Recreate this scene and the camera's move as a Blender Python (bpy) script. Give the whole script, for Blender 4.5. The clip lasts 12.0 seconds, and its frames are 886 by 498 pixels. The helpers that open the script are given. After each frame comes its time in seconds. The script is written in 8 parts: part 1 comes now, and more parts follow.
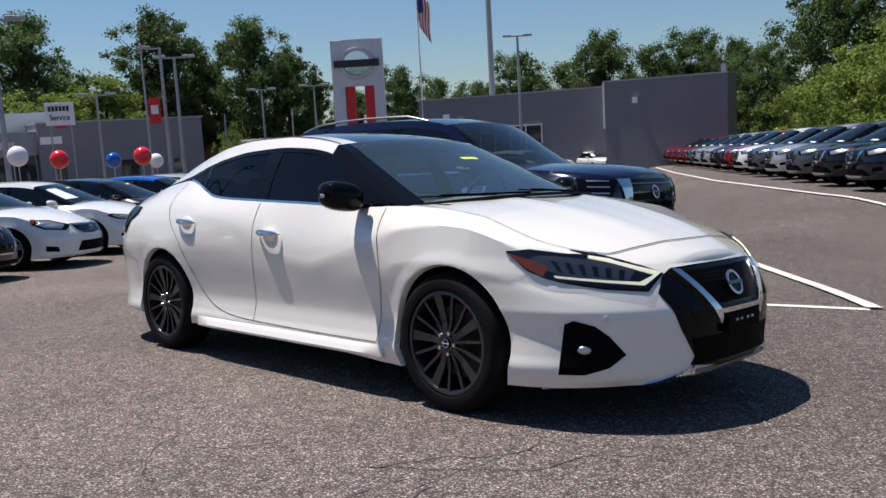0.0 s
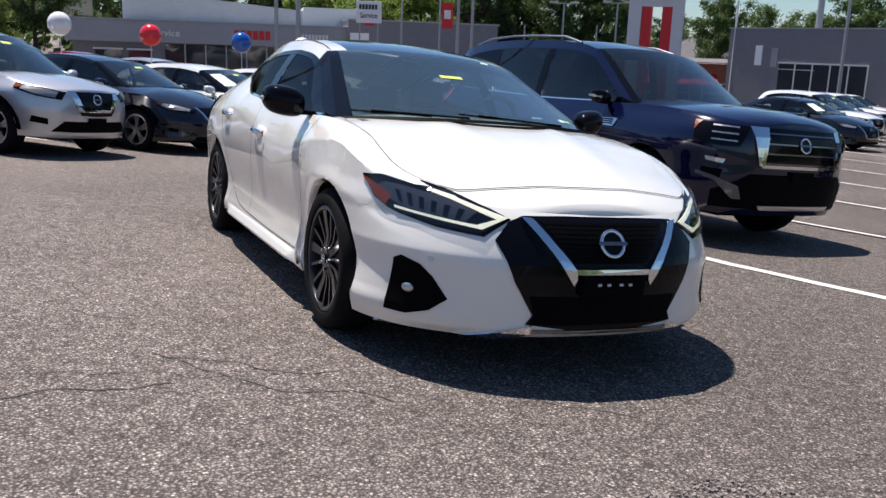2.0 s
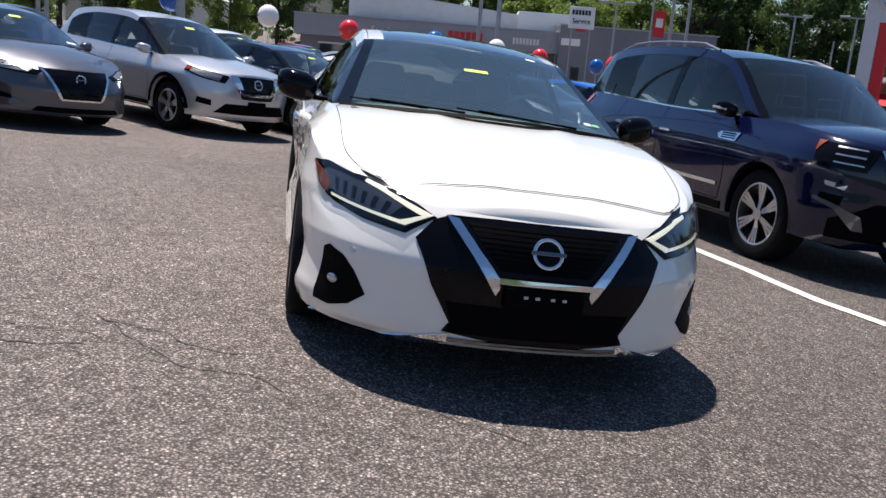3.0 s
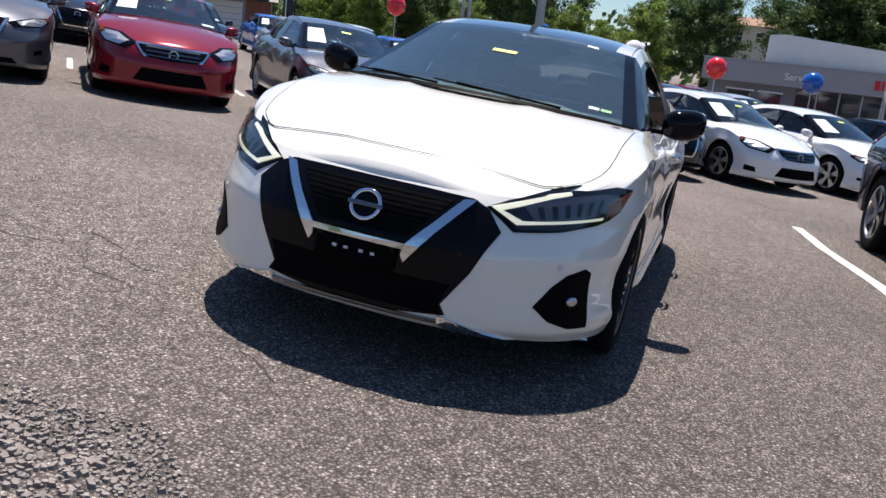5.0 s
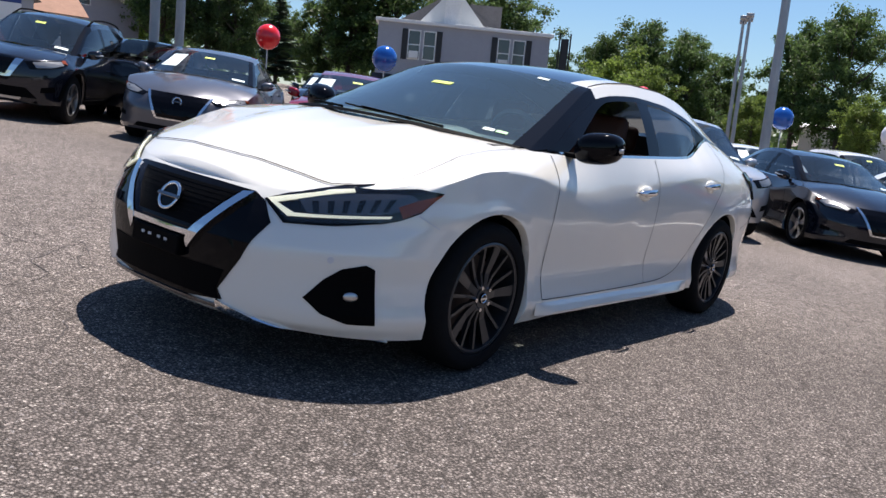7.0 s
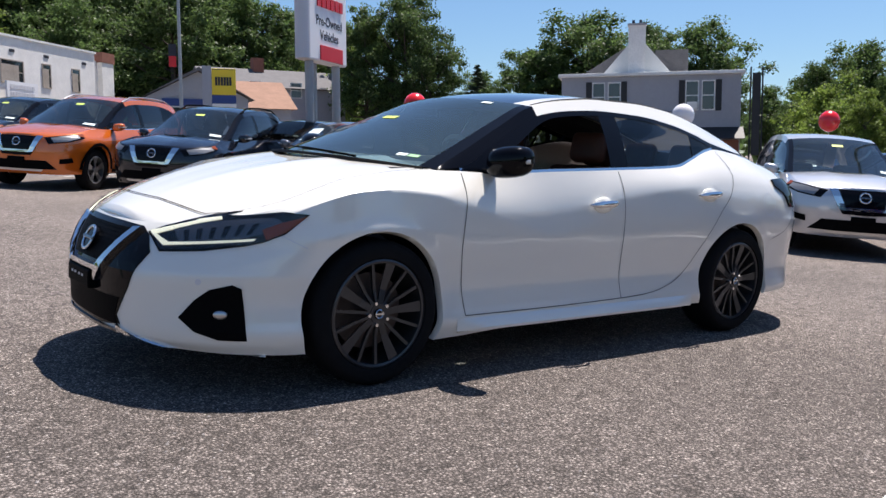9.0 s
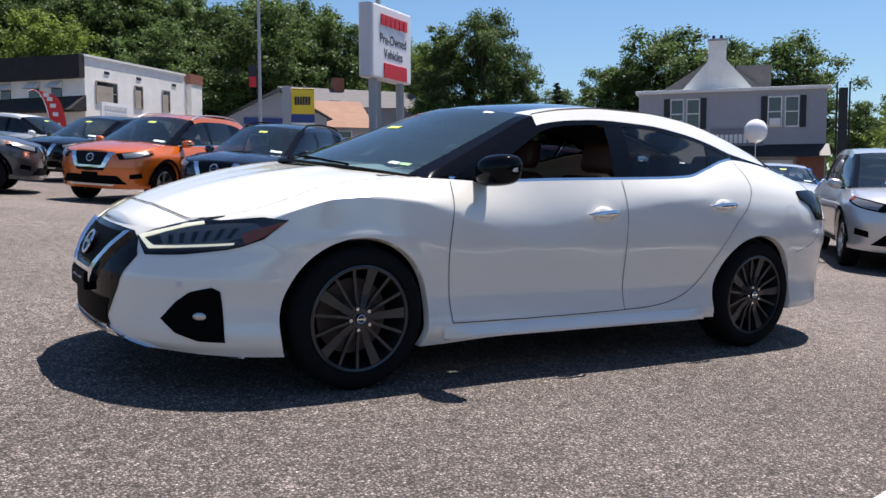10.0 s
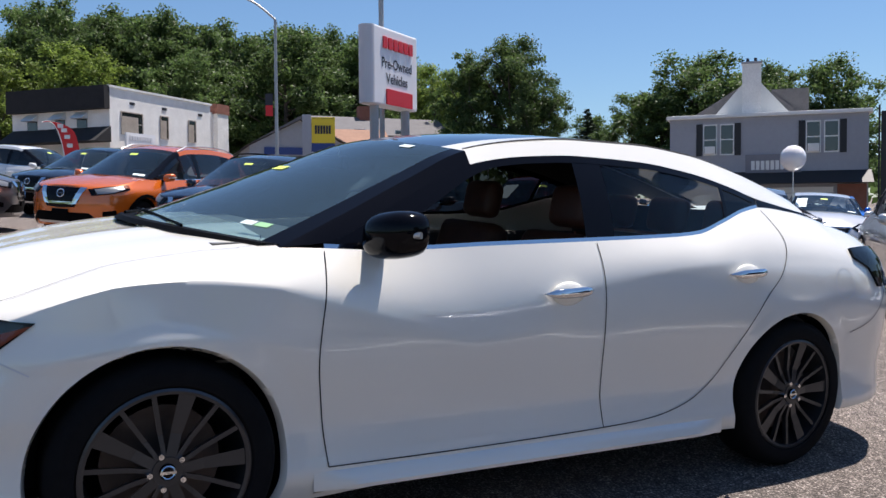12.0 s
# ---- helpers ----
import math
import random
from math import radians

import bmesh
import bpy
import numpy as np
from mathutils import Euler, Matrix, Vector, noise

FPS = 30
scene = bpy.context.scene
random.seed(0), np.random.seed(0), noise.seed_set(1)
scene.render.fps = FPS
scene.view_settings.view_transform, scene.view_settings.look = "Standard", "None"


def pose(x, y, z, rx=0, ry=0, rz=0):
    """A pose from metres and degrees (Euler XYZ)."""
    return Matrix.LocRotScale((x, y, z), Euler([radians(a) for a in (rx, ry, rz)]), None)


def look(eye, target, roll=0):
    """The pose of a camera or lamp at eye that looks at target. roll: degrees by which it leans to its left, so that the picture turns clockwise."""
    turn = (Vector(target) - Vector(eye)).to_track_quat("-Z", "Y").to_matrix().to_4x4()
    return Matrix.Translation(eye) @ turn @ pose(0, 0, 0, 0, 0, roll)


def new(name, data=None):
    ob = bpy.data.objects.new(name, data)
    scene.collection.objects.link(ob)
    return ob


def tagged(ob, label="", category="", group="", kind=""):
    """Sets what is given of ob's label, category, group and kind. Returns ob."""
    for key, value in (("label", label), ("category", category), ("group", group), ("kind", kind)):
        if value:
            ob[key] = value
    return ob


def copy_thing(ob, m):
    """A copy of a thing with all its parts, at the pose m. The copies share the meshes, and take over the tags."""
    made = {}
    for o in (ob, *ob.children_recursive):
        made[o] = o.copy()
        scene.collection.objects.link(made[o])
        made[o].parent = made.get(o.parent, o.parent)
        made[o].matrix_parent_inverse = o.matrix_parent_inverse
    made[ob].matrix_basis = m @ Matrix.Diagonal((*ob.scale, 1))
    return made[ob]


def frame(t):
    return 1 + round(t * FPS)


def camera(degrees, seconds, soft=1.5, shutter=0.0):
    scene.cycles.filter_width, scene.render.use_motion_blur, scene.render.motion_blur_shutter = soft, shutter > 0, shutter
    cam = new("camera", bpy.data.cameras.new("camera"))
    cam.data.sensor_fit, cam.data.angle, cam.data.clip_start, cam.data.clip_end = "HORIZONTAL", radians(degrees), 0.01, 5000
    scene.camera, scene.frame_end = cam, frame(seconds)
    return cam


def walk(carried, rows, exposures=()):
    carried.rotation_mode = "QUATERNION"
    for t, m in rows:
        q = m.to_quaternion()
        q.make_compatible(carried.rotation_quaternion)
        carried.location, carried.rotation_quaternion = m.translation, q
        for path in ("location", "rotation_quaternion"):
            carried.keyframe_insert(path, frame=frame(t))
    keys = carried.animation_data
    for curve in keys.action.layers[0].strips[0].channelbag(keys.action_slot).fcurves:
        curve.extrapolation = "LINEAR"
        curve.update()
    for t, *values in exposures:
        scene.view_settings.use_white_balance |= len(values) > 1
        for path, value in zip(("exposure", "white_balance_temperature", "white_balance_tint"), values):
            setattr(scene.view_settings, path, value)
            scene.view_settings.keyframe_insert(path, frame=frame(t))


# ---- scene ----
# The lot slopes: LEVEL tips the sedan's own level frame so that world z is plumb.
LEVEL = Matrix(((0.99961, 0.00093, -0.02800, 0), (0.00093, 0.99782, 0.06600, 0), (0.02800, -0.06600, 0.99743, 0), (0, 0, 0, 1)))
cam = camera(53.9, 12.0)
PATH = [
    (0, (4.29, -3.8, 1.083), (2.878, -2.391, 0.938), -1.7),
    (0.5, (4.646, -3.524, 1.131), (3.134, -2.229, 0.942), 1.3),
    (1, (4.853, -3.099, 1.114), (3.288, -1.88, 0.859), 2.4),
    (1.5, (5.135, -2.655, 1.127), (3.463, -1.601, 0.823), 3.7),
    (2, (5.28, -2.137, 1.133), (3.501, -1.291, 0.789), 4.8),
    (2.5, (5.421, -1.587, 1.138), (3.554, -0.966, 0.776), 6.0),
    (2.7, (5.437, -1.364, 1.174), (3.545, -0.834, 0.802), 6.9),
    (4.3, (5.461, 0.393, 1.17), (3.514, 0.202, 0.752), 10.2),
    (4.5, (5.441, 0.607, 1.172), (3.508, 0.323, 0.744), 10.2),
    (5, (5.297, 1.143, 1.177), (3.419, 0.609, 0.743), 10.7),
    (5.5, (5.144, 1.674, 1.176), (3.335, 0.936, 0.745), 11.1),
    (6, (4.946, 2.149, 1.191), (3.225, 1.228, 0.754), 11.0),
    (6.5, (4.728, 2.612, 1.194), (3.093, 1.532, 0.794), 10.6),
    (6.7, (4.639, 2.746, 1.173), (3.018, 1.632, 0.808), 10.4),
    (8.3, (3.922, 3.704, 1.124), (2.563, 2.263, 0.845), 3.6),
    (8.5, (3.832, 3.816, 1.132), (2.511, 2.34, 0.856), 3.3),
    (9, (3.584, 4.096, 1.137), (2.349, 2.544, 0.886), 3.4),
    (9.5, (3.357, 4.259, 1.134), (2.202, 2.642, 0.902), 3.6),
    (10, (3.225, 4.384, 1.113), (2.142, 2.717, 0.893), 3.3),
    (10.5, (3.139, 4.412, 1.122), (2.067, 2.74, 0.883), 2.8),
    (11, (2.859, 4.165, 1.147), (1.748, 2.519, 0.907), 2.2),
    (11.5, (2.455, 3.849, 1.206), (1.369, 2.181, 1.005), 2.0),
    (12, (1.99, 3.429, 1.233), (0.974, 1.714, 1.07), 2.9),
]
walk(cam, [(t, LEVEL @ look(eye, target, roll)) for t, eye, target, roll in PATH], [(0, 0.36), (0.5, 0.40), (1.0, 0.44), (1.5, 0.58), (2.5, 0.65), (6.5, 0.80), (8.5, 0.84), (10.5, 0.84), (12, 0.78)])

# ---- world and sun ----
SUN_AZ, SUN_EL = 195.7, 68.4
world = bpy.data.worlds.new("sky")
scene.world = world
world.use_nodes = True
wn = world.node_tree.nodes
sky = wn.new("ShaderNodeTexSky")
sky.sky_type, sky.sun_disc = "NISHITA", False
sky.sun_elevation, sky.sun_rotation = radians(SUN_EL), radians(90 - SUN_AZ)
sky.altitude = 300
sky.air_density, sky.dust_density, sky.ozone_density = 1.15, 0.3, 9.0
wn["Background"].inputs[1].default_value = 0.069
world.node_tree.links.new(sky.outputs[0], wn["Background"].inputs[0])
sun = new("sun", bpy.data.lights.new("sun", "SUN"))
sun.data.energy, sun.data.angle, sun.data.color = 5.0, radians(0.55), (1.0, 0.925, 0.87)
sdir = Vector((math.cos(radians(SUN_AZ)) * math.cos(radians(SUN_EL)), math.sin(radians(SUN_AZ)) * math.cos(radians(SUN_EL)), math.sin(radians(SUN_EL))))
sun.matrix_world = look(sdir * 60, (0, 0, 0))


# ---- materials ----
def material(name, color, rough=0.5, metal=0.0, coat=0.0, spec=0.5, vary=0.0, scale=8.0, bump=0.0, bump_scale=60.0, emit=0.0, random_hue=0.0):
    """A node material: base colour that varies at two scales, with fine relief."""
    m = bpy.data.materials.new(name)
    m.use_nodes = True
    nt = m.node_tree
    n, link = nt.nodes, nt.links.new
    b = n["Principled BSDF"]
    b.inputs["Base Color"].default_value = (*color, 1)
    b.inputs["Roughness"].default_value, b.inputs["Metallic"].default_value = rough, metal
    b.inputs["Coat Weight"].default_value, b.inputs["Coat Roughness"].default_value = coat, 0.03
    b.inputs["Specular IOR Level"].default_value = spec
    if emit:
        b.inputs["Emission Color"].default_value, b.inputs["Emission Strength"].default_value = (*color, 1), emit
    co = n.new("ShaderNodeTexCoord")
    if vary:
        big, small, mix, ramp = n.new("ShaderNodeTexNoise"), n.new("ShaderNodeTexNoise"), n.new("ShaderNodeMath"), n.new("ShaderNodeMix")
        big.inputs["Scale"].default_value, small.inputs["Scale"].default_value = scale * 0.13, scale
        big.inputs["Detail"].default_value, small.inputs["Detail"].default_value = 4, 6
        mix.operation = "ADD"
        link(co.outputs["Object"], big.inputs["Vector"]), link(co.outputs["Object"], small.inputs["Vector"])
        link(big.outputs["Fac"], mix.inputs[0]), link(small.outputs["Fac"], mix.inputs[1])
        rng = n.new("ShaderNodeMapRange")
        rng.inputs["From Min"].default_value, rng.inputs["From Max"].default_value = 0.6, 1.4
        link(mix.outputs[0], rng.inputs["Value"])
        ramp.data_type = "RGBA"
        ramp.inputs["A"].default_value = (*[c * (1 - vary) for c in color], 1)
        ramp.inputs["B"].default_value = (*[min(1, c * (1 + vary)) for c in color], 1)
        link(rng.outputs["Result"], ramp.inputs["Factor"])
        out = ramp.outputs["Result"]
        if random_hue:
            info, hsv = n.new("ShaderNodeObjectInfo"), n.new("ShaderNodeHueSaturation")
            rr = n.new("ShaderNodeMapRange")
            rr.inputs["To Min"].default_value, rr.inputs["To Max"].default_value = 1 - random_hue, 1 + random_hue
            link(info.outputs["Random"], rr.inputs["Value"]), link(rr.outputs["Result"], hsv.inputs["Value"]), link(out, hsv.inputs["Color"])
            out = hsv.outputs["Color"]
        link(out, b.inputs["Base Color"])
    if bump:
        tex, bp = n.new("ShaderNodeTexNoise"), n.new("ShaderNodeBump")
        tex.inputs["Scale"].default_value, tex.inputs["Detail"].default_value = bump_scale, 5
        bp.inputs["Strength"].default_value, bp.inputs["Distance"].default_value = 1.0, bump
        link(co.outputs["Object"], tex.inputs["Vector"]), link(tex.outputs["Fac"], bp.inputs["Height"]), link(bp.outputs["Normal"], b.inputs["Normal"])
    return m


def car_paint(name, color, flake=0.25, rough=0.32):
    m = material(name, color, rough, flake, 1.0, 0.5 if color[0] > 0.3 else 0.12)
    m.node_tree.nodes["Principled BSDF"].inputs["Coat IOR"].default_value = 1.65 if color[0] > 0.3 else 1.5
    n, link = m.node_tree.nodes, m.node_tree.links.new
    tex, bp, co = n.new("ShaderNodeTexNoise"), n.new("ShaderNodeBump"), n.new("ShaderNodeTexCoord")
    tex.inputs["Scale"].default_value = 900
    bp.inputs["Strength"].default_value, bp.inputs["Distance"].default_value = 0.12, 0.001
    link(co.outputs["Object"], tex.inputs["Vector"]), link(tex.outputs["Fac"], bp.inputs["Height"])
    link(bp.outputs["Normal"], n["Principled BSDF"].inputs["Normal"])
    return m


def glass(name, tint, ior=1.5, lighten=0.0, graze=1.0):
    """A tinted pane: clear to look through, darkened by its tint, with a mirror gloss on top."""
    m = bpy.data.materials.new(name)
    m.use_nodes = True
    n, link = m.node_tree.nodes, m.node_tree.links.new
    n.remove(n["Principled BSDF"])
    clear, shine, mix, face = n.new("ShaderNodeBsdfTransparent"), n.new("ShaderNodeBsdfGlossy"), n.new("ShaderNodeMixShader"), n.new("ShaderNodeLayerWeight")
    power, fres = n.new("ShaderNodeMath"), n.new("ShaderNodeMapRange")
    power.operation, power.inputs[1].default_value = "POWER", 4.0
    clear.inputs[0].default_value = (*tint, 1)
    shine.inputs["Roughness"].default_value = 0.015
    face.inputs["Blend"].default_value = 0.5
    fres.inputs["To Min"].default_value = ((ior - 1) / (ior + 1)) ** 2 * 1.6
    fres.inputs["To Max"].default_value = graze
    link(face.outputs["Facing"], power.inputs[0]), link(power.outputs[0], fres.inputs["Value"])
    if lighten:
        # teal diffuse share that paints the haze of reflected sky into the pane
        haze_film, veil = n.new("ShaderNodeBsdfDiffuse"), n.new("ShaderNodeMixShader")
        haze_film.inputs[0].default_value, veil.inputs[0].default_value = (0.36, 0.56, 0.57, 1), lighten
        link(clear.outputs[0], veil.inputs[1]), link(haze_film.outputs[0], veil.inputs[2])
        clear = veil
    link(fres.outputs[0], mix.inputs[0]), link(clear.outputs[0], mix.inputs[1]), link(shine.outputs[0], mix.inputs[2])
    link(mix.outputs[0], n["Material Output"].inputs["Surface"])
    return m


def asphalt_material():
    m = material("asphalt", (0.06, 0.055, 0.055), 0.9, spec=0.2)
    nt = m.node_tree
    n, link, b = nt.nodes, nt.links.new, nt.nodes["Principled BSDF"]
    co = n.new("ShaderNodeTexCoord")
    vor, vor2, big, mid = n.new("ShaderNodeTexVoronoi"), n.new("ShaderNodeTexVoronoi"), n.new("ShaderNodeTexNoise"), n.new("ShaderNodeTexNoise")
    vor.inputs["Scale"].default_value, vor2.inputs["Scale"].default_value = 92, 190
    big.inputs["Scale"].default_value, big.inputs["Detail"].default_value = 0.35, 5
    mid.inputs["Scale"].default_value, mid.inputs["Detail"].default_value = 14, 8
    for t in (vor, vor2, big, mid):
        link(co.outputs["Object"], t.inputs["Vector"])
    stone = n.new("ShaderNodeValToRGB")
    sep = n.new("ShaderNodeSeparateColor")
    link(vor.outputs["Color"], sep.inputs[0])
    link(sep.outputs[0], stone.inputs[0])
    e = stone.color_ramp.elements
    e[0].color, e[1].color = (0.127, 0.110, 0.100, 1), (0.50, 0.445, 0.40, 1)
    e[1].position = 1.0
    for pos, c in ((0.45, 0.178), (0.80, 0.240), (0.94, 0.32)):
        el = e.new(pos)
        el.color = (c * 1.09, c * 0.93, c * 0.845, 1)
    edge = n.new("ShaderNodeMapRange")
    edge.inputs["From Min"].default_value, edge.inputs["From Max"].default_value = 0.25, 0.55
    edge.inputs["To Min"].default_value, edge.inputs["To Max"].default_value = 1.08, 0.36
    link(vor.outputs["Distance"], edge.inputs["Value"])
    tone = n.new("ShaderNodeMapRange")
    tone.inputs["From Min"].default_value, tone.inputs["From Max"].default_value = 0.3, 0.7
    tone.inputs["To Min"].default_value, tone.inputs["To Max"].default_value = 0.8, 1.2
    link(big.outputs["Fac"], tone.inputs["Value"])
    tone2 = n.new("ShaderNodeMapRange")
    tone2.inputs["From Min"].default_value, tone2.inputs["From Max"].default_value = 0.3, 0.7
    tone2.inputs["To Min"].default_value, tone2.inputs["To Max"].default_value = 0.75, 1.25
    link(mid.outputs["Fac"], tone2.inputs["Value"])
    mul, mul2, col = n.new("ShaderNodeMath"), n.new("ShaderNodeMath"), n.new("ShaderNodeVectorMath")
    mul.operation = mul2.operation = "MULTIPLY"
    col.operation = "SCALE"
    link(edge.outputs[0], mul.inputs[0]), link(tone.outputs[0], mul.inputs[1]), link(mul.outputs[0], mul2.inputs[0]), link(tone2.outputs[0], mul2.inputs[1])
    # base colour scaled by position: palest towards -x and -y
    where, lighten, mul3 = n.new("ShaderNodeSeparateXYZ"), n.new("ShaderNodeMapRange"), n.new("ShaderNodeMath")
    lighten.interpolation_type, mul3.operation = "SMOOTHSTEP", "MULTIPLY"
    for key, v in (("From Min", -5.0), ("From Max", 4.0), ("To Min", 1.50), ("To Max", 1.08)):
        lighten.inputs[key].default_value = v
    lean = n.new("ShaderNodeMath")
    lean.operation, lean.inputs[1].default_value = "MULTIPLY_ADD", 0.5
    link(co.outputs["Object"], where.inputs[0]), link(where.outputs["X"], lean.inputs[0]), link(where.outputs["Y"], lean.inputs[2]), link(lean.outputs[0], lighten.inputs["Value"])
    link(mul2.outputs[0], mul3.inputs[0]), link(lighten.outputs[0], mul3.inputs[1])
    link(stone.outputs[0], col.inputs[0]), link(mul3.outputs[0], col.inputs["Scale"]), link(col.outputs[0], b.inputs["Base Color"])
    bp, add = n.new("ShaderNodeBump"), n.new("ShaderNodeMath")
    add.operation = "ADD"
    link(vor.outputs["Distance"], add.inputs[0]), link(vor2.outputs["Distance"], add.inputs[1])
    bp.invert = True
    bp.inputs["Strength"].default_value, bp.inputs["Distance"].default_value = 1.0, 0.006
    link(add.outputs[0], bp.inputs["Height"]), link(bp.outputs[0], b.inputs["Normal"])
    return m


def leaf_material(name, color):
    """Leaves that let part of the light through and differ from clump to clump."""
    m = material(name, color, 0.5, vary=0.5, scale=1.4, random_hue=0.18, spec=0.3)
    n, link = m.node_tree.nodes, m.node_tree.links.new
    b, out = n["Principled BSDF"], n["Material Output"]
    geo, rng, hsv = n.new("ShaderNodeNewGeometry"), n.new("ShaderNodeMapRange"), n.new("ShaderNodeHueSaturation")
    rng.inputs["To Min"].default_value, rng.inputs["To Max"].default_value = 0.6, 1.7
    link(geo.outputs["Random Per Island"], rng.inputs["Value"]), link(rng.outputs["Result"], hsv.inputs["Value"])
    src = b.inputs["Base Color"].links[0].from_socket
    link(src, hsv.inputs["Color"]), link(hsv.outputs["Color"], b.inputs["Base Color"])
    tr, mix = n.new("ShaderNodeBsdfTranslucent"), n.new("ShaderNodeMixShader")
    mix.inputs[0].default_value = 0.5
    link(hsv.outputs["Color"], tr.inputs["Color"]), link(b.outputs[0], mix.inputs[1]), link(tr.outputs[0], mix.inputs[2]), link(mix.outputs[0], out.inputs["Surface"])
    return m


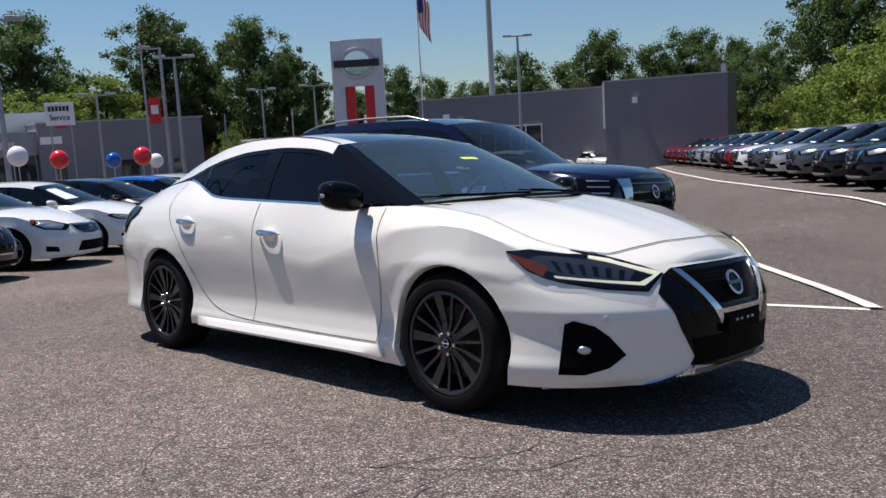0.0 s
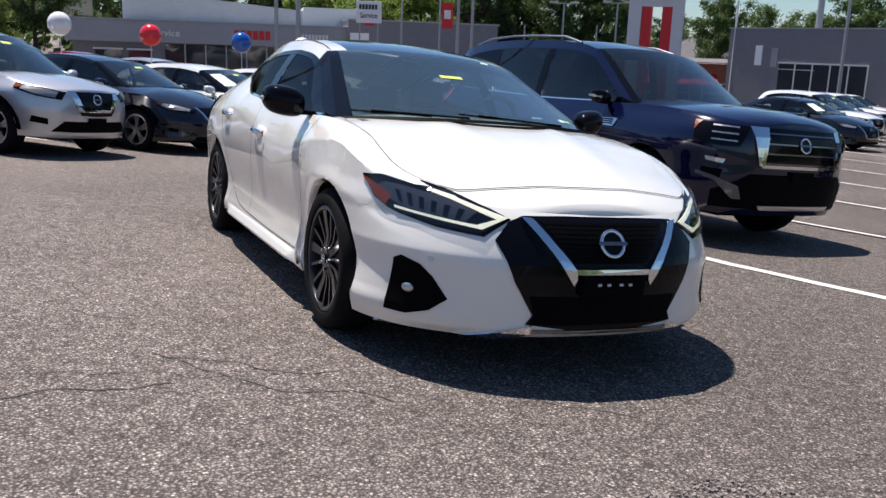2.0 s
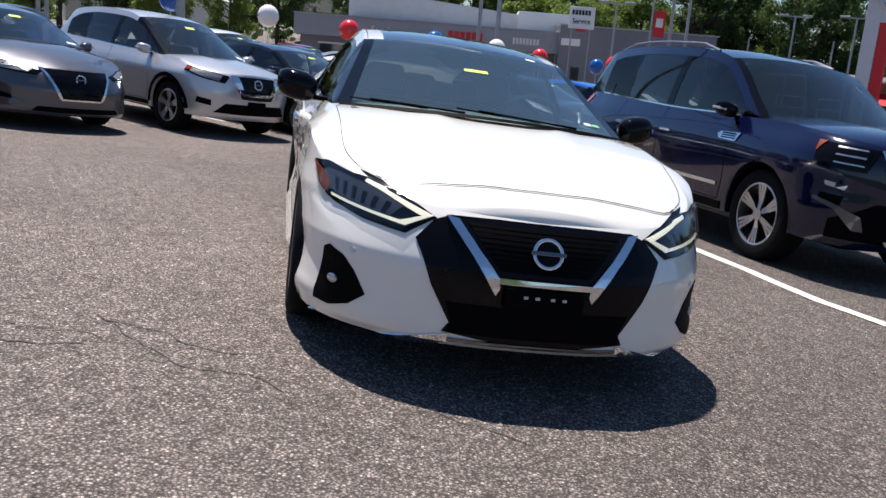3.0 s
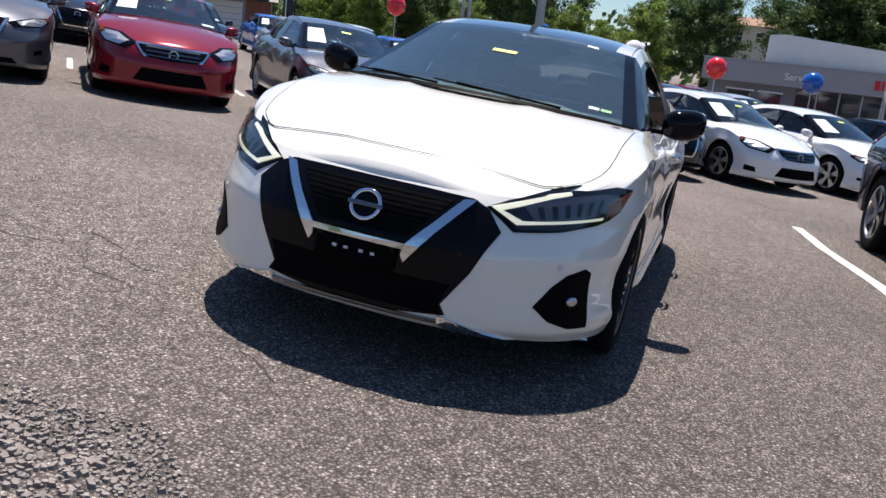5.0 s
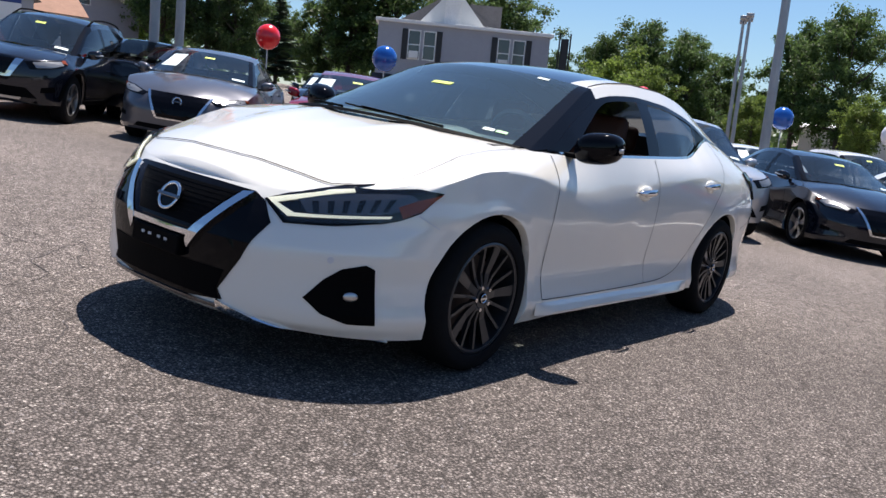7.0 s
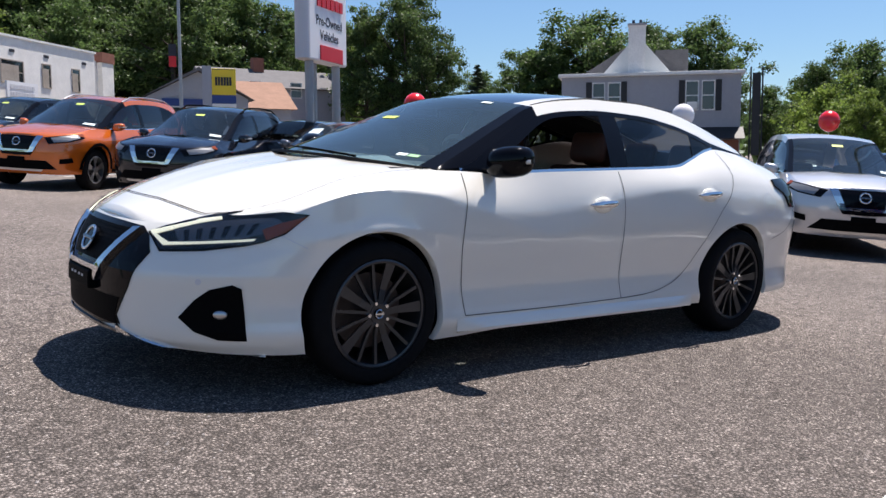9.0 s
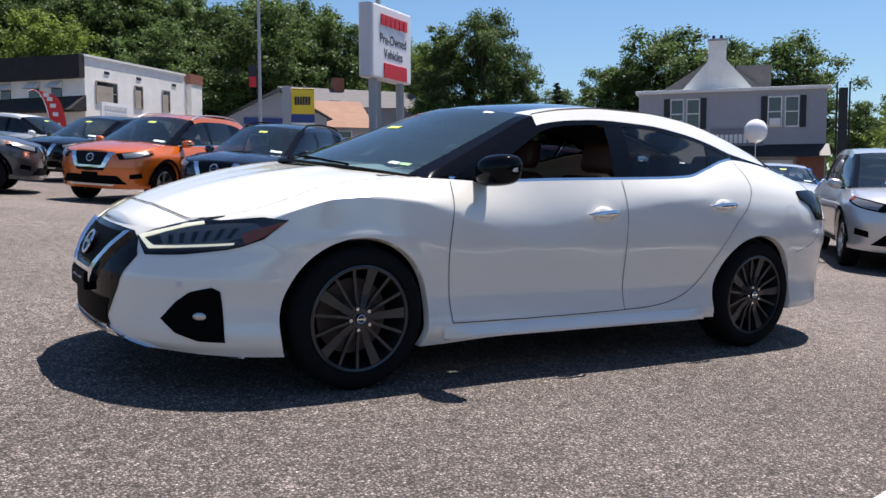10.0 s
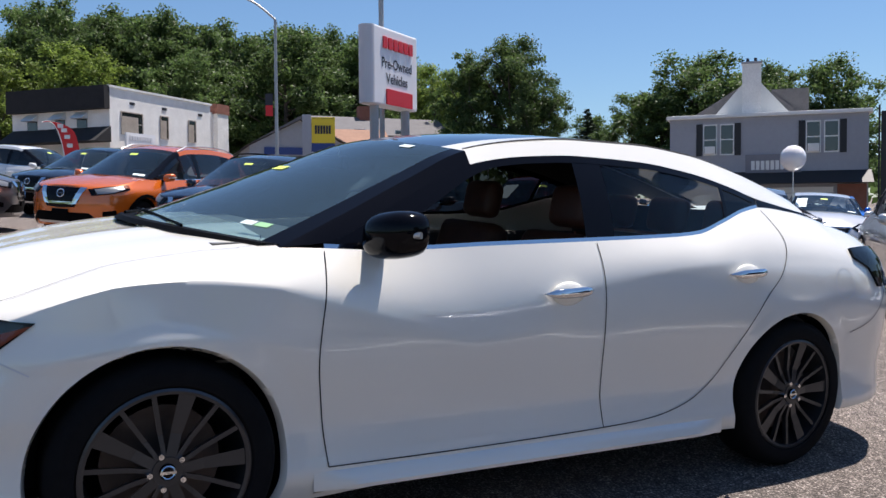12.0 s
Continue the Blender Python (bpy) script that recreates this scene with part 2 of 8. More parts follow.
M = {
    "asphalt": asphalt_material(),
    "crack": material("crack_tar", (0.055, 0.047, 0.045), 0.95, vary=0.3, scale=40),
    "line": material("road_paint", (0.62, 0.595, 0.56), 0.75, vary=0.32, scale=16, bump=0.003, bump_scale=90),
    "white": car_paint("pearl_white_paint", (0.79, 0.77, 0.715), 0.0, 0.25),
    "black_gloss": material("gloss_black", (0.003, 0.003, 0.0045), 0.07, 0, 0.0, 0.16),
    "black": material("black_plastic", (0.003, 0.003, 0.0036), 0.55, spec=0.03, bump=0.0006, bump_scale=400),
    "rubber": material("tyre_rubber", (0.008, 0.008, 0.009), 0.85, spec=0.1, vary=0.2, scale=30, bump=0.001, bump_scale=200),
    "roof": material("dark_glass_roof", (0.006, 0.009, 0.016), 0.05, 0, 1.0),
    "chrome": material("chrome", (0.75, 0.76, 0.78), 0.06, 1.0),
    "dark_chrome": material("dark_chrome", (0.2, 0.2, 0.21), 0.18, 1.0),
    "rim": material("dark_alloy", (0.064, 0.067, 0.075), 0.28, 0.75),
    "alloy": material("bright_alloy", (0.55, 0.55, 0.56), 0.28, 0.95),
    "disc": material("brake_disc", (0.07, 0.055, 0.05), 0.5, 0.6, vary=0.3, scale=20),
    "glass_front": glass("windscreen_glass", (0.66, 0.80, 0.80), 1.8, 0.055),
    "glass_car": glass("parked_windscreen", (0.55, 0.62, 0.62), 1.5, 0.012),
    "glass_open": glass("clear_side_glass", (0.58, 0.59, 0.59), 1.3),
    "glass_side": glass("tinted_glass", (0.16, 0.17, 0.17)),
    "glass_dark": glass("privacy_glass", (0.05, 0.055, 0.06), graze=0.22),
    "lens": glass("lamp_lens", (0.96, 0.965, 0.97)),
    "amber": material("amber_reflector", (0.20, 0.040, 0.012), 0.25, 0, 0.0, 0.2),
    "drl": material("running_light", (0.80, 0.79, 0.62), 0.25, emit=0.30),
    "lamp_in": material("lamp_inside", (0.10, 0.104, 0.115), 0.24, 0.7),
    "lamp_car": material("parked_lamp_inside", (0.25, 0.255, 0.265), 0.3, 0.5),
    "red_lamp": material("tail_lamp_red", (0.35, 0.01, 0.012), 0.1, 0, 1.0),
    "leather": material("tan_leather", (0.11, 0.034, 0.019), 0.5, vary=0.2, scale=14, bump=0.001, bump_scale=120),
    "lining": material("dark_headlining", (0.03, 0.03, 0.032), 0.9, vary=0.1, scale=20),
    "dash": material("dark_dashboard", (0.058, 0.059, 0.062), 0.6, vary=0.2, scale=20),
    "sticker_y": material("yellow_sticker", (0.55, 0.66, 0.12), 0.6),
    "sticker_w": material("white_sticker", (0.60, 0.70, 0.70), 0.6),
    "sticker_g": material("green_sticker", (0.25, 0.5, 0.25), 0.6),
    "navy": car_paint("navy_paint", (0.0025, 0.0045, 0.027), 0.1, 0.15),
    "silver": car_paint("silver_paint", (0.52, 0.52, 0.535), 0.55, 0.3),
    "gunmetal": car_paint("gunmetal_paint", (0.095, 0.095, 0.108), 0.5, 0.3),
    "dkblue": car_paint("midnight_blue_paint", (0.007, 0.009, 0.017), 0.3, 0.2),
    "redp": car_paint("red_paint", (0.22, 0.005, 0.014), 0.2, 0.22),
    "orangep": car_paint("orange_paint", (0.60, 0.125, 0.008), 0.25, 0.25),
    "whitep": car_paint("plain_white_paint", (0.78, 0.78, 0.77), 0.0, 0.25),
    "bluep": car_paint("bright_blue_paint", (0.01, 0.12, 0.5), 0.2, 0.22),
    "blackp": car_paint("black_paint", (0.006, 0.006, 0.008), 0.2, 0.2),
    "grey_wall": material("grey_render", (0.20, 0.20, 0.225), 0.85, vary=0.08, scale=3, bump=0.002, bump_scale=30),
    "grey_wall2": material("light_grey_cladding", (0.31, 0.31, 0.335), 0.7, vary=0.06, scale=3),
    "gap": material("panel_gap", (0.018, 0.018, 0.02), 0.95, spec=0.0),
    "black_shingle": material("black_shingles", (0.016, 0.016, 0.018), 0.9, vary=0.3, scale=12, bump=0.01, bump_scale=14),
    "white_wall": material("white_painted_brick", (0.80, 0.78, 0.75), 0.85, vary=0.13, scale=9, bump=0.012, bump_scale=9),
    "tan_board": material("weathered_board", (0.36, 0.31, 0.26), 0.9, vary=0.2, scale=6),
    "siding": material("grey_siding", (0.33, 0.34, 0.375), 0.8, vary=0.06, scale=4),
    "roofing": material("asphalt_shingles", (0.13, 0.125, 0.13), 0.9, vary=0.2, scale=12, bump=0.01, bump_scale=14),
    "roof_brown": material("brown_shingles", (0.28, 0.16, 0.11), 0.9, vary=0.2, scale=12, bump=0.01, bump_scale=14),
    "roof_pale": material("pale_metal_roof", (0.60, 0.59, 0.59), 0.7, vary=0.08, scale=3),
    "brick": material("red_brick", (0.24, 0.10, 0.07), 0.9, vary=0.2, scale=20),
    "window": material("window_glass", (0.03, 0.035, 0.04), 0.06, 0, 0.8),
    "shutter": material("black_shutter", (0.014, 0.015, 0.018), 0.6),
    "trim_white": material("white_trim", (0.72, 0.72, 0.7), 0.6, vary=0.05),
    "metal": material("galvanised_pole", (0.36, 0.37, 0.38), 0.5, 0.5, vary=0.1, scale=6),
    "sign_white": material("sign_white", (0.80, 0.80, 0.82), 0.4),
    "sign_grey": material("sign_silver", (0.60, 0.60, 0.63), 0.4, 0.0),
    "sign_red": material("sign_red", (0.60, 0.012, 0.02), 0.4),
    "sign_yellow": material("sign_yellow", (0.75, 0.55, 0.03), 0.5),
    "ink": material("dark_ink", (0.02, 0.02, 0.03), 0.5),
    "ink_blue": material("blue_ink", (0.02, 0.05, 0.2), 0.5),
    "balloon_r": material("red_balloon", (0.75, 0.015, 0.02), 0.2, 0, 0.5),
    "balloon_w": material("white_balloon", (0.82, 0.78, 0.78), 0.2, 0, 0.5),
    "balloon_b": material("blue_balloon", (0.01, 0.10, 0.42), 0.15, 0.2, 0.7),
    "bark": material("bark", (0.07, 0.055, 0.045), 0.95, vary=0.3, scale=10, bump=0.02, bump_scale=8),
    "leaf": leaf_material("leaves", (0.075, 0.118, 0.036)),
    "leaf_light": leaf_material("light_leaves", (0.155, 0.215, 0.044)),
    "needle": material("needles", (0.045, 0.085, 0.045), 0.7, vary=0.4, scale=2),
    "grass": material("grass", (0.07, 0.11, 0.03), 0.9, vary=0.35, scale=6),
    "flag_blue": material("flag_blue", (0.02, 0.03, 0.16), 0.7),
}


# ---- building helpers ----
def mesh_ob(name, verts, faces, mat, parent=None, label="", smooth=True, mats=None, index=None, sharp=38):
    me = bpy.data.meshes.new(name)
    me.from_pydata([tuple(v) for v in verts], [], [tuple(f) for f in faces])
    for m in mats or [mat]:
        me.materials.append(m)
    if index is not None:
        me.polygons.foreach_set("material_index", index)
    if smooth:
        me.polygons.foreach_set("use_smooth", [True] * len(me.polygons))
    me.validate()
    if smooth and sharp:
        me.set_sharp_from_angle(angle=radians(sharp))
    ob = new(name, me)
    if parent is not None:
        ob.parent = parent
    if label:
        ob["label"] = label
    return ob


def part(name, bm, mat, parent=None, label="", smooth=False):
    """Links a bmesh as one mesh object under a thing or a part."""
    me = bpy.data.meshes.new(name)
    bm.to_mesh(me)
    bm.free()
    me.materials.append(mat)
    if smooth:
        me.polygons.foreach_set("use_smooth", [True] * len(me.polygons))
    ob = new(name, me)
    if parent is not None:
        ob.parent = parent
    if label:
        ob["label"] = label
    return ob


def box_bm(x0, y0, z0, x1, y1, z1, bevel=0.0, bm=None, seg=2):
    own = bm is None
    bm = bm or bmesh.new()
    m = Matrix.Translation(((x0 + x1) / 2, (y0 + y1) / 2, (z0 + z1) / 2)) @ Matrix.Diagonal((x1 - x0, y1 - y0, z1 - z0, 1))
    made = bmesh.ops.create_cube(bm, size=1, matrix=m)
    if bevel and own:
        bmesh.ops.bevel(bm, geom=bm.edges[:], offset=bevel, segments=seg, affect="EDGES", profile=0.5)
    return bm


def cyl_bm(p0, p1, r0, r1=None, seg=16, bm=None, caps=True):
    bm = bm or bmesh.new()
    p0, p1 = Vector(p0), Vector(p1)
    r1 = r0 if r1 is None else r1
    d = p1 - p0
    m = Matrix.Translation((p0 + p1) / 2) @ d.to_track_quat("Z", "Y").to_matrix().to_4x4()
    bmesh.ops.create_cone(bm, cap_ends=caps, segments=seg, radius1=r0, radius2=r1, depth=d.length, matrix=m)
    return bm


def ball_bm(c, r, bm=None, u=20, v=14, squash=(1, 1, 1)):
    bm = bm or bmesh.new()
    bmesh.ops.create_uvsphere(bm, u_segments=u, v_segments=v, radius=r, matrix=Matrix.Translation(c) @ Matrix.Diagonal((*squash, 1)))
    return bm


def prism_bm(poly, lo, hi, axis="z", bm=None):
    """A prism over a 2D outline; axis says which way it is extruded."""
    bm = bm or bmesh.new()
    put = {"z": lambda a, b, h: (a, b, h), "y": lambda a, b, h: (a, h, b), "x": lambda a, b, h: (h, a, b)}[axis]
    a = [bm.verts.new(put(*p, lo)) for p in poly]
    b = [bm.verts.new(put(*p, hi)) for p in poly]
    n = len(poly)
    bm.faces.new(a), bm.faces.new(b)
    for i in range(n):
        bm.faces.new((a[i], a[(i + 1) % n], b[(i + 1) % n], b[i]))
    bmesh.ops.recalc_face_normals(bm, faces=bm.faces)
    return bm


def lathe(profile, seg, axis_y=True):
    """Verts and faces of a ring turned round the y axis from (radius, offset) pairs."""
    vs, fs, n = [], [], len(profile)
    for i in range(seg):
        a = 2 * math.pi * i / seg
        for r, o in profile:
            vs.append((r * math.cos(a), o, r * math.sin(a)))
    for i in range(seg):
        for j in range(n - 1):
            a, b = i * n + j, ((i + 1) % seg) * n + j
            fs.append((a, b, b + 1, a + 1))
    return vs, fs


def curve(pairs):
    """A smooth monotone curve through (x, value) pairs."""
    p = sorted(pairs)
    x, y = np.array([a for a, _ in p], float), np.array([b for _, b in p], float)
    h, d = np.diff(x), np.diff(y) / np.diff(x)
    m = np.zeros(len(x))
    m[0], m[-1] = d[0], d[-1]
    for i in range(1, len(x) - 1):
        if d[i - 1] * d[i] > 0:
            w1, w2 = 2 * h[i] + h[i - 1], h[i] + 2 * h[i - 1]
            m[i] = (w1 + w2) / (w1 / d[i - 1] + w2 / d[i])

    def f(q):
        q = np.clip(np.asarray(q, float), x[0], x[-1])
        i = np.clip(np.searchsorted(x, q) - 1, 0, len(x) - 2)
        t = (q - x[i]) / h[i]
        return (2 * t**3 - 3 * t**2 + 1) * y[i] + (t**3 - 2 * t**2 + t) * h[i] * m[i] + (3 * t**2 - 2 * t**3) * y[i + 1] + (t**3 - t**2) * h[i] * m[i + 1]

    return f


def text_ob(name, words, size, m, mat, parent=None, depth=0.02, align="CENTER", label="", width=1.0):
    """Raised lettering in the built-in font, turned into a mesh."""
    c = bpy.data.curves.new(name, "FONT")
    c.body, c.size, c.extrude, c.align_x, c.align_y, c.resolution_u = words, size, depth, align, "CENTER", 3
    c.offset = size * 0.012
    tmp = bpy.data.objects.new(name, c)
    scene.collection.objects.link(tmp)
    dg = bpy.context.evaluated_depsgraph_get()
    me = bpy.data.meshes.new_from_object(tmp.evaluated_get(dg))
    bpy.data.objects.remove(tmp)
    bpy.data.curves.remove(c)
    me.transform(Matrix.Diagonal((width, 1, 1, 1)))
    me.materials.clear()
    me.materials.append(mat)
    ob = new(name, me)
    ob.matrix_basis = m
    if parent is not None:
        ob.parent = parent
    if label:
        ob["label"] = label
    return ob


def empty(name, m=None):
    ob = new(name)
    ob.empty_display_size = 0.2
    if m is not None:
        ob.matrix_basis = m
    return ob


# ---- the ground ----
def slope(x, y):
    """The even fall of the lot, levelling out far away."""
    x, y = min(60.0, max(-120.0, x)), min(90.0, max(-120.0, y))
    return 0.0281 * x - 0.0662 * y


def ground_z(x, y):
    """The lot's even fall, eased along the lane to the far row, with a slight dip under the angled row."""
    def ramp(v):
        v = min(1.0, max(0.0, v))
        return v * v * (3 - 2 * v)
    across, along = 0.82 * x + 0.57 * y, -0.57 * x + 0.82 * y
    up = min(max(0.0, along - 6.0), 110.0)
    z = 0.037 * up * up / (up + 4.0) + 0.45 * ramp((across - 2.6) / 4.2) * ramp((along - 6.0) / 8.0)
    swell = 0.03 * math.exp(-((x - 0.9) ** 2 + (y - 3.1) ** 2) / 1.3)
    return slope(x, y) + z + swell - 0.11 * ramp((-across - 2.6) / 4.6)


def build_ground():
    xs = np.unique(np.r_[np.linspace(-14, 8, 45), np.linspace(-60, -14, 47), np.linspace(8, 40, 17), [-110, -180, -320, -700, -2000, 80, 160, 400, 2000]])
    ys = np.unique(np.r_[np.linspace(-25, 30, 111), np.linspace(30, 110, 41), np.linspace(-80, -25, 23), [-150, -320, -700, -2000, 160, 320, 700, 2000]])
    vs = [(x, y, ground_z(x, min(y, 90.0))) for x in xs for y in ys]
    ny = len(ys)
    fs = [(i * ny + j, (i + 1) * ny + j, (i + 1) * ny + j + 1, i * ny + j + 1) for i in range(len(xs) - 1) for j in range(ny - 1)]
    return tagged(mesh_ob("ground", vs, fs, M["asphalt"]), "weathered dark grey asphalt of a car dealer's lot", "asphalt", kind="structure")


ground = build_ground()


def strip(name, pts, width, mat, lift=0.004, rag=0.0, step=0.25):
    """A painted line or crack laid on the ground along points."""
    p = [Vector((*q, 0)) for q in pts]
    dense = []
    for a, b in zip(p, p[1:]):
        k = max(1, int((b - a).length / step))
        dense += [a.lerp(b, i / k) for i in range(k)]
    dense.append(p[-1])
    vs, fs = [], []
    for i, q in enumerate(dense):
        d = (dense[min(i + 1, len(dense) - 1)] - dense[max(i - 1, 0)]).normalized()
        side = Vector((-d.y, d.x, 0))
        for s in (-1, 1):
            w = width / 2 * (1 + rag * random.uniform(-1, 1))
            v = q + side * w * s
            vs.append((v.x, v.y, ground_z(v.x, v.y) + lift))
        if i:
            fs.append((2 * i - 2, 2 * i - 1, 2 * i + 1, 2 * i))
    return mesh_ob(name, vs, fs, mat)


# ---- cars ----
class Shape:
    """The smooth outer form of a car: x forward, y to its left, z up, the middle of the wheelbase at the origin."""

    def __init__(self, p, step=0.03, rows=34):
        self.p, self.step, self.rows = p, step, rows
        for k in ("xf", "xr", "sill", "belt", "yb", "w", "top", "rail_z", "rail_y", "wintop"):
            setattr(self, k, curve(p[k]))
        if "crest" in p:
            self.crest, self.crest_y = curve(p["crest"]), curve(p["crest_y"])
        self.taper = curve(p.get("taper", [(-3, 1), (3, 1)]))

    def side_y(self, x, z, at=None):
        """Half width of the body at x and height z; at: the station whose belt and crest count, if not x."""
        p = self.p
        base = self.w(z) * self.taper(x)
        if "crest" in p:
            st = x if at is None else at
            zb = float(self.belt(st))
            zs = min(float(self.crest(st)), zb - 0.02)
            z0 = zs - 0.17
            if z > z0:
                y0, y1 = float(self.w(z0) * self.taper(x)), float(self.crest_y(st))
                k = min(1.0, (z - z0) / 0.17)
                base = y0 + (y1 - y0) * k
                if z > zs:
                    k = min(1.0, (z - zs) / (zb - zs))
                    a = min(1.0, max(0.0, (st - 0.05) / 0.8))
                    a = 0.2 + 0.4 * a * a * (3 - 2 * a)
                    base = y1 + (float(self.yb(st)) - y1) * (a * k + (1 - a) * k * k)
        for ax in (p["wb"] / 2, -p["wb"] / 2):
            base = base + p["flare"] * np.exp(-(((x - ax) / 0.42) ** 2)) * np.exp(-(((z - 0.62 * p["hi"]) / (0.22 * p["hi"])) ** 2))
            ring = np.hypot(x - ax - p.get("arch_dx", 0.0), z - p.get("arch_z", 0.35))
            base = base + p.get("lip", 0.0) * np.clip((p.get("lip_r", 0.47) - ring) / p.get("lip_w", 0.035), 0, 1)
        if "crest" in p:
            return base
        zb = self.belt(x)
        lo = p["shoulder"]
        k = np.clip((z - lo) / np.maximum(zb - lo, 0.05), 0, 1)
        return base + (self.yb(x) - self.w(zb) * self.taper(x)) * k**2 * (3 - 2 * k)

    def outline(self):
        """Stations from the nose's middle round the left side to the tail's middle: (kind, value)."""
        p, out = self.p, []
        nf = max(8, int(p["nose"] / self.step))
        out += [("f", a) for a in np.linspace(0, math.pi / 2, nf + 1)[:-1]]
        n = int((p["xaf"] - p["xar"]) / self.step)
        out += [("m", x) for x in np.linspace(p["xaf"], p["xar"], n)]
        out += [("r", a) for a in np.linspace(math.pi / 2, 0, nf + 1)[1:]]
        return out

    def level(self, x, v):
        """Height at a share v of the way from sill to belt; one row runs along the crest."""
        lo, hi = float(self.sill(x)), float(self.belt(x))
        if "crest" not in self.p:
            return lo + (hi - lo) * v
        zs = min(float(self.crest(x)), hi - 0.02)
        return lo + (zs - lo) * v / 0.8 if v <= 0.8 else zs + (hi - zs) * (v - 0.8) / 0.2

    def point(self, st, v):
        p, (kind, a) = self.p, st
        nx, ny = p["round"] if kind == "f" else p.get("round_r", p["round"])
        if kind == "m":
            z = self.level(a, v)
            return (a, float(self.side_y(a, z)), z)
        xa, end = (p["xaf"], self.xf) if kind == "f" else (p["xar"], self.xr)
        c, s = max(0.0, math.cos(a)) ** (2 / nx), max(0.0, math.sin(a)) ** (2 / ny)
        x0 = xa + (p["ends"][0 if kind == "f" else 1] - xa) * c
        z = self.level(x0, v)
        x = xa + (float(end(z)) - xa) * c
        y = float(self.side_y(xa, z, x0)) * (s if a < math.pi / 2 else 1.0)
        if kind == "f" and "bulge" in p:
            y += p["bulge"] * math.sin(2 * a) * min(1.0, max(0.0, (p["bulge_z"] - z) / 0.12))
        return (x, y, z)

    def build(self):
        sts = self.outline()
        self.grid = np.array([[self.point(s, j / self.rows) for j in range(self.rows + 1)] for s in sts])
        return self.grid

    def lid_z(self, x, y, yb, zb):
        """Height of the bonnet or boot lid over the belt."""
        q = np.clip(abs(y) / max(yb, 1e-4), 0, 1)
        z = zb + (float(self.top(x)) - zb) * (1 - q ** self.p.get("crown", 2.4)) * min(1.0, yb / 0.3)
        ridge = self.p.get("ridge", 0.0)
        if ridge and x > 0:
            fade = min(1.0, max(0.0, (self.p["ends"][0] - 0.05 - x) / 0.5))
            z += ridge * fade * (math.exp(-(((abs(y) - 0.30 - 0.12 * (1.4 - x)) / 0.07) ** 2)))
        return z


def grid_faces(na, nb, flip=False):
    f = [(i * nb + j, (i + 1) * nb + j, (i + 1) * nb + j + 1, i * nb + j + 1) for i in range(na - 1) for j in range(nb - 1)]
    return [q[::-1] for q in f] if flip else f


def add_grid(vs, fs, g, flip=False):
    o = len(vs)
    na, nb = len(g), len(g[0])
    vs += [tuple(p) for row in g for p in row]
    fs += [tuple(o + i for i in q) for q in grid_faces(na, nb, flip)]


def cut_arch(bm, cx, cz, r, side, depth, mat_index=1):
    """Opens a round wheel arch in a body side and turns its lip inwards."""
    def inside(v):
        return v.co.y * side > 0.45 and math.hypot(v.co.x - cx, v.co.z - cz) < r
    dead = [f for f in bm.faces if all(inside(v) for v in f.verts)]
    bmesh.ops.delete(bm, geom=dead, context="FACES")
    for v in [v for v in bm.verts if inside(v)]:
        d = Vector((v.co.x - cx, v.co.z - cz))
        if d.length > 1e-5:
            d = d.normalized() * r
            v.co.x, v.co.z = cx + d.x, cz + d.y
    rim = [e for e in bm.edges if e.is_boundary and all(v.co.y * side > 0.45 and abs(math.hypot(v.co.x - cx, v.co.z - cz) - r) < 1e-3 for v in e.verts)]
    ret = bmesh.ops.extrude_edge_only(bm, edges=rim)
    for v in [g for g in ret["geom"] if isinstance(g, bmesh.types.BMVert)]:
        d = Vector((v.co.x - cx, v.co.z - cz)).normalized() * (r - 0.012)
        v.co.x, v.co.z = cx + d.x, cz + d.y
        v.co.y -= side * 0.03
    rim2 = [g for g in ret["geom"] if isinstance(g, bmesh.types.BMEdge)]
    ret = bmesh.ops.extrude_edge_only(bm, edges=rim2)
    for v in [g for g in ret["geom"] if isinstance(g, bmesh.types.BMVert)]:
        v.co.y = side * (abs(v.co.y) - depth)
    for f in [g for g in ret["geom"] if isinstance(g, bmesh.types.BMFace)]:
        f.material_index = mat_index


def body_bm(sh):
    """The painted shell below the windows with bonnet and boot, the cabin left open."""
    p, g = sh.p, sh.grid
    vs, fs = [], []
    add_grid(vs, fs, g)
    add_grid(vs, fs, g * np.array([1, -1, 1]), True)
    n = p.get("lid_n", 16)
    for lo, hi in ((p["cowl"], 9), (-9, p["deck"])):
        rows = [k for k in range(len(g)) if lo <= g[k][-1][0] <= hi]
        lid = []
        for k in rows:
            x, yb, zb = g[k][-1]
            lid.append([(x, yb * t, sh.lid_z(x, yb * t, yb, zb)) for t in np.sin(np.linspace(-math.pi / 2, math.pi / 2, 2 * n + 1))])
        add_grid(vs, fs, lid, True)
    me = bpy.data.meshes.new("tmp")
    me.from_pydata(vs, [], fs)
    bm = bmesh.new()
    bm.from_mesh(me)
    bpy.data.meshes.remove(me)
    bmesh.ops.remove_doubles(bm, verts=bm.verts, dist=0.0006)
    bmesh.ops.recalc_face_normals(bm, faces=bm.faces)
    return bm


def rail_rows(sh, x0, x1, n):
    """Rows across the roof from the left rail to the right, from x0 back to x1."""
    p, rows = sh.p, []
    bow = curve(p["bow"])
    for x in np.linspace(x0, x1, n):
        yr, zr, b, c = float(sh.rail_y(x)), float(sh.rail_z(x)), float(bow(x)), p["roof_crown"]
        rows.append([(x + b * (1 - t * t), yr * t, zr + c * (1 - abs(t) ** 2.2)) for t in np.linspace(1, -1, 23)])
    return rows


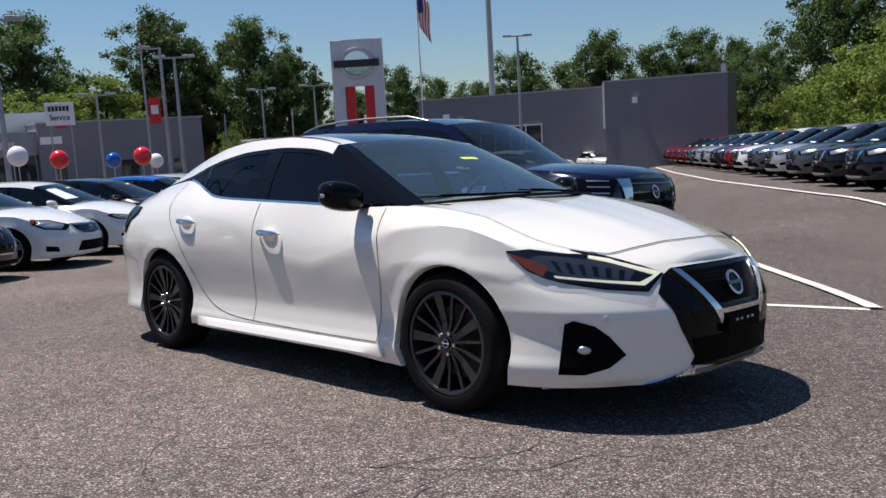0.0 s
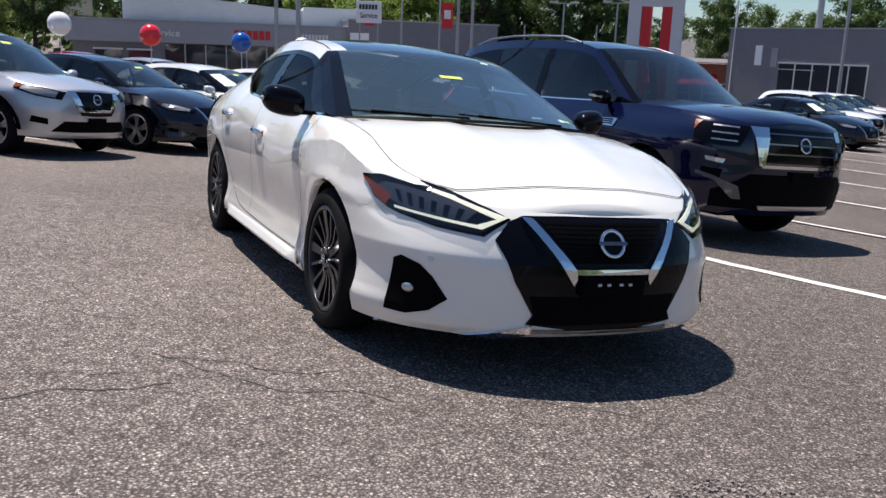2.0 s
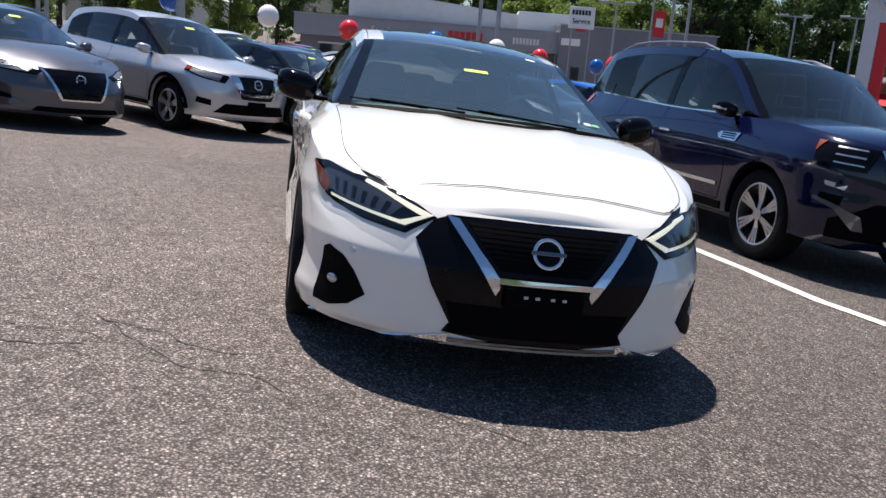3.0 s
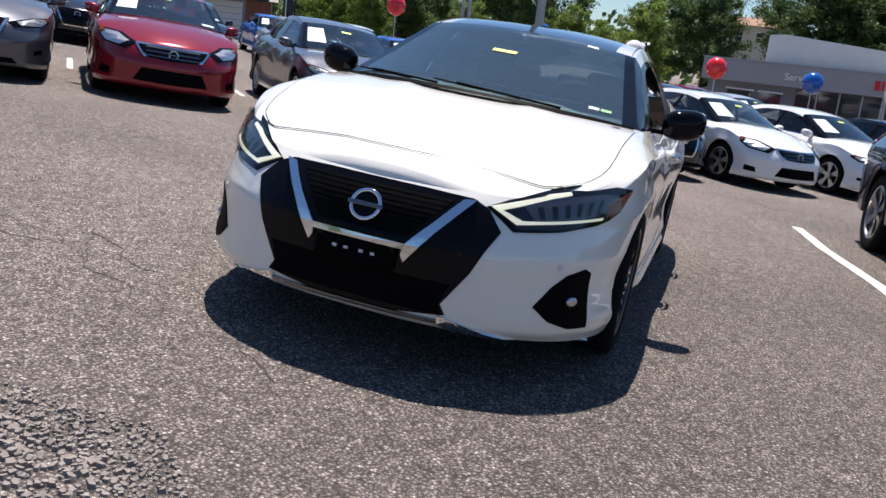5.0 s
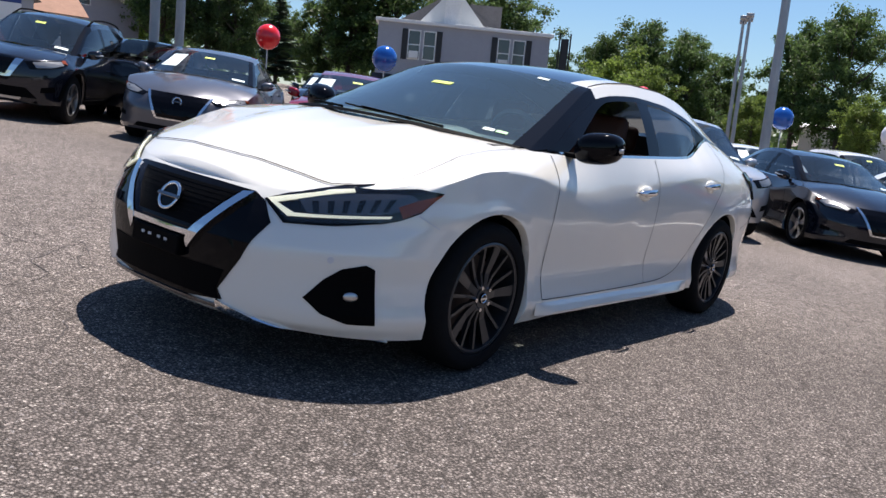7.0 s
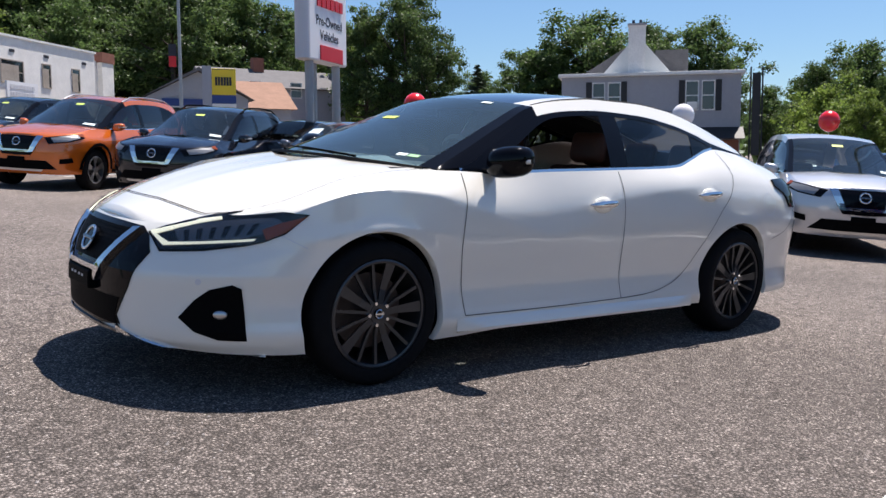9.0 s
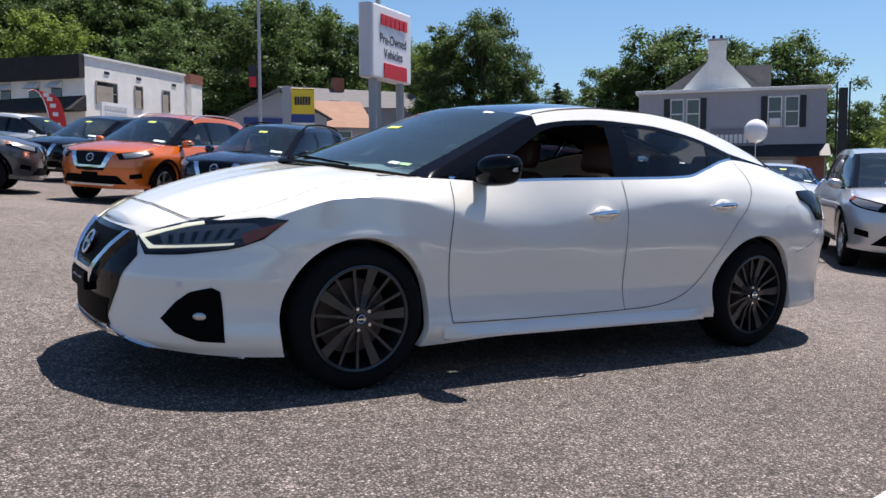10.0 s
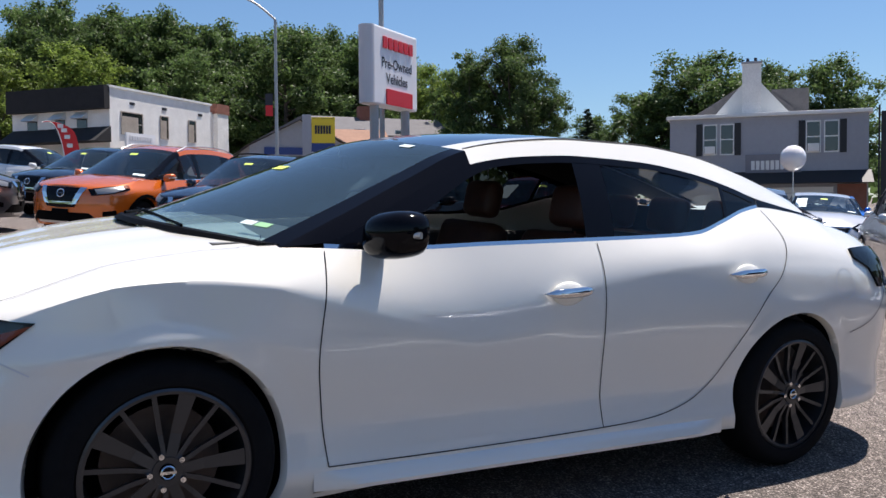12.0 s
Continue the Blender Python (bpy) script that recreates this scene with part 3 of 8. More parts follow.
def side_patch(sh, xb0, xb1, xt0, xt1, lo, hi, n, m, side, off=0.0):
    """A patch of the cabin's side between two curves of height; lo and hi are functions of x."""
    rows = []
    for i in range(n + 1):
        u = i / n
        row = []
        for j in range(m + 1):
            w = j / m
            x = (xb0 + (xb1 - xb0) * u) * (1 - w) + (xt0 + (xt1 - xt0) * u) * w
            z = float(lo(x)) * (1 - w) + float(hi(x)) * w
            zb, zr = float(sh.belt(x)), float(sh.rail_z(x))
            k = min(1.0, max(0.0, (z - zb) / max(zr - zb, 1e-3)))
            y = (float(sh.yb(x)) - 0.012) * (1 - k) + float(sh.rail_y(x)) * k + 0.022 * math.sin(math.pi * k) * min(1.0, (zr - zb) / 0.2)
            row.append((x, side * (y + off), z))
        rows.append(row)
    return rows


def grid_ob(name, g, mat, parent, label="", flip=False):
    vs, fs = [], []
    add_grid(vs, fs, g, flip)
    return mesh_ob(name, vs, fs, mat, parent, label)


class Skin:
    """Lays panels on a body: outlines drawn flat are pressed on to the surface."""

    def __init__(self, bm):
        from mathutils.bvhtree import BVHTree
        self.tree = BVHTree.FromBMesh(bm)

    def drop(self, p, way):
        hit, nor, _, _ = self.tree.ray_cast(Vector(p) - Vector(way) * 3, Vector(way))
        if hit is None:
            hit, nor, _, _ = self.tree.find_nearest(Vector(p))
        return hit, nor

    WAYS = {"x": (-1, 0, 0), "y": (0, -1, 0), "-y": (0, 1, 0), "z": (0, 0, -1), "dl": (-0.6, -0.8, 0), "dr": (-0.6, 0.8, 0)}

    def basis(self, way):
        w = Vector(self.WAYS[way])
        return (w, Vector((1, 0, 0)), Vector((0, 1, 0))) if way == "z" else (w, Vector((-w.y, w.x, 0)), Vector((0, 0, 1)))

    def panel(self, name, outline, way, mat, parent, lift=0.004, thick=0.02, cell=0.03, label="", dome=0.0):
        """outline: points in space, or pairs across the way ('x': y, z from the front; 'y': x, z from the left; 'z': x, y from above)."""
        w, u, v = self.basis(way)
        pts = []
        for q in outline:
            if len(q) == 2:
                q = {"x": (0, q[0], q[1]), "y": (q[0], 0, q[1]), "-y": (q[0], 0, q[1]), "z": (q[0], q[1], 0)}[way]
            pts.append((Vector(q).dot(u), Vector(q).dot(v)))
        bm = bmesh.new()
        bm.faces.new([bm.verts.new((a, b, 0)) for a, b in pts])
        bmesh.ops.triangulate(bm, faces=bm.faces[:])
        for ax in (0, 1):
            lo, hi = min(q[ax] for q in pts), max(q[ax] for q in pts)
            k = max(1, int((hi - lo) / cell))
            no = Vector((1, 0, 0)) if ax == 0 else Vector((0, 1, 0))
            for i in range(1, k):
                bmesh.ops.bisect_plane(bm, geom=bm.verts[:] + bm.edges[:] + bm.faces[:], plane_co=no * (lo + (hi - lo) * i / k), plane_no=no, dist=1e-5)
        edge = {q for e in bm.edges if e.is_boundary for q in e.verts}
        norm = {}
        for q in bm.verts:
            p = u * q.co.x + v * q.co.y - w * 4
            hit, nor, _, _ = self.tree.ray_cast(p, w)
            if hit is None:
                hit, nor, _, _ = self.tree.find_nearest(p + w * 2.2)
            if nor.dot(w) > 0:
                nor = -nor
            q.co = hit + nor * (lift + (dome if q not in edge else 0))
            norm[q] = nor.copy()
        bm.normal_update()
        for f in bm.faces:
            if f.normal.dot(w) > 0:
                f.normal_flip()
        back = {}
        for e in [e for e in bm.edges if e.is_boundary]:
            quad = []
            for q in e.verts:
                if q not in back:
                    back[q] = bm.verts.new(q.co - norm[q] * thick)
                quad.append(q)
            bm.faces.new((quad[0], quad[1], back[quad[1]], back[quad[0]]))
        bmesh.ops.recalc_face_normals(bm, faces=bm.faces)
        return part(name, bm, mat, parent, label, False)

    def line(self, name, pts, way, width, mat, parent, lift=0.0024, step=0.03):
        """A thin strip along points, for the gaps between panels."""
        way_v = Vector(self.WAYS[way])
        put = {"x": lambda a, b: (3.0, a, b), "y": lambda a, b: (a, 3.0, b), "-y": lambda a, b: (a, -3.0, b), "z": lambda a, b: (a, b, 3.0)}[way]
        dense = []
        ext = [pts[0], *pts, pts[-1]]
        for i0 in range(len(pts) - 1):
            p0, p1, p2, p3 = ext[i0 : i0 + 4]
            k = max(1, int(math.hypot(p2[0] - p1[0], p2[1] - p1[1]) / step))
            for i in range(k):
                t = i / k
                w0, w1, w2, w3 = (-t + 2 * t**2 - t**3) / 2, (2 - 5 * t**2 + 3 * t**3) / 2, (t + 4 * t**2 - 3 * t**3) / 2, (t**3 - t**2) / 2
                dense.append((w0 * p0[0] + w1 * p1[0] + w2 * p2[0] + w3 * p3[0], w0 * p0[1] + w1 * p1[1] + w2 * p2[1] + w3 * p3[1]))
        dense.append(pts[-1])
        q = []
        for a, b in dense:
            hit, nor, _, _ = self.tree.ray_cast(Vector(put(a, b)), way_v)
            if hit is not None:
                q.append((hit, -nor if nor.dot(way_v) > 0 else nor))
        vs, fs = [], []
        for i, (h, nor) in enumerate(q):
            d = (q[min(i + 1, len(q) - 1)][0] - q[max(i - 1, 0)][0]).normalized()
            s = d.cross(nor).normalized() * width / 2
            vs += [tuple(h + s + nor * lift), tuple(h - s + nor * lift)]
            if i:
                fs.append((2 * i - 2, 2 * i - 1, 2 * i + 1, 2 * i))
        return mesh_ob(name, vs, fs, mat, parent)


def make_wheel(parent, at, radius, width, rim_r, side, rim_mat, style, name="wheel", fine=True):
    """A tyre with tread shoulder, a spoked rim, hub and nuts; side is +1 on the car's left."""
    w = empty(name)
    w.parent = parent
    w.location = at
    h = width / 2
    prof = [(rim_r, -h * 0.8), (rim_r + 0.012, -h * 0.95), (rim_r + (radius - rim_r) * 0.55, -h), (radius - 0.02, -h * 0.93), (radius - 0.004, -h * 0.75), (radius, -h * 0.4), (radius, h * 0.4),
            (radius - 0.004, h * 0.75), (radius - 0.02, h * 0.93), (radius - 0.03, h * 0.97), (rim_r + (radius - rim_r) * 0.55, h), (rim_r + 0.012, h * 0.95), (rim_r, h * 0.8)]
    prof = [(r, side * o) for r, o in prof]
    vs, fs = lathe(prof, 64)
    mesh_ob("tyre", vs, [f[::-1] for f in fs] if side > 0 else fs, M["rubber"], w)
    rim = [(rim_r + 0.004, h * 0.90), (rim_r - 0.004, h * 0.93), (rim_r - 0.014, h * 0.90), (rim_r - 0.02, h * 0.55), (rim_r - 0.035, -h * 0.7), (rim_r, -h * 0.85)]
    vs, fs = lathe([(r, side * o) for r, o in rim], 64)
    face = side * h * 0.80
    # spokes are flat tapered bars from hub to rim
    spokes = {"twin": [(k * 72 + d, a, b) for k in range(5) for d, a, b in ((13, 0.020, 0.026), (37, 0.0085, 0.0075), (61, 0.0085, 0.0075))],
              "five": [(k * 72 + d, 0.022, 0.026) for k in range(5) for d in (-8, 8)],
              "many": [(k * 60 + d, 0.014, 0.015) for k in range(6) for d in (-9, 0, 9)]}[style]
    for deg, wi, wo in spokes:
        a = radians(deg + 90)
        d, s = Vector((math.cos(a), 0, math.sin(a))), Vector((-math.sin(a), 0, math.cos(a)))
        r0, r1 = 0.04, rim_r - 0.008
        o = len(vs)
        for r, ww, dep in ((r0, wi * 0.75, 0.0), (0.45 * rim_r, wi * 0.85, -0.010), (r1, wo, 0.006)):
            for q, lay in ((-1, 0), (1, 0), (0.55, -0.022), (-0.55, -0.022)):
                c = d * r + s * ww * q
                vs.append((c.x, face + side * (dep + lay), c.z))
        for k in range(2):
            for e in range(4):
                fs.append((o + 4 * k + e, o + 4 * k + (e + 1) % 4, o + 4 * k + 4 + (e + 1) % 4, o + 4 * k + 4 + e))
    r = mesh_ob("rim", vs, fs, rim_mat, w, smooth=False)
    if not fine:
        o = len(vs)
        part("hub", cyl_bm((0, -side * h * 0.9, 0), (0, face + side * 0.006, 0), 0.06, 0.055, 12), rim_mat, w)
        part("wheel_well", cyl_bm((0, -side * h * 0.95, 0), (0, side * h * 0.1, 0), rim_r * 0.97, seg=20), M["black"], w)
        return w
    bm = cyl_bm((0, face - side * 0.03, 0), (0, face + side * 0.004, 0), 0.050, 0.044, 24)
    part("hub", bm, rim_mat, w)
    part("centre_cap", cyl_bm((0, face, 0), (0, face + side * 0.012, 0), 0.026, 0.024, 20), M["black_gloss"], w)
    ring, rf = lathe([(0.0165, face + side * 0.0125), (0.019, face + side * 0.0145), (0.0215, face + side * 0.0125)], 24)
    mesh_ob("badge", ring, rf, M["chrome"], w)
    part("badge_bar", box_bm(-0.024, min(face + side * 0.011, face + side * 0.0145), -0.004, 0.024, max(face + side * 0.011, face + side * 0.0145), 0.004), M["chrome"], w)
    for k in range(5):
        a = radians(72 * k + 139)
        c = (0.052 * math.cos(a), 0.052 * math.sin(a))
        part("wheel_nut", cyl_bm((c[0], face - side * 0.004, c[1]), (c[0], face + side * 0.012, c[1]), 0.011, 0.009, 6), M["chrome"], w)
    part("brake_disc", cyl_bm((0, -side * h * 0.1, 0), (0, side * h * 0.05, 0), rim_r * 0.72, seg=32), M["disc"], w)
    part("wheel_well", cyl_bm((0, -side * h * 0.95, 0), (0, -side * h * 0.7, 0), rim_r * 0.98, seg=32), M["black"], w)
    return w


def add_cabin(sh, car, detail, roof_mat, paint, glass_f, glass_s, glass_r, black_roof=False):
    """Windscreen, roof, rear window, pillars and side glass."""
    p = sh.p
    xs = p["roof"]  # rail x: screen base, screen top, roof end, rear window base
    n = 3 if detail else 1
    wind = rail_rows(sh, xs[0], xs[1], 8 * n)
    edge = 1
    grid_ob("windscreen", [r[edge:-edge] for r in wind], glass_f, car).visible_shadow = True
    grid_ob("windscreen_frame", [r[:2] for r in wind], M["black_gloss"], car)
    grid_ob("windscreen_frame", [r[-2:] for r in wind], M["black_gloss"], car)
    roof = rail_rows(sh, xs[1], xs[2], 10 * n)
    k = 2 if black_roof else 0
    if black_roof:
        grid_ob("roof_glass", [r[k:-k] for r in roof], roof_mat, car, "dark glass roof panel")
        grid_ob("roof_rail", [r[: k + 1] for r in roof], paint, car)
        grid_ob("roof_rail", [r[-k - 1 :] for r in roof], paint, car)
    else:
        grid_ob("roof", roof, paint, car)
    back = rail_rows(sh, xs[2], xs[3], 8 * n)
    grid_ob("rear_window", [r[3:-3] for r in back], glass_r, car)
    grid_ob("rear_pillar", [r[:4] for r in back], paint, car)
    grid_ob("rear_pillar", [r[-4:] for r in back], paint, car)
    belt, win, rail = sh.belt, sh.wintop, sh.rail_z
    lean = -0.04 if detail else 0.025
    wx = p["windows"]  # front tip, B-pillar front, B-pillar back, rear glass end, quarter start, quarter tip
    for s in (1, -1):
        fl = s < 0
        def sp(*a, off=0.0):
            return side_patch(sh, *a, s, off)
        grid_ob("front_pillar", sp(xs[0], xs[1], xs[0], xs[1], win, rail, 10 * n, 2), paint if p.get("paint_pillar") else M["black_gloss"], car, flip=fl)
        if detail:
            grid_ob("headlining", sp(xs[1], p["rail_end"], xs[1], p["rail_end"], lambda x: win(x) - 0.004, lambda x: rail(x) + 0.01, 18 * n, 3, off=-0.022), M["lining"], car, flip=not fl)
            grid_ob("pillar_lining", [[(x, y * 0.975, z - 0.014) for x, y, z in (r[:4] if s > 0 else r[-4:])] for r in back], M["lining"], car)
        grid_ob("side_rail", sp(xs[1], p["rail_end"], xs[1], p["rail_end"], win, rail, 18 * n, 3), paint, car, flip=fl)
        opened = detail and s > 0
        if not opened:
            grid_ob("side_window", sp(wx[0], wx[1], wx[0], wx[1] + lean, belt, win, 8 * n, 6, off=-0.004), glass_s if not detail else M["glass_dark"], car, "front door glass" if detail else "", flip=fl)
        if detail:
            grid_ob("window_frame", sp(wx[0], wx[5] + 0.03, wx[0], wx[5] + 0.03, lambda x: max(float(belt(x)), float(win(x)) - 0.028 - 0.05 * min(1.0, max(0.0, (x - 0.15) / 0.4))), win, 24 * n, 2, off=0.001), M["black_gloss"], car, flip=fl)
        grid_ob("centre_pillar", sp(wx[1], wx[2], wx[1] + lean, wx[2] + lean, belt, win, 2, 6), M["black_gloss"], car, flip=fl)
        grid_ob("side_window", sp(wx[2], wx[3], wx[2] + lean, wx[3] - 0.03, belt, win, 8 * n, 6, off=-0.004), glass_s if opened or not detail else M["glass_dark"], car, "rear door glass" if detail else "", flip=fl)
        grid_ob("window_divider", sp(wx[3], wx[4], wx[3] - 0.03, wx[4] - 0.03, belt, win, 1, 6), M["black_gloss"], car, flip=fl)
        grid_ob("quarter_window", sp(wx[4], wx[5], wx[4] - 0.03, wx[5], belt, win, 6 * n, 6, off=-0.003), M["glass_dark"], car, flip=fl)
        grid_ob("pillar_trim", sp(wx[5], p["rail_end"], wx[5], p["rail_end"], belt, win, 6 * n, 4), M["black_gloss"] if black_roof else paint, car, flip=fl)
        # bright strip along the foot of the glass
        trim = sp(wx[0], wx[5] + 0.02, wx[0], wx[5] + 0.02, lambda x: belt(x) - 0.002, lambda x: belt(x) + 0.014, 20 * n, 1, off=0.010)
        grid_ob("belt_trim", trim, M["chrome"] if p.get("bright", True) else M["black"], car, flip=fl)


def add_mirror(car, sh, x, z, paint, size=1.0):
    for s in (1, -1):
        y0 = float(sh.yb(x))
        m = empty("door_mirror")
        m.parent = car
        m.location = (x, s * y0, z)
        bm = bmesh.new()
        ball_bm((0, 0, 0), 1, bm, 24, 16)
        for v in bm.verts:
            c = v.co
            c.x, c.y, c.z = (abs(c.x) ** 0.8) * (1 if c.x > 0 else -1), (abs(c.y) ** 0.75) * (1 if c.y > 0 else -1), (abs(c.z) ** 0.75) * (1 if c.z > 0 else -1)
            c.x = c.x * 0.085 if c.x > 0 else max(c.x * 0.085, -0.035)
            c.y, c.z = c.y * 0.100, c.z * 0.073
            c.z += 0.012 * c.y / 0.100 * s - 0.10 * c.x * (1 if c.z < 0 else 0.1)
            c.x -= 0.25 * c.y * s
            c *= size
            c.y += s * 0.140 * size
            c.z += 0.055
        part("mirror_shell", bm, paint, m, smooth=True)
        part("mirror_foot", box_bm(-0.03, min(0, s * 0.12) - 0.02, -0.012, 0.05, max(0, s * 0.12) + 0.02, 0.012, 0.008), M["black"], m)
        part("turn_signal", cyl_bm((0.060, s * 0.165, 0.050), (-0.022, s * 0.262, 0.062), 0.016, 0.011, 10), M["alloy"], m)


def finish_body(sh, car, paint, bm, arch_r, arch_z, name="body"):
    p = sh.p
    for cx in (p["wb"] / 2, -p["wb"] / 2):
        for s in (1, -1):
            cut_arch(bm, cx + p.get("arch_dx", 0.0), arch_z, arch_r, s, 0.24)
    me = bpy.data.meshes.new(name)
    bm.to_mesh(me)
    me.materials.append(paint)
    me.materials.append(M["black"])
    me.polygons.foreach_set("use_smooth", [True] * len(me.polygons))
    me.set_sharp_from_angle(angle=radians(40))
    ob = new(name, me)
    ob.parent = car
    return ob


def add_floor(sh, car, z=0.24):
    p = sh.p
    part("underbody", box_bm(-p["wb"] / 2 - 0.7, -0.62, z - 0.03, p["wb"] / 2 + 0.7, 0.62, z, 0.0), M["black"], car)


def inner_cabin(car, sh, seats=True, z0=0.45, seat_mat=None):
    """Dashboard, wheel, seats and dark inner sides."""
    p = sh.p
    seat_mat = seat_mat or M["dash"]
    wx = p["windows"]
    zb = float(sh.belt(0.0))
    part("cabin_floor", box_bm(p["deck"] - 0.2, -0.70, z0 - 0.2, p["cowl"] + 0.1, 0.70, z0 - 0.17), M["dash"], car)
    for s in (1, -1):
        part("door_lining", box_bm(p["deck"] - 0.1, s * 0.76 - 0.03, z0 - 0.17, p["cowl"] - 0.1, s * 0.76 + 0.03, zb - 0.06, 0.02), M["dash"], car)
    bm = prism_bm([(p["cowl"] + 0.2, zb - 0.35), (p["cowl"] + 0.2, zb - 0.02), (p["cowl"] - 0.25, zb + 0.0), (p["cowl"] - 0.42, zb - 0.05), (p["cowl"] - 0.45, zb - 0.35)], -0.70, 0.70, "y")
    part("dashboard", bm, M["dash"], car)
    part("parcel_shelf", box_bm(p["deck"] - 0.15, -0.6, zb - 0.05, p["deck"] + 0.35, 0.6, zb - 0.02), M["dash"], car)
    if not seats:
        return
    ring, rf = lathe([(0.165, 0.0), (0.18, 0.018), (0.195, 0.0), (0.18, -0.018), (0.165, 0.0)], 32)
    st = mesh_ob("steering_wheel", ring, rf, M["dash"], car)
    st.matrix_basis = pose(p["cowl"] - 0.52, 0.37, zb - 0.02, 0, 0, 0) @ Matrix.Rotation(radians(-65), 4, "Y") @ Matrix.Rotation(radians(90), 4, "X")
    for x, y in ((0.0, 0.37), (0.0, -0.37), (-0.95, 0.40), (-0.95, -0.40), (-0.95, 0.0)):
        seat = empty("seat")
        seat.parent = car
        seat.location = (x + p.get("seat_dx", 0.0), y, z0 - 0.15)
        w = 0.25 if y else 0.16
        part("seat_cushion", box_bm(-0.25, -w, 0.0, 0.27, w, 0.17, 0.05), seat_mat, seat, smooth=True)
        back = part("backrest", box_bm(-0.07, -w, 0.0, 0.07, w, 0.62 if x > -0.5 else 0.60, 0.05), seat_mat, seat, smooth=True)
        back.matrix_basis = pose(-0.27, 0, 0.12, 0, -17, 0)
        head = part("headrest", box_bm(-0.05, -0.13, 0.0, 0.05, 0.13, 0.19, 0.045, seg=3), seat_mat, seat, smooth=True)
        head.matrix_basis = pose(-0.47, 0, 0.74 if x > -0.5 else 0.70, 0, -10, 0)
    return


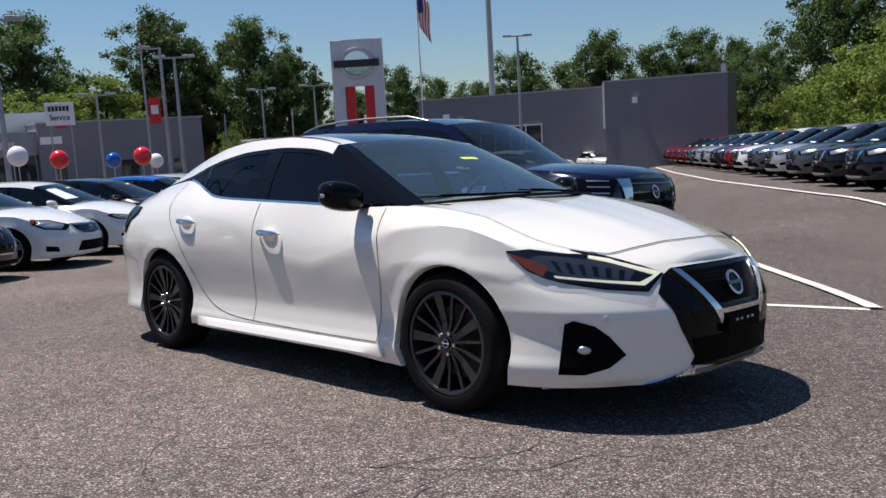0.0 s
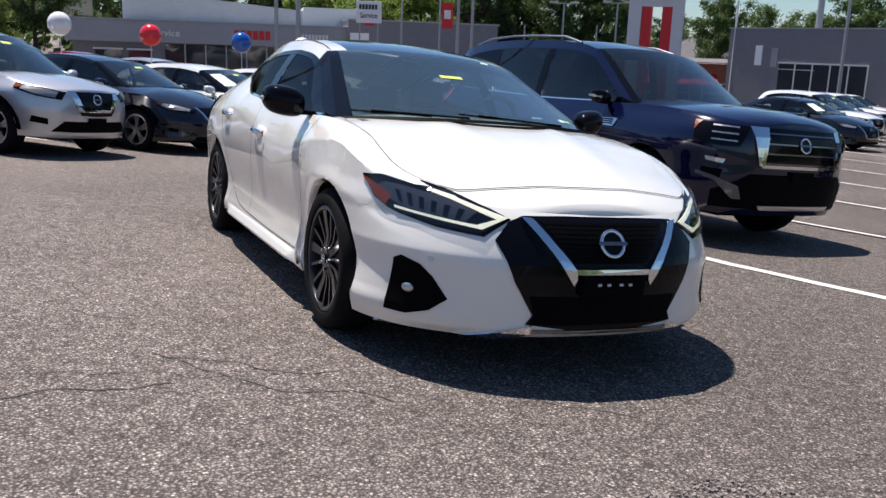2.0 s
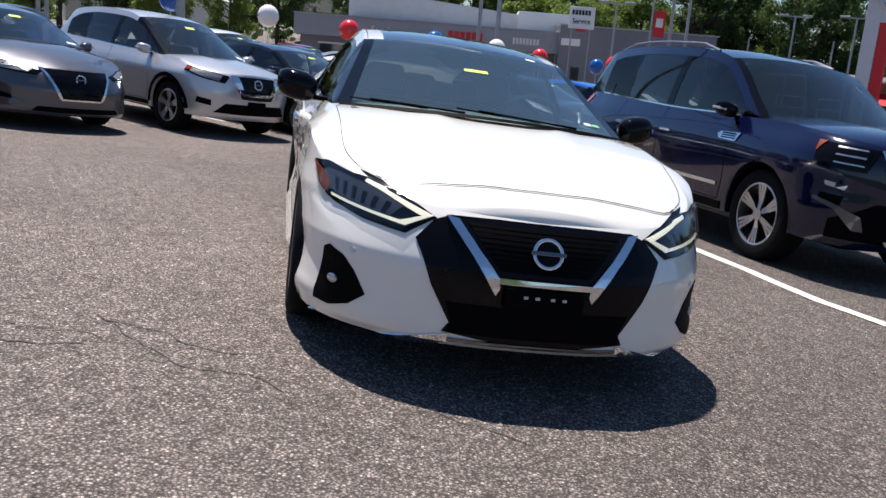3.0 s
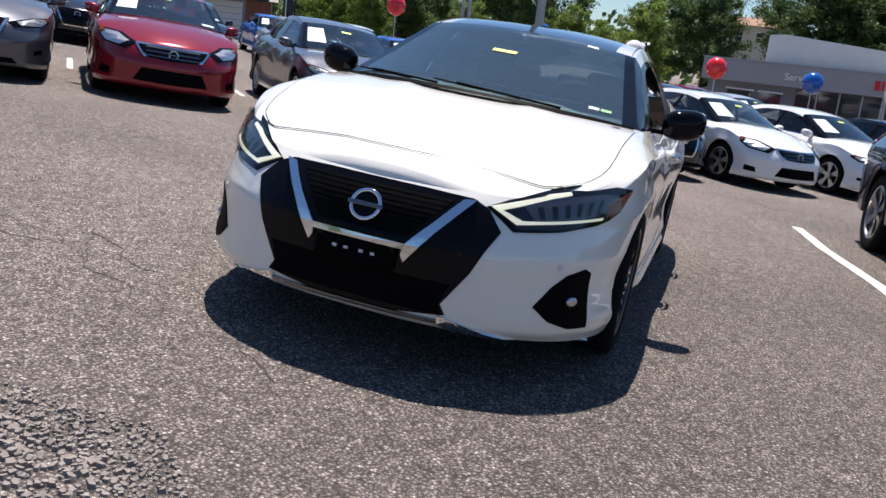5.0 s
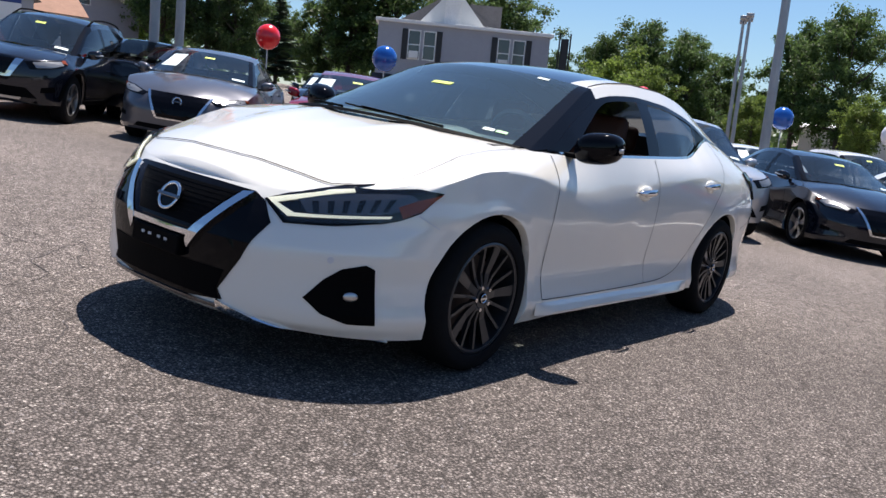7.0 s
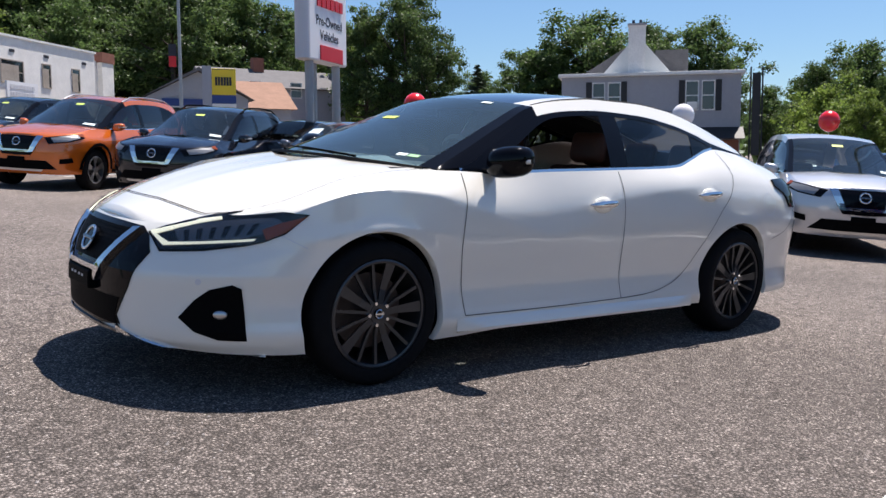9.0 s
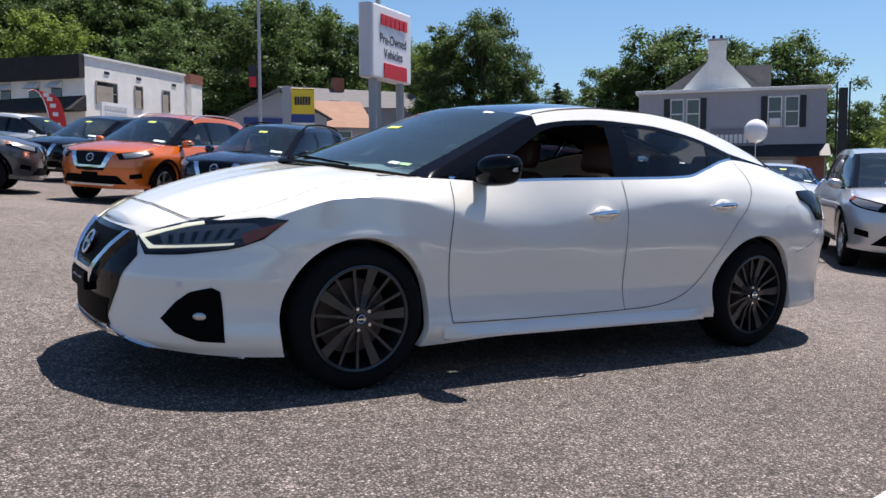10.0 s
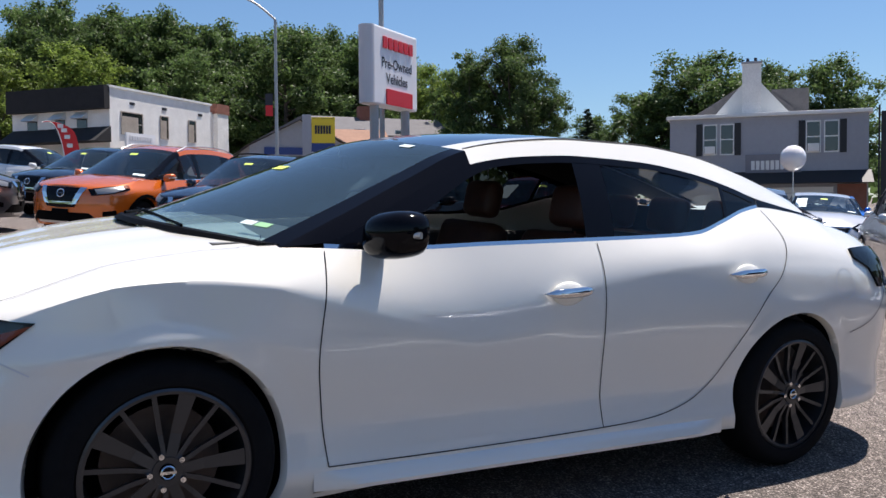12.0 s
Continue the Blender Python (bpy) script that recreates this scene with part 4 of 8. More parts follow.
HOOD = [(1.03, 0.60), (1.05, 0.66), (1.085, 0.72), (1.12, 0.752), (1.17, 0.768), (1.3, 0.768), (1.47, 0.765), (1.65, 0.762), (1.80, 0.748), (1.93, 0.703), (2.03, 0.632), (2.083, 0.574), (2.115, 0.44), (2.15, 0.2), (2.158, 0.0)]
HERO = {
    "wb": 2.775, "hi": 1.0, "flare": 0.010, "shoulder": 0.74, "nose": 1.1, "round": (1.9, 2.6), "xaf": 1.55, "xar": -1.75, "ends": (2.40, -2.47), "round_r": (2.3, 3.6), "bulge": 0.04, "bulge_z": 0.64, "lip": 0.007, "lip_r": 0.444, "lip_w": 0.062, "arch_z": 0.335,
    "crest": [(-2.5, 0.87), (-1.9, 0.91), (-1.5, 0.935), (-1.06, 0.94), (-0.56, 0.905), (-0.3, 0.85), (-0.1, 0.79), (0.1, 0.725), (0.31, 0.70), (0.49, 0.735), (0.69, 0.787), (0.9, 0.840), (1.13, 0.880), (1.32, 0.895), (1.48, 0.886), (1.65, 0.858), (1.77, 0.826), (2.0, 0.745), (2.4, 0.66)],
    "crest_y": [(-2.5, 0.85), (-1.8, 0.875), (-1.4, 0.888), (-1.0, 0.888), (-0.5, 0.900), (0.0, 0.915), (0.5, 0.917), (0.9, 0.908), (1.1, 0.899), (1.3, 0.892), (1.5, 0.886), (1.75, 0.888), (2.4, 0.90)],
    "cowl": 1.02, "deck": -1.62, "crown": 2.2, "ridge": 0.010, "roof_crown": 0.036, "arch_dx": 0.01,
    "xf": [(0.10, 2.30), (0.19, 2.35), (0.23, 2.395), (0.34, 2.405), (0.47, 2.41), (0.58, 2.375), (0.66, 2.325), (0.72, 2.27), (0.9, 2.1)],
    "xr": [(0.15, -2.38), (0.30, -2.43), (0.55, -2.46), (0.75, -2.45), (0.92, -2.41), (1.02, -2.36), (1.2, -2.2)],
    "sill": [(-2.5, 0.27), (-1.9, 0.24), (-1.4, 0.22), (-1.0, 0.215), (0.0, 0.212), (0.6, 0.2), (1.0, 0.18), (1.7, 0.18), (2.0, 0.185), (2.4, 0.20)],
    "belt": [(-2.5, 0.99), (-2.3, 1.015), (-2.1, 1.05), (-1.85, 1.10), (-1.6, 1.148), (-1.34, 1.168), (-1.2, 1.15), (-1.0, 1.095), (-0.83, 1.05), (-0.66, 1.037), (-0.28, 1.02), (0.25, 0.998),
             (0.65, 0.98), (0.95, 0.985), (1.2, 0.975), (1.5, 0.935), (1.75, 0.872), (1.95, 0.805), (2.15, 0.755), (2.3, 0.715), (2.4, 0.70)],
    "yb": [(-2.5, 0.75), (-2.3, 0.74), (-2.1, 0.71), (-1.85, 0.67), (-1.6, 0.66), (-1.34, 0.685), (-1.2, 0.715), (-1.0, 0.765), (-0.83, 0.80), (-0.66, 0.82), (-0.28, 0.828), (0.25, 0.825), (0.65, 0.812), (0.95, 0.795), (1.2, 0.78), (1.55, 0.768), (1.75, 0.80), (1.95, 0.86), (2.15, 0.89), (2.4, 0.90)],
    "w": [(0.15, 0.865), (0.20, 0.888), (0.27, 0.907), (0.33, 0.893), (0.42, 0.880), (0.52, 0.890), (0.64, 0.908), (0.74, 0.918), (0.80, 0.919), (0.9, 0.915), (1.0, 0.90), (1.2, 0.88)],
    "taper": [(-2.5, 0.97), (-1.75, 0.99), (-1.3, 1.0), (0.5, 1.0), (1.3, 0.995), (1.6, 0.985)],
    "top": [(-2.5, 1.00), (-2.3, 1.04), (-2.0, 1.075), (-1.6, 1.12), (0.9, 1.04), (1.1, 1.03), (1.35, 1.005), (1.6, 0.965), (1.85, 0.905), (2.05, 0.84), (2.2, 0.775), (2.3, 0.73), (2.4, 0.70)],
    "rail_z": [(1.02, 0.985), (0.75, 1.108), (0.5, 1.226), (0.238, 1.339), (-0.06, 1.392), (-0.31, 1.412), (-0.62, 1.413), (-0.96, 1.388), (-1.28, 1.328), (-1.5, 1.272), (-1.75, 1.196), (-2.0, 1.115)],
    "rail_y": [(1.02, 0.765), (0.75, 0.705), (0.5, 0.648), (0.238, 0.597), (-0.31, 0.578), (-0.96, 0.562), (-1.5, 0.54), (-2.0, 0.53)],
    "wintop": [(1.02, 0.986), (0.88, 1.0), (0.6, 1.128), (0.4, 1.22), (0.207, 1.296), (-0.03, 1.333), (-0.29, 1.348), (-0.59, 1.342), (-0.93, 1.305), (-1.13, 1.262), (-1.34, 1.208), (-1.5, 1.182), (-1.75, 1.142)],
    "bow": [(1.02, 0.30), (0.238, 0.13), (-0.6, 0.0), (-1.2, -0.10), (-2.0, -0.16)],
    "roof": (1.02, 0.238, -1.05, -1.98), "windows": (0.88, -0.20, -0.345, -1.04, -1.065, -1.33), "rail_end": -1.72,
}


def flip_y(pts):
    return [(a, -b, c) for a, b, c in pts]


def ring_bm(c, r, tube, axis="x", seg=36, bm=None):
    """A ring of round section whose axis is x (or y)."""
    bm = bm or bmesh.new()
    rows = []
    for i in range(seg):
        a = 2 * math.pi * i / seg
        row = []
        for j in range(8):
            b = 2 * math.pi * j / 8
            rr = r + tube * math.cos(b)
            o = tube * 0.7 * math.sin(b)
            q = (o, rr * math.cos(a), rr * math.sin(a)) if axis == "x" else (rr * math.cos(a), o, rr * math.sin(a))
            row.append(bm.verts.new(Vector(c) + Vector(q)))
        rows.append(row)
    for i in range(seg):
        for j in range(8):
            bm.faces.new((rows[i][j], rows[(i + 1) % seg][j], rows[(i + 1) % seg][(j + 1) % 8], rows[i][(j + 1) % 8]))
    bmesh.ops.recalc_face_normals(bm, faces=bm.faces)
    return bm


def add_logo(car, x, z, r, tilt=18):
    """A round badge: bright ring with a bar across, on a dark disc."""
    b = empty("badge")
    b.parent = car
    b.matrix_basis = pose(x, 0, z, 0, -tilt, 0)
    part("badge_disc", cyl_bm((-0.03, 0, 0), (0.002, 0, 0), r * 0.95, seg=28), M["black_gloss"], b)
    part("badge_ring", ring_bm((0.004, 0, 0), r * 0.88, r * 0.13), M["chrome"], b, smooth=True)
    part("badge_bar", box_bm(0.0, -r * 1.12, -r * 0.14, 0.012, r * 1.12, r * 0.14, 0.004), M["dark_chrome"], b)
    return b


def handle(car, x, y, z, s, long=0.22):
    h = empty("door_handle")
    h.parent = car
    h.matrix_basis = pose(x, s * y, z, 0, 0, 0)
    rows = []
    for i in range(13):
        u = i / 12 * 2 - 1
        w = 0.016 * (1 - abs(u) ** 5) + 0.003
        out = 0.030 * (1 - abs(u) ** 4)
        rows.append([(u * long / 2, s * (out - 0.004 + 0.010 * math.cos(b)), w * math.sin(b) - 0.006 * u) for b in np.linspace(0, 2 * math.pi, 13)])
    vs, fs = [], []
    add_grid(vs, fs, rows, s > 0)
    mesh_ob("grip", vs, fs, M["chrome"], h)
    part("handle_cup", ball_bm((0, s * -0.012, -0.008), 1, None, 24, 12, (0.075, 0.018, 0.045)), M["white"], h, smooth=True)
    return h


def wiper(car, p0, p1):
    w = empty("wiper")
    w.parent = car
    part("wiper_arm", cyl_bm(p0, p1, 0.006, 0.004, 8), M["black"], w)
    d = (Vector(p1) - Vector(p0))
    a, b = Vector(p1) - d * 0.62, Vector(p1) + d * 0.22
    part("wiper_blade", cyl_bm(a + Vector((0, 0, -0.006)), b + Vector((0, 0, -0.006)), 0.005, 0.004, 6), M["black"], w)


def screen_point(sh, x, t, lift=0.0):
    """A point on the windscreen or roof: rail station x, t from 1 at the left rail to -1 at the right."""
    b = float(curve(sh.p["bow"])(x))
    return Vector((x + b * (1 - t * t), float(sh.rail_y(x)) * t, float(sh.rail_z(x)) + sh.p["roof_crown"] * (1 - abs(t) ** 2.2))) + Vector((0.5, 0, 0.85)) * lift


def sticker(car, sh, x0, x1, t0, t1, mat, name="windscreen_sticker"):
    g = [[tuple(screen_point(sh, x, t, 0.003)) for t in np.linspace(t0, t1, 4)] for x in np.linspace(x0, x1, 3)]
    return grid_ob(name, g, mat, car)


def soften(g, p):
    """Rounds the body side's creases over the doors and the tail; arches, nose, sill and belt stay crisp."""
    x, y, z = g[:, :, 0], g[:, :, 1], g[:, :, 2]
    ring = np.minimum(np.hypot(x - p["wb"] / 2, z - 0.335), np.hypot(x + p["wb"] / 2, z - 0.335))
    keep = np.clip((ring - 0.45) / 0.10, 0, 1) * np.clip((1.05 - x) / 0.35, 0, 1) * np.clip((x + 2.2) / 0.3, 0, 1)
    keep = keep * np.clip((z - 0.42) / 0.08, 0, 1)
    for _ in range(46):
        mid = y.copy()
        mid[:, 1:-1] = (y[:, :-2] + 2 * y[:, 1:-1] + y[:, 2:]) / 4
        mid[1:-1] = (mid[:-2] + 2 * mid[1:-1] + mid[2:]) / 4
        mid[:, -1] = y[:, -1]
        y += (mid - y) * keep


def build_hero():
    car = empty("white_sedan", LEVEL)
    tagged(car, "pearl white four-door sedan with dark glass roof and dark alloy wheels", "car")
    sh = Shape(HERO, 0.014, 70)
    soften(sh.build(), HERO)
    bm = body_bm(sh)
    skin = Skin(bm)
    finish_body(sh, car, M["white"], bm, 0.378, 0.335)
    bm.free()
    add_cabin(sh, car, True, M["roof"], M["white"], M["glass_front"], M["glass_open"], M["glass_dark"], True)
    add_floor(sh, car)
    inner_cabin(car, sh, True, 0.45, M["leather"])
    part("parcel_shelf", prism_bm([(-1.56, 0.98), (-1.56, 1.132), (-1.95, 1.094), (-1.95, 0.98)], -0.52, 0.52, "y"), M["dash"], car)
    add_mirror(car, sh, 0.695, 0.988, M["black_gloss"], 1.06)
    for x in (1.3875, -1.3875):
        for s in (1, -1):
            make_wheel(car, (x, s * 0.80, 0.335), 0.335, 0.235, 0.247, s, M["rim"], "twin")
    # grille
    half = [(0.0, 0.690), (0.19, 0.690), (0.365, 0.685), (0.425, 0.660), (0.488, 0.59), (0.455, 0.52), (0.42, 0.435), (0.365, 0.345), (0.337, 0.300), (0.36, 0.262), (0.15, 0.238)]
    skin.panel("grille", half + [(-a, b) for a, b in half[:0:-1]], "x", M["black_gloss"], car, 0.005, 0.02, 0.035, "gloss black grille")
    inner = [(0.30, 0.668), (0.175, 0.515), (-0.175, 0.515), (-0.30, 0.668)]
    skin.panel("grille_mesh", inner, "x", M["black"], car, 0.008, 0.01, 0.03)
    for k in range(9):
        z = 0.525 + k * 0.0165
        y = 0.175 + (z - 0.515) * 0.80
        skin.panel("grille_slat", [(-y, z), (y, z), (y, z + 0.0035), (-y, z + 0.0035)], "x", M["black"], car, 0.0095, 0.01, 0.08)
    low = [(0.33, 0.300), (0.345, 0.345), (0.36, 0.38), (-0.36, 0.38), (-0.345, 0.345), (-0.33, 0.300), (-0.345, 0.262), (0.345, 0.262)]
    skin.panel("lower_intake", low, "x", M["black"], car, 0.008, 0.01, 0.04)
    for s in (1, -1):
        arm = [(0.333 * s, 0.668), (0.378 * s, 0.674), (0.285 * s, 0.560), (0.203 * s, 0.455), (0.186 * s, 0.430), (0.172 * s, 0.455), (0.178 * s, 0.490), (0.255 * s, 0.575)]
        skin.panel("grille_trim", arm, "x", M["chrome"], car, 0.026, 0.03, 0.03, "chrome grille arm")
    skin.panel("grille_trim", [(-0.178, 0.492), (0.178, 0.492), (0.176, 0.474), (-0.176, 0.474)], "x", M["chrome"], car, 0.024, 0.03, 0.03, "chrome grille bar")
    add_logo(car, 2.390, 0.596, 0.062, 24)
    plate = part("plate_bracket", box_bm(2.40, -0.155, 0.385, 2.442, 0.155, 0.468, 0.008), M["black"], car)
    for y in (-0.075, -0.03, 0.03, 0.075):
        part("bracket_bolt", box_bm(2.442, y - 0.008, 0.431, 2.446, y + 0.008, 0.441), M["sign_grey"], plate)
    # lip
    for s in (1, -1):
        skin.panel("lip_trim", [(0.335 * s, 0.258), (0.45 * s, 0.232), (0.565 * s, 0.205), (0.55 * s, 0.192), (0.42 * s, 0.205), (0.33 * s, 0.226)], "x", M["chrome"], car, 0.012, 0.02, 0.03, "chrome lip")
    skin.panel("lip_trim", [(-0.335, 0.240), (0.335, 0.240), (0.335, 0.228), (-0.335, 0.228)], "x", M["dark_chrome"], car, 0.012, 0.02, 0.04)
    # lamps, fog surrounds and sensors on both sides
    lamp = [(2.266, 0.415, 0.668), (2.206, 0.475, 0.702), (2.126, 0.558, 0.736), (2.035, 0.640, 0.758), (1.950, 0.725, 0.770), (1.838, 0.812, 0.788), (1.737, 0.858, 0.783),
            (1.78, 0.863, 0.755), (1.849, 0.851, 0.698), (1.93, 0.814, 0.662), (1.99, 0.785, 0.645), (2.135, 0.675, 0.615), (2.256, 0.52, 0.598)]
    amber = [(1.745, 0.858, 0.776), (1.79, 0.862, 0.750), (1.849, 0.851, 0.705), (1.92, 0.82, 0.672), (1.93, 0.800, 0.712), (1.86, 0.825, 0.742)]
    glow_top = [(2.258, 0.428, 0.671), (2.10, 0.588, 0.735), (2.03, 0.645, 0.752), (2.03, 0.650, 0.744), (2.10, 0.597, 0.724), (2.246, 0.447, 0.660)]
    glow_in = [(2.260, 0.425, 0.672), (2.245, 0.448, 0.668), (2.222, 0.535, 0.638), (2.245, 0.53, 0.622)]
    glow_low = [(2.245, 0.53, 0.622), (2.232, 0.535, 0.635), (1.957, 0.797, 0.676), (1.963, 0.793, 0.666)]
    inside = [(2.20, 0.53, 0.692), (2.07, 0.63, 0.733), (1.95, 0.74, 0.754), (1.86, 0.80, 0.762), (1.84, 0.835, 0.74), (1.91, 0.812, 0.70), (2.00, 0.76, 0.674), (2.19, 0.575, 0.645)]
    fog = [(2.200, 0.616, 0.336), (2.155, 0.671, 0.416), (2.115, 0.72, 0.462), (2.06, 0.80, 0.486), (2.033, 0.827, 0.470), (2.004, 0.838, 0.252), (2.08, 0.75, 0.252), (2.154, 0.674, 0.282)]
    for s, way, f in ((1, "dl", list), (-1, "dr", flip_y)):
        hl = skin.panel("headlight", f(lamp), way, M["black_gloss"], car, 0.005, 0.012, 0.012, "slim headlight with a lit running light")
        skin.panel("reflector", f(inside), way, M["lamp_in"], hl, 0.008, 0.006, 0.012)
        low_a, low_b, up_a, up_b = Vector(inside[7]), Vector(inside[5]), Vector(inside[0]), Vector(inside[3])
        for k in range(6):
            u = 0.06 + 0.14 * k
            fin = [low_a.lerp(low_b, u), low_a.lerp(low_b, u + 0.055), low_a.lerp(low_b, u + 0.10).lerp(up_a.lerp(up_b, u + 0.10), 0.78), low_a.lerp(low_b, u + 0.04).lerp(up_a.lerp(up_b, u + 0.04), 0.78)]
            skin.panel("lamp_fin", f([tuple(q) for q in fin]), way, M["black_gloss"], hl, 0.0095, 0.006, 0.014)
        for q in (glow_top, glow_in, glow_low):
            skin.panel("running_light", f(q), way, M["drl"], hl, 0.011, 0.006, 0.014, "lit white strip")
        skin.panel("lamp_spike", f([(2.126, 0.558, 0.736), (2.05, 0.617, 0.763), (1.965, 0.690, 0.782), (2.035, 0.642, 0.757)]), way, M["black_gloss"], hl, 0.005, 0.01, 0.012)
        cover = [Vector(q).lerp(Vector((2.05, 0.68, 0.70)), 0.05) for q in lamp]
        skin.panel("lens_cover", f([tuple(q) for q in cover]), way, M["lens"], hl, 0.0165, 0.002, 0.014, "clear lens")
        skin.panel("side_marker", f(amber), way, M["amber"], hl, 0.0095, 0.006, 0.014, "dark amber reflector")
        fg = skin.panel("fog_surround", f(fog), way, M["black"], car, 0.004, 0.015, 0.03, "black fog lamp surround")
        hit, nor = skin.tree.find_nearest(Vector((2.07, 0.735 * s, 0.355)))[:2]
        lampm = part("fog_lamp", ball_bm((0, 0, 0), 1, None, 16, 10, (0.030, 0.010, 0.019)), M["alloy"], fg, smooth=True)
        lampm.matrix_basis = Matrix.Translation(hit + nor * 0.006) @ Matrix.Rotation(math.atan2(nor.y, nor.x) - math.pi / 2, 4, "Z")
        hit, nor = skin.tree.find_nearest(Vector((2.145, 0.685 * s, 0.492)))[:2]
        part("parking_sensor", cyl_bm(hit, hit + nor * 0.003, 0.013, seg=14), M["sign_grey"], car)
        side = "y" if s > 0 else "-y"
        gap = 0.0038
        skin.line("door_gap", [(0.885, 0.975), (0.913, 0.83), (0.929, 0.65), (0.906, 0.47), (0.880, 0.287)], side, gap, M["gap"], car)
        skin.line("door_gap", [(-0.238, 1.01), (-0.243, 0.66), (-0.272, 0.297)], side, gap, M["gap"], car)
        skin.line("door_gap", [(-1.315, 1.155), (-1.335, 1.05), (-1.32, 0.985), (-1.25, 0.88), (-1.13, 0.77), (-0.99, 0.58), (-0.886, 0.446), (-0.80, 0.385), (-0.705, 0.346), (-0.54, 0.312), (-0.272, 0.297), (0.3, 0.288), (0.880, 0.287)], side, gap, M["gap"], car)
        skin.line("bumper_gap", [(1.856, 0.693), (1.81, 0.668), (1.757, 0.642)], side, 0.004, M["sign_grey"], car)
        skin.line("bumper_gap", [(-1.77, 0.60), (-1.95, 0.66), (-2.10, 0.79)], side, 0.003, M["gap"], car)
        skin.line("fuel_flap" if s > 0 else "body_crease", [(-1.71 + 0.075 * math.cos(a), 0.835 + 0.075 * math.sin(a)) for a in np.linspace(0, 2 * math.pi, 25)], side, 0.004, M["sign_grey"], car) if s > 0 else None
        skin.panel("tail_lamp", [(-1.825, 0.988), (-2.0, 0.993), (-2.2, 0.985), (-2.3, 0.95), (-2.2, 0.80), (-2.0, 0.81), (-1.93, 0.90), (-1.82, 0.948)], side, M["black_gloss"], car, 0.012, 0.02, 0.025, "dark tail lamp")
        handle(car, -0.058, 0.915, 0.835, s)
        handle(car, -1.030, 0.908, 0.893, s)
        blade = []
        for x in np.linspace(0.93, -0.93, 48):
            y, e = float(sh.side_y(x, 0.275)), min(1.0, (0.94 - abs(x)) / 0.16)
            blade.append([(x, s * (y + dy * e), z) for dy, z in ((-0.012, 0.281), (0.004, 0.272), (0.016, 0.246), (0.026, 0.226), (0.022, 0.212), (-0.05, 0.205))])
        grid_ob("side_sill", blade, M["white"], car, "white sill blade", flip=s > 0)
    front = HOOD[10:]
    skin.line("bonnet_gap", front + [(a, -b) for a, b in front[-2::-1]], "z", 0.0062, M["gap"], car, 0.0046)
    for s in (1, -1):
        skin.line("bonnet_gap", [(a, s * b) for a, b in HOOD[:11]], "z", 0.0026, M["gap"], car, 0.0034)
    # cowl, wipers, stickers
    base = [screen_point(sh, 1.02, t) for t in np.linspace(0.98, -0.98, 25)]
    rows = [[tuple(q + Vector((dx, 0, dz))) for q in base] for dx, dz in ((0.06, -0.004), (0.04, 0.010), (-0.02, 0.006))]
    grid_ob("cowl", rows, M["black"], car)
    wiper(car, screen_point(sh, 1.03, 0.55, 0.018), screen_point(sh, 0.975, -0.12, 0.012))
    wiper(car, screen_point(sh, 1.03, -0.22, 0.018), screen_point(sh, 0.965, -0.80, 0.012))
    sticker(car, sh, 0.565, 0.535, 0.07, -0.13, M["sticker_y"])
    sticker(car, sh, 0.295, 0.27, 0.67, 0.57, M["sticker_w"])
    sticker(car, sh, 0.935, 0.91, 0.84, 0.775, M["sticker_g"])
    sticker(car, sh, 0.935, 0.91, 0.765, 0.70, M["sticker_w"])
    part("rear_view_mirror", box_bm(0.50, -0.12, 1.245, 0.53, 0.12, 1.305, 0.012), M["black"], car)
    return car, sh, skin


hero, hero_shape, hero_skin = build_hero()


# ---- parked cars ----
def scaled(p, sx, sy, sz, **more):
    """A profile stretched in length, width and height."""
    q = dict(p)
    for k in ("xf", "xr"):
        q[k] = [(z * sz, x * sx) for z, x in p[k]]
    for k in ("sill", "belt", "top", "rail_z", "wintop"):
        q[k] = [(x * sx, z * sz) for x, z in p[k]]
    for k in ("yb", "rail_y"):
        q[k] = [(x * sx, y * sy) for x, y in p[k]]
    q["w"] = [(z * sz, y * sy) for z, y in p["w"]]
    q["bow"] = [(x * sx, b) for x, b in p["bow"]]
    for k in ("wb", "xaf", "xar", "cowl", "deck", "rail_end"):
        q[k] = p[k] * sx
    for k in ("ends", "roof", "windows"):
        q[k] = tuple(v * sx for v in p[k])
    q["hi"], q["shoulder"] = p["hi"] * sz, p["shoulder"] * sz
    q["scale"] = tuple(a * b for a, b in zip(p.get("scale", (1, 1, 1)), (sx, sy, sz)))
    q.update(more)
    return q


SEDAN = dict(HERO, belt=[(-2.5, 0.93), (-2.3, 0.99), (-1.9, 1.055), (-1.4, 1.04), (-0.5, 0.985), (0.3, 0.96), (0.95, 0.965), (1.5, 0.915), (1.75, 0.865), (1.95, 0.81), (2.15, 0.765), (2.3, 0.73), (2.4, 0.715)],
             yb=[(-2.5, 0.62), (-1.9, 0.68), (-1.3, 0.76), (-0.5, 0.82), (0.65, 0.81), (0.95, 0.795), (1.55, 0.765), (2.4, 0.765)], ridge=0.006,
             wintop=[(1.02, 0.967), (0.88, 0.99), (0.6, 1.125), (0.4, 1.22), (0.2, 1.30), (-0.3, 1.35), (-0.6, 1.345), (-0.93, 1.305), (-1.2, 1.22), (-1.45, 1.12), (-1.75, 1.06)], rail_end=-1.75,
             windows=(0.88, -0.20, -0.30, -1.0, -1.03, -1.42))
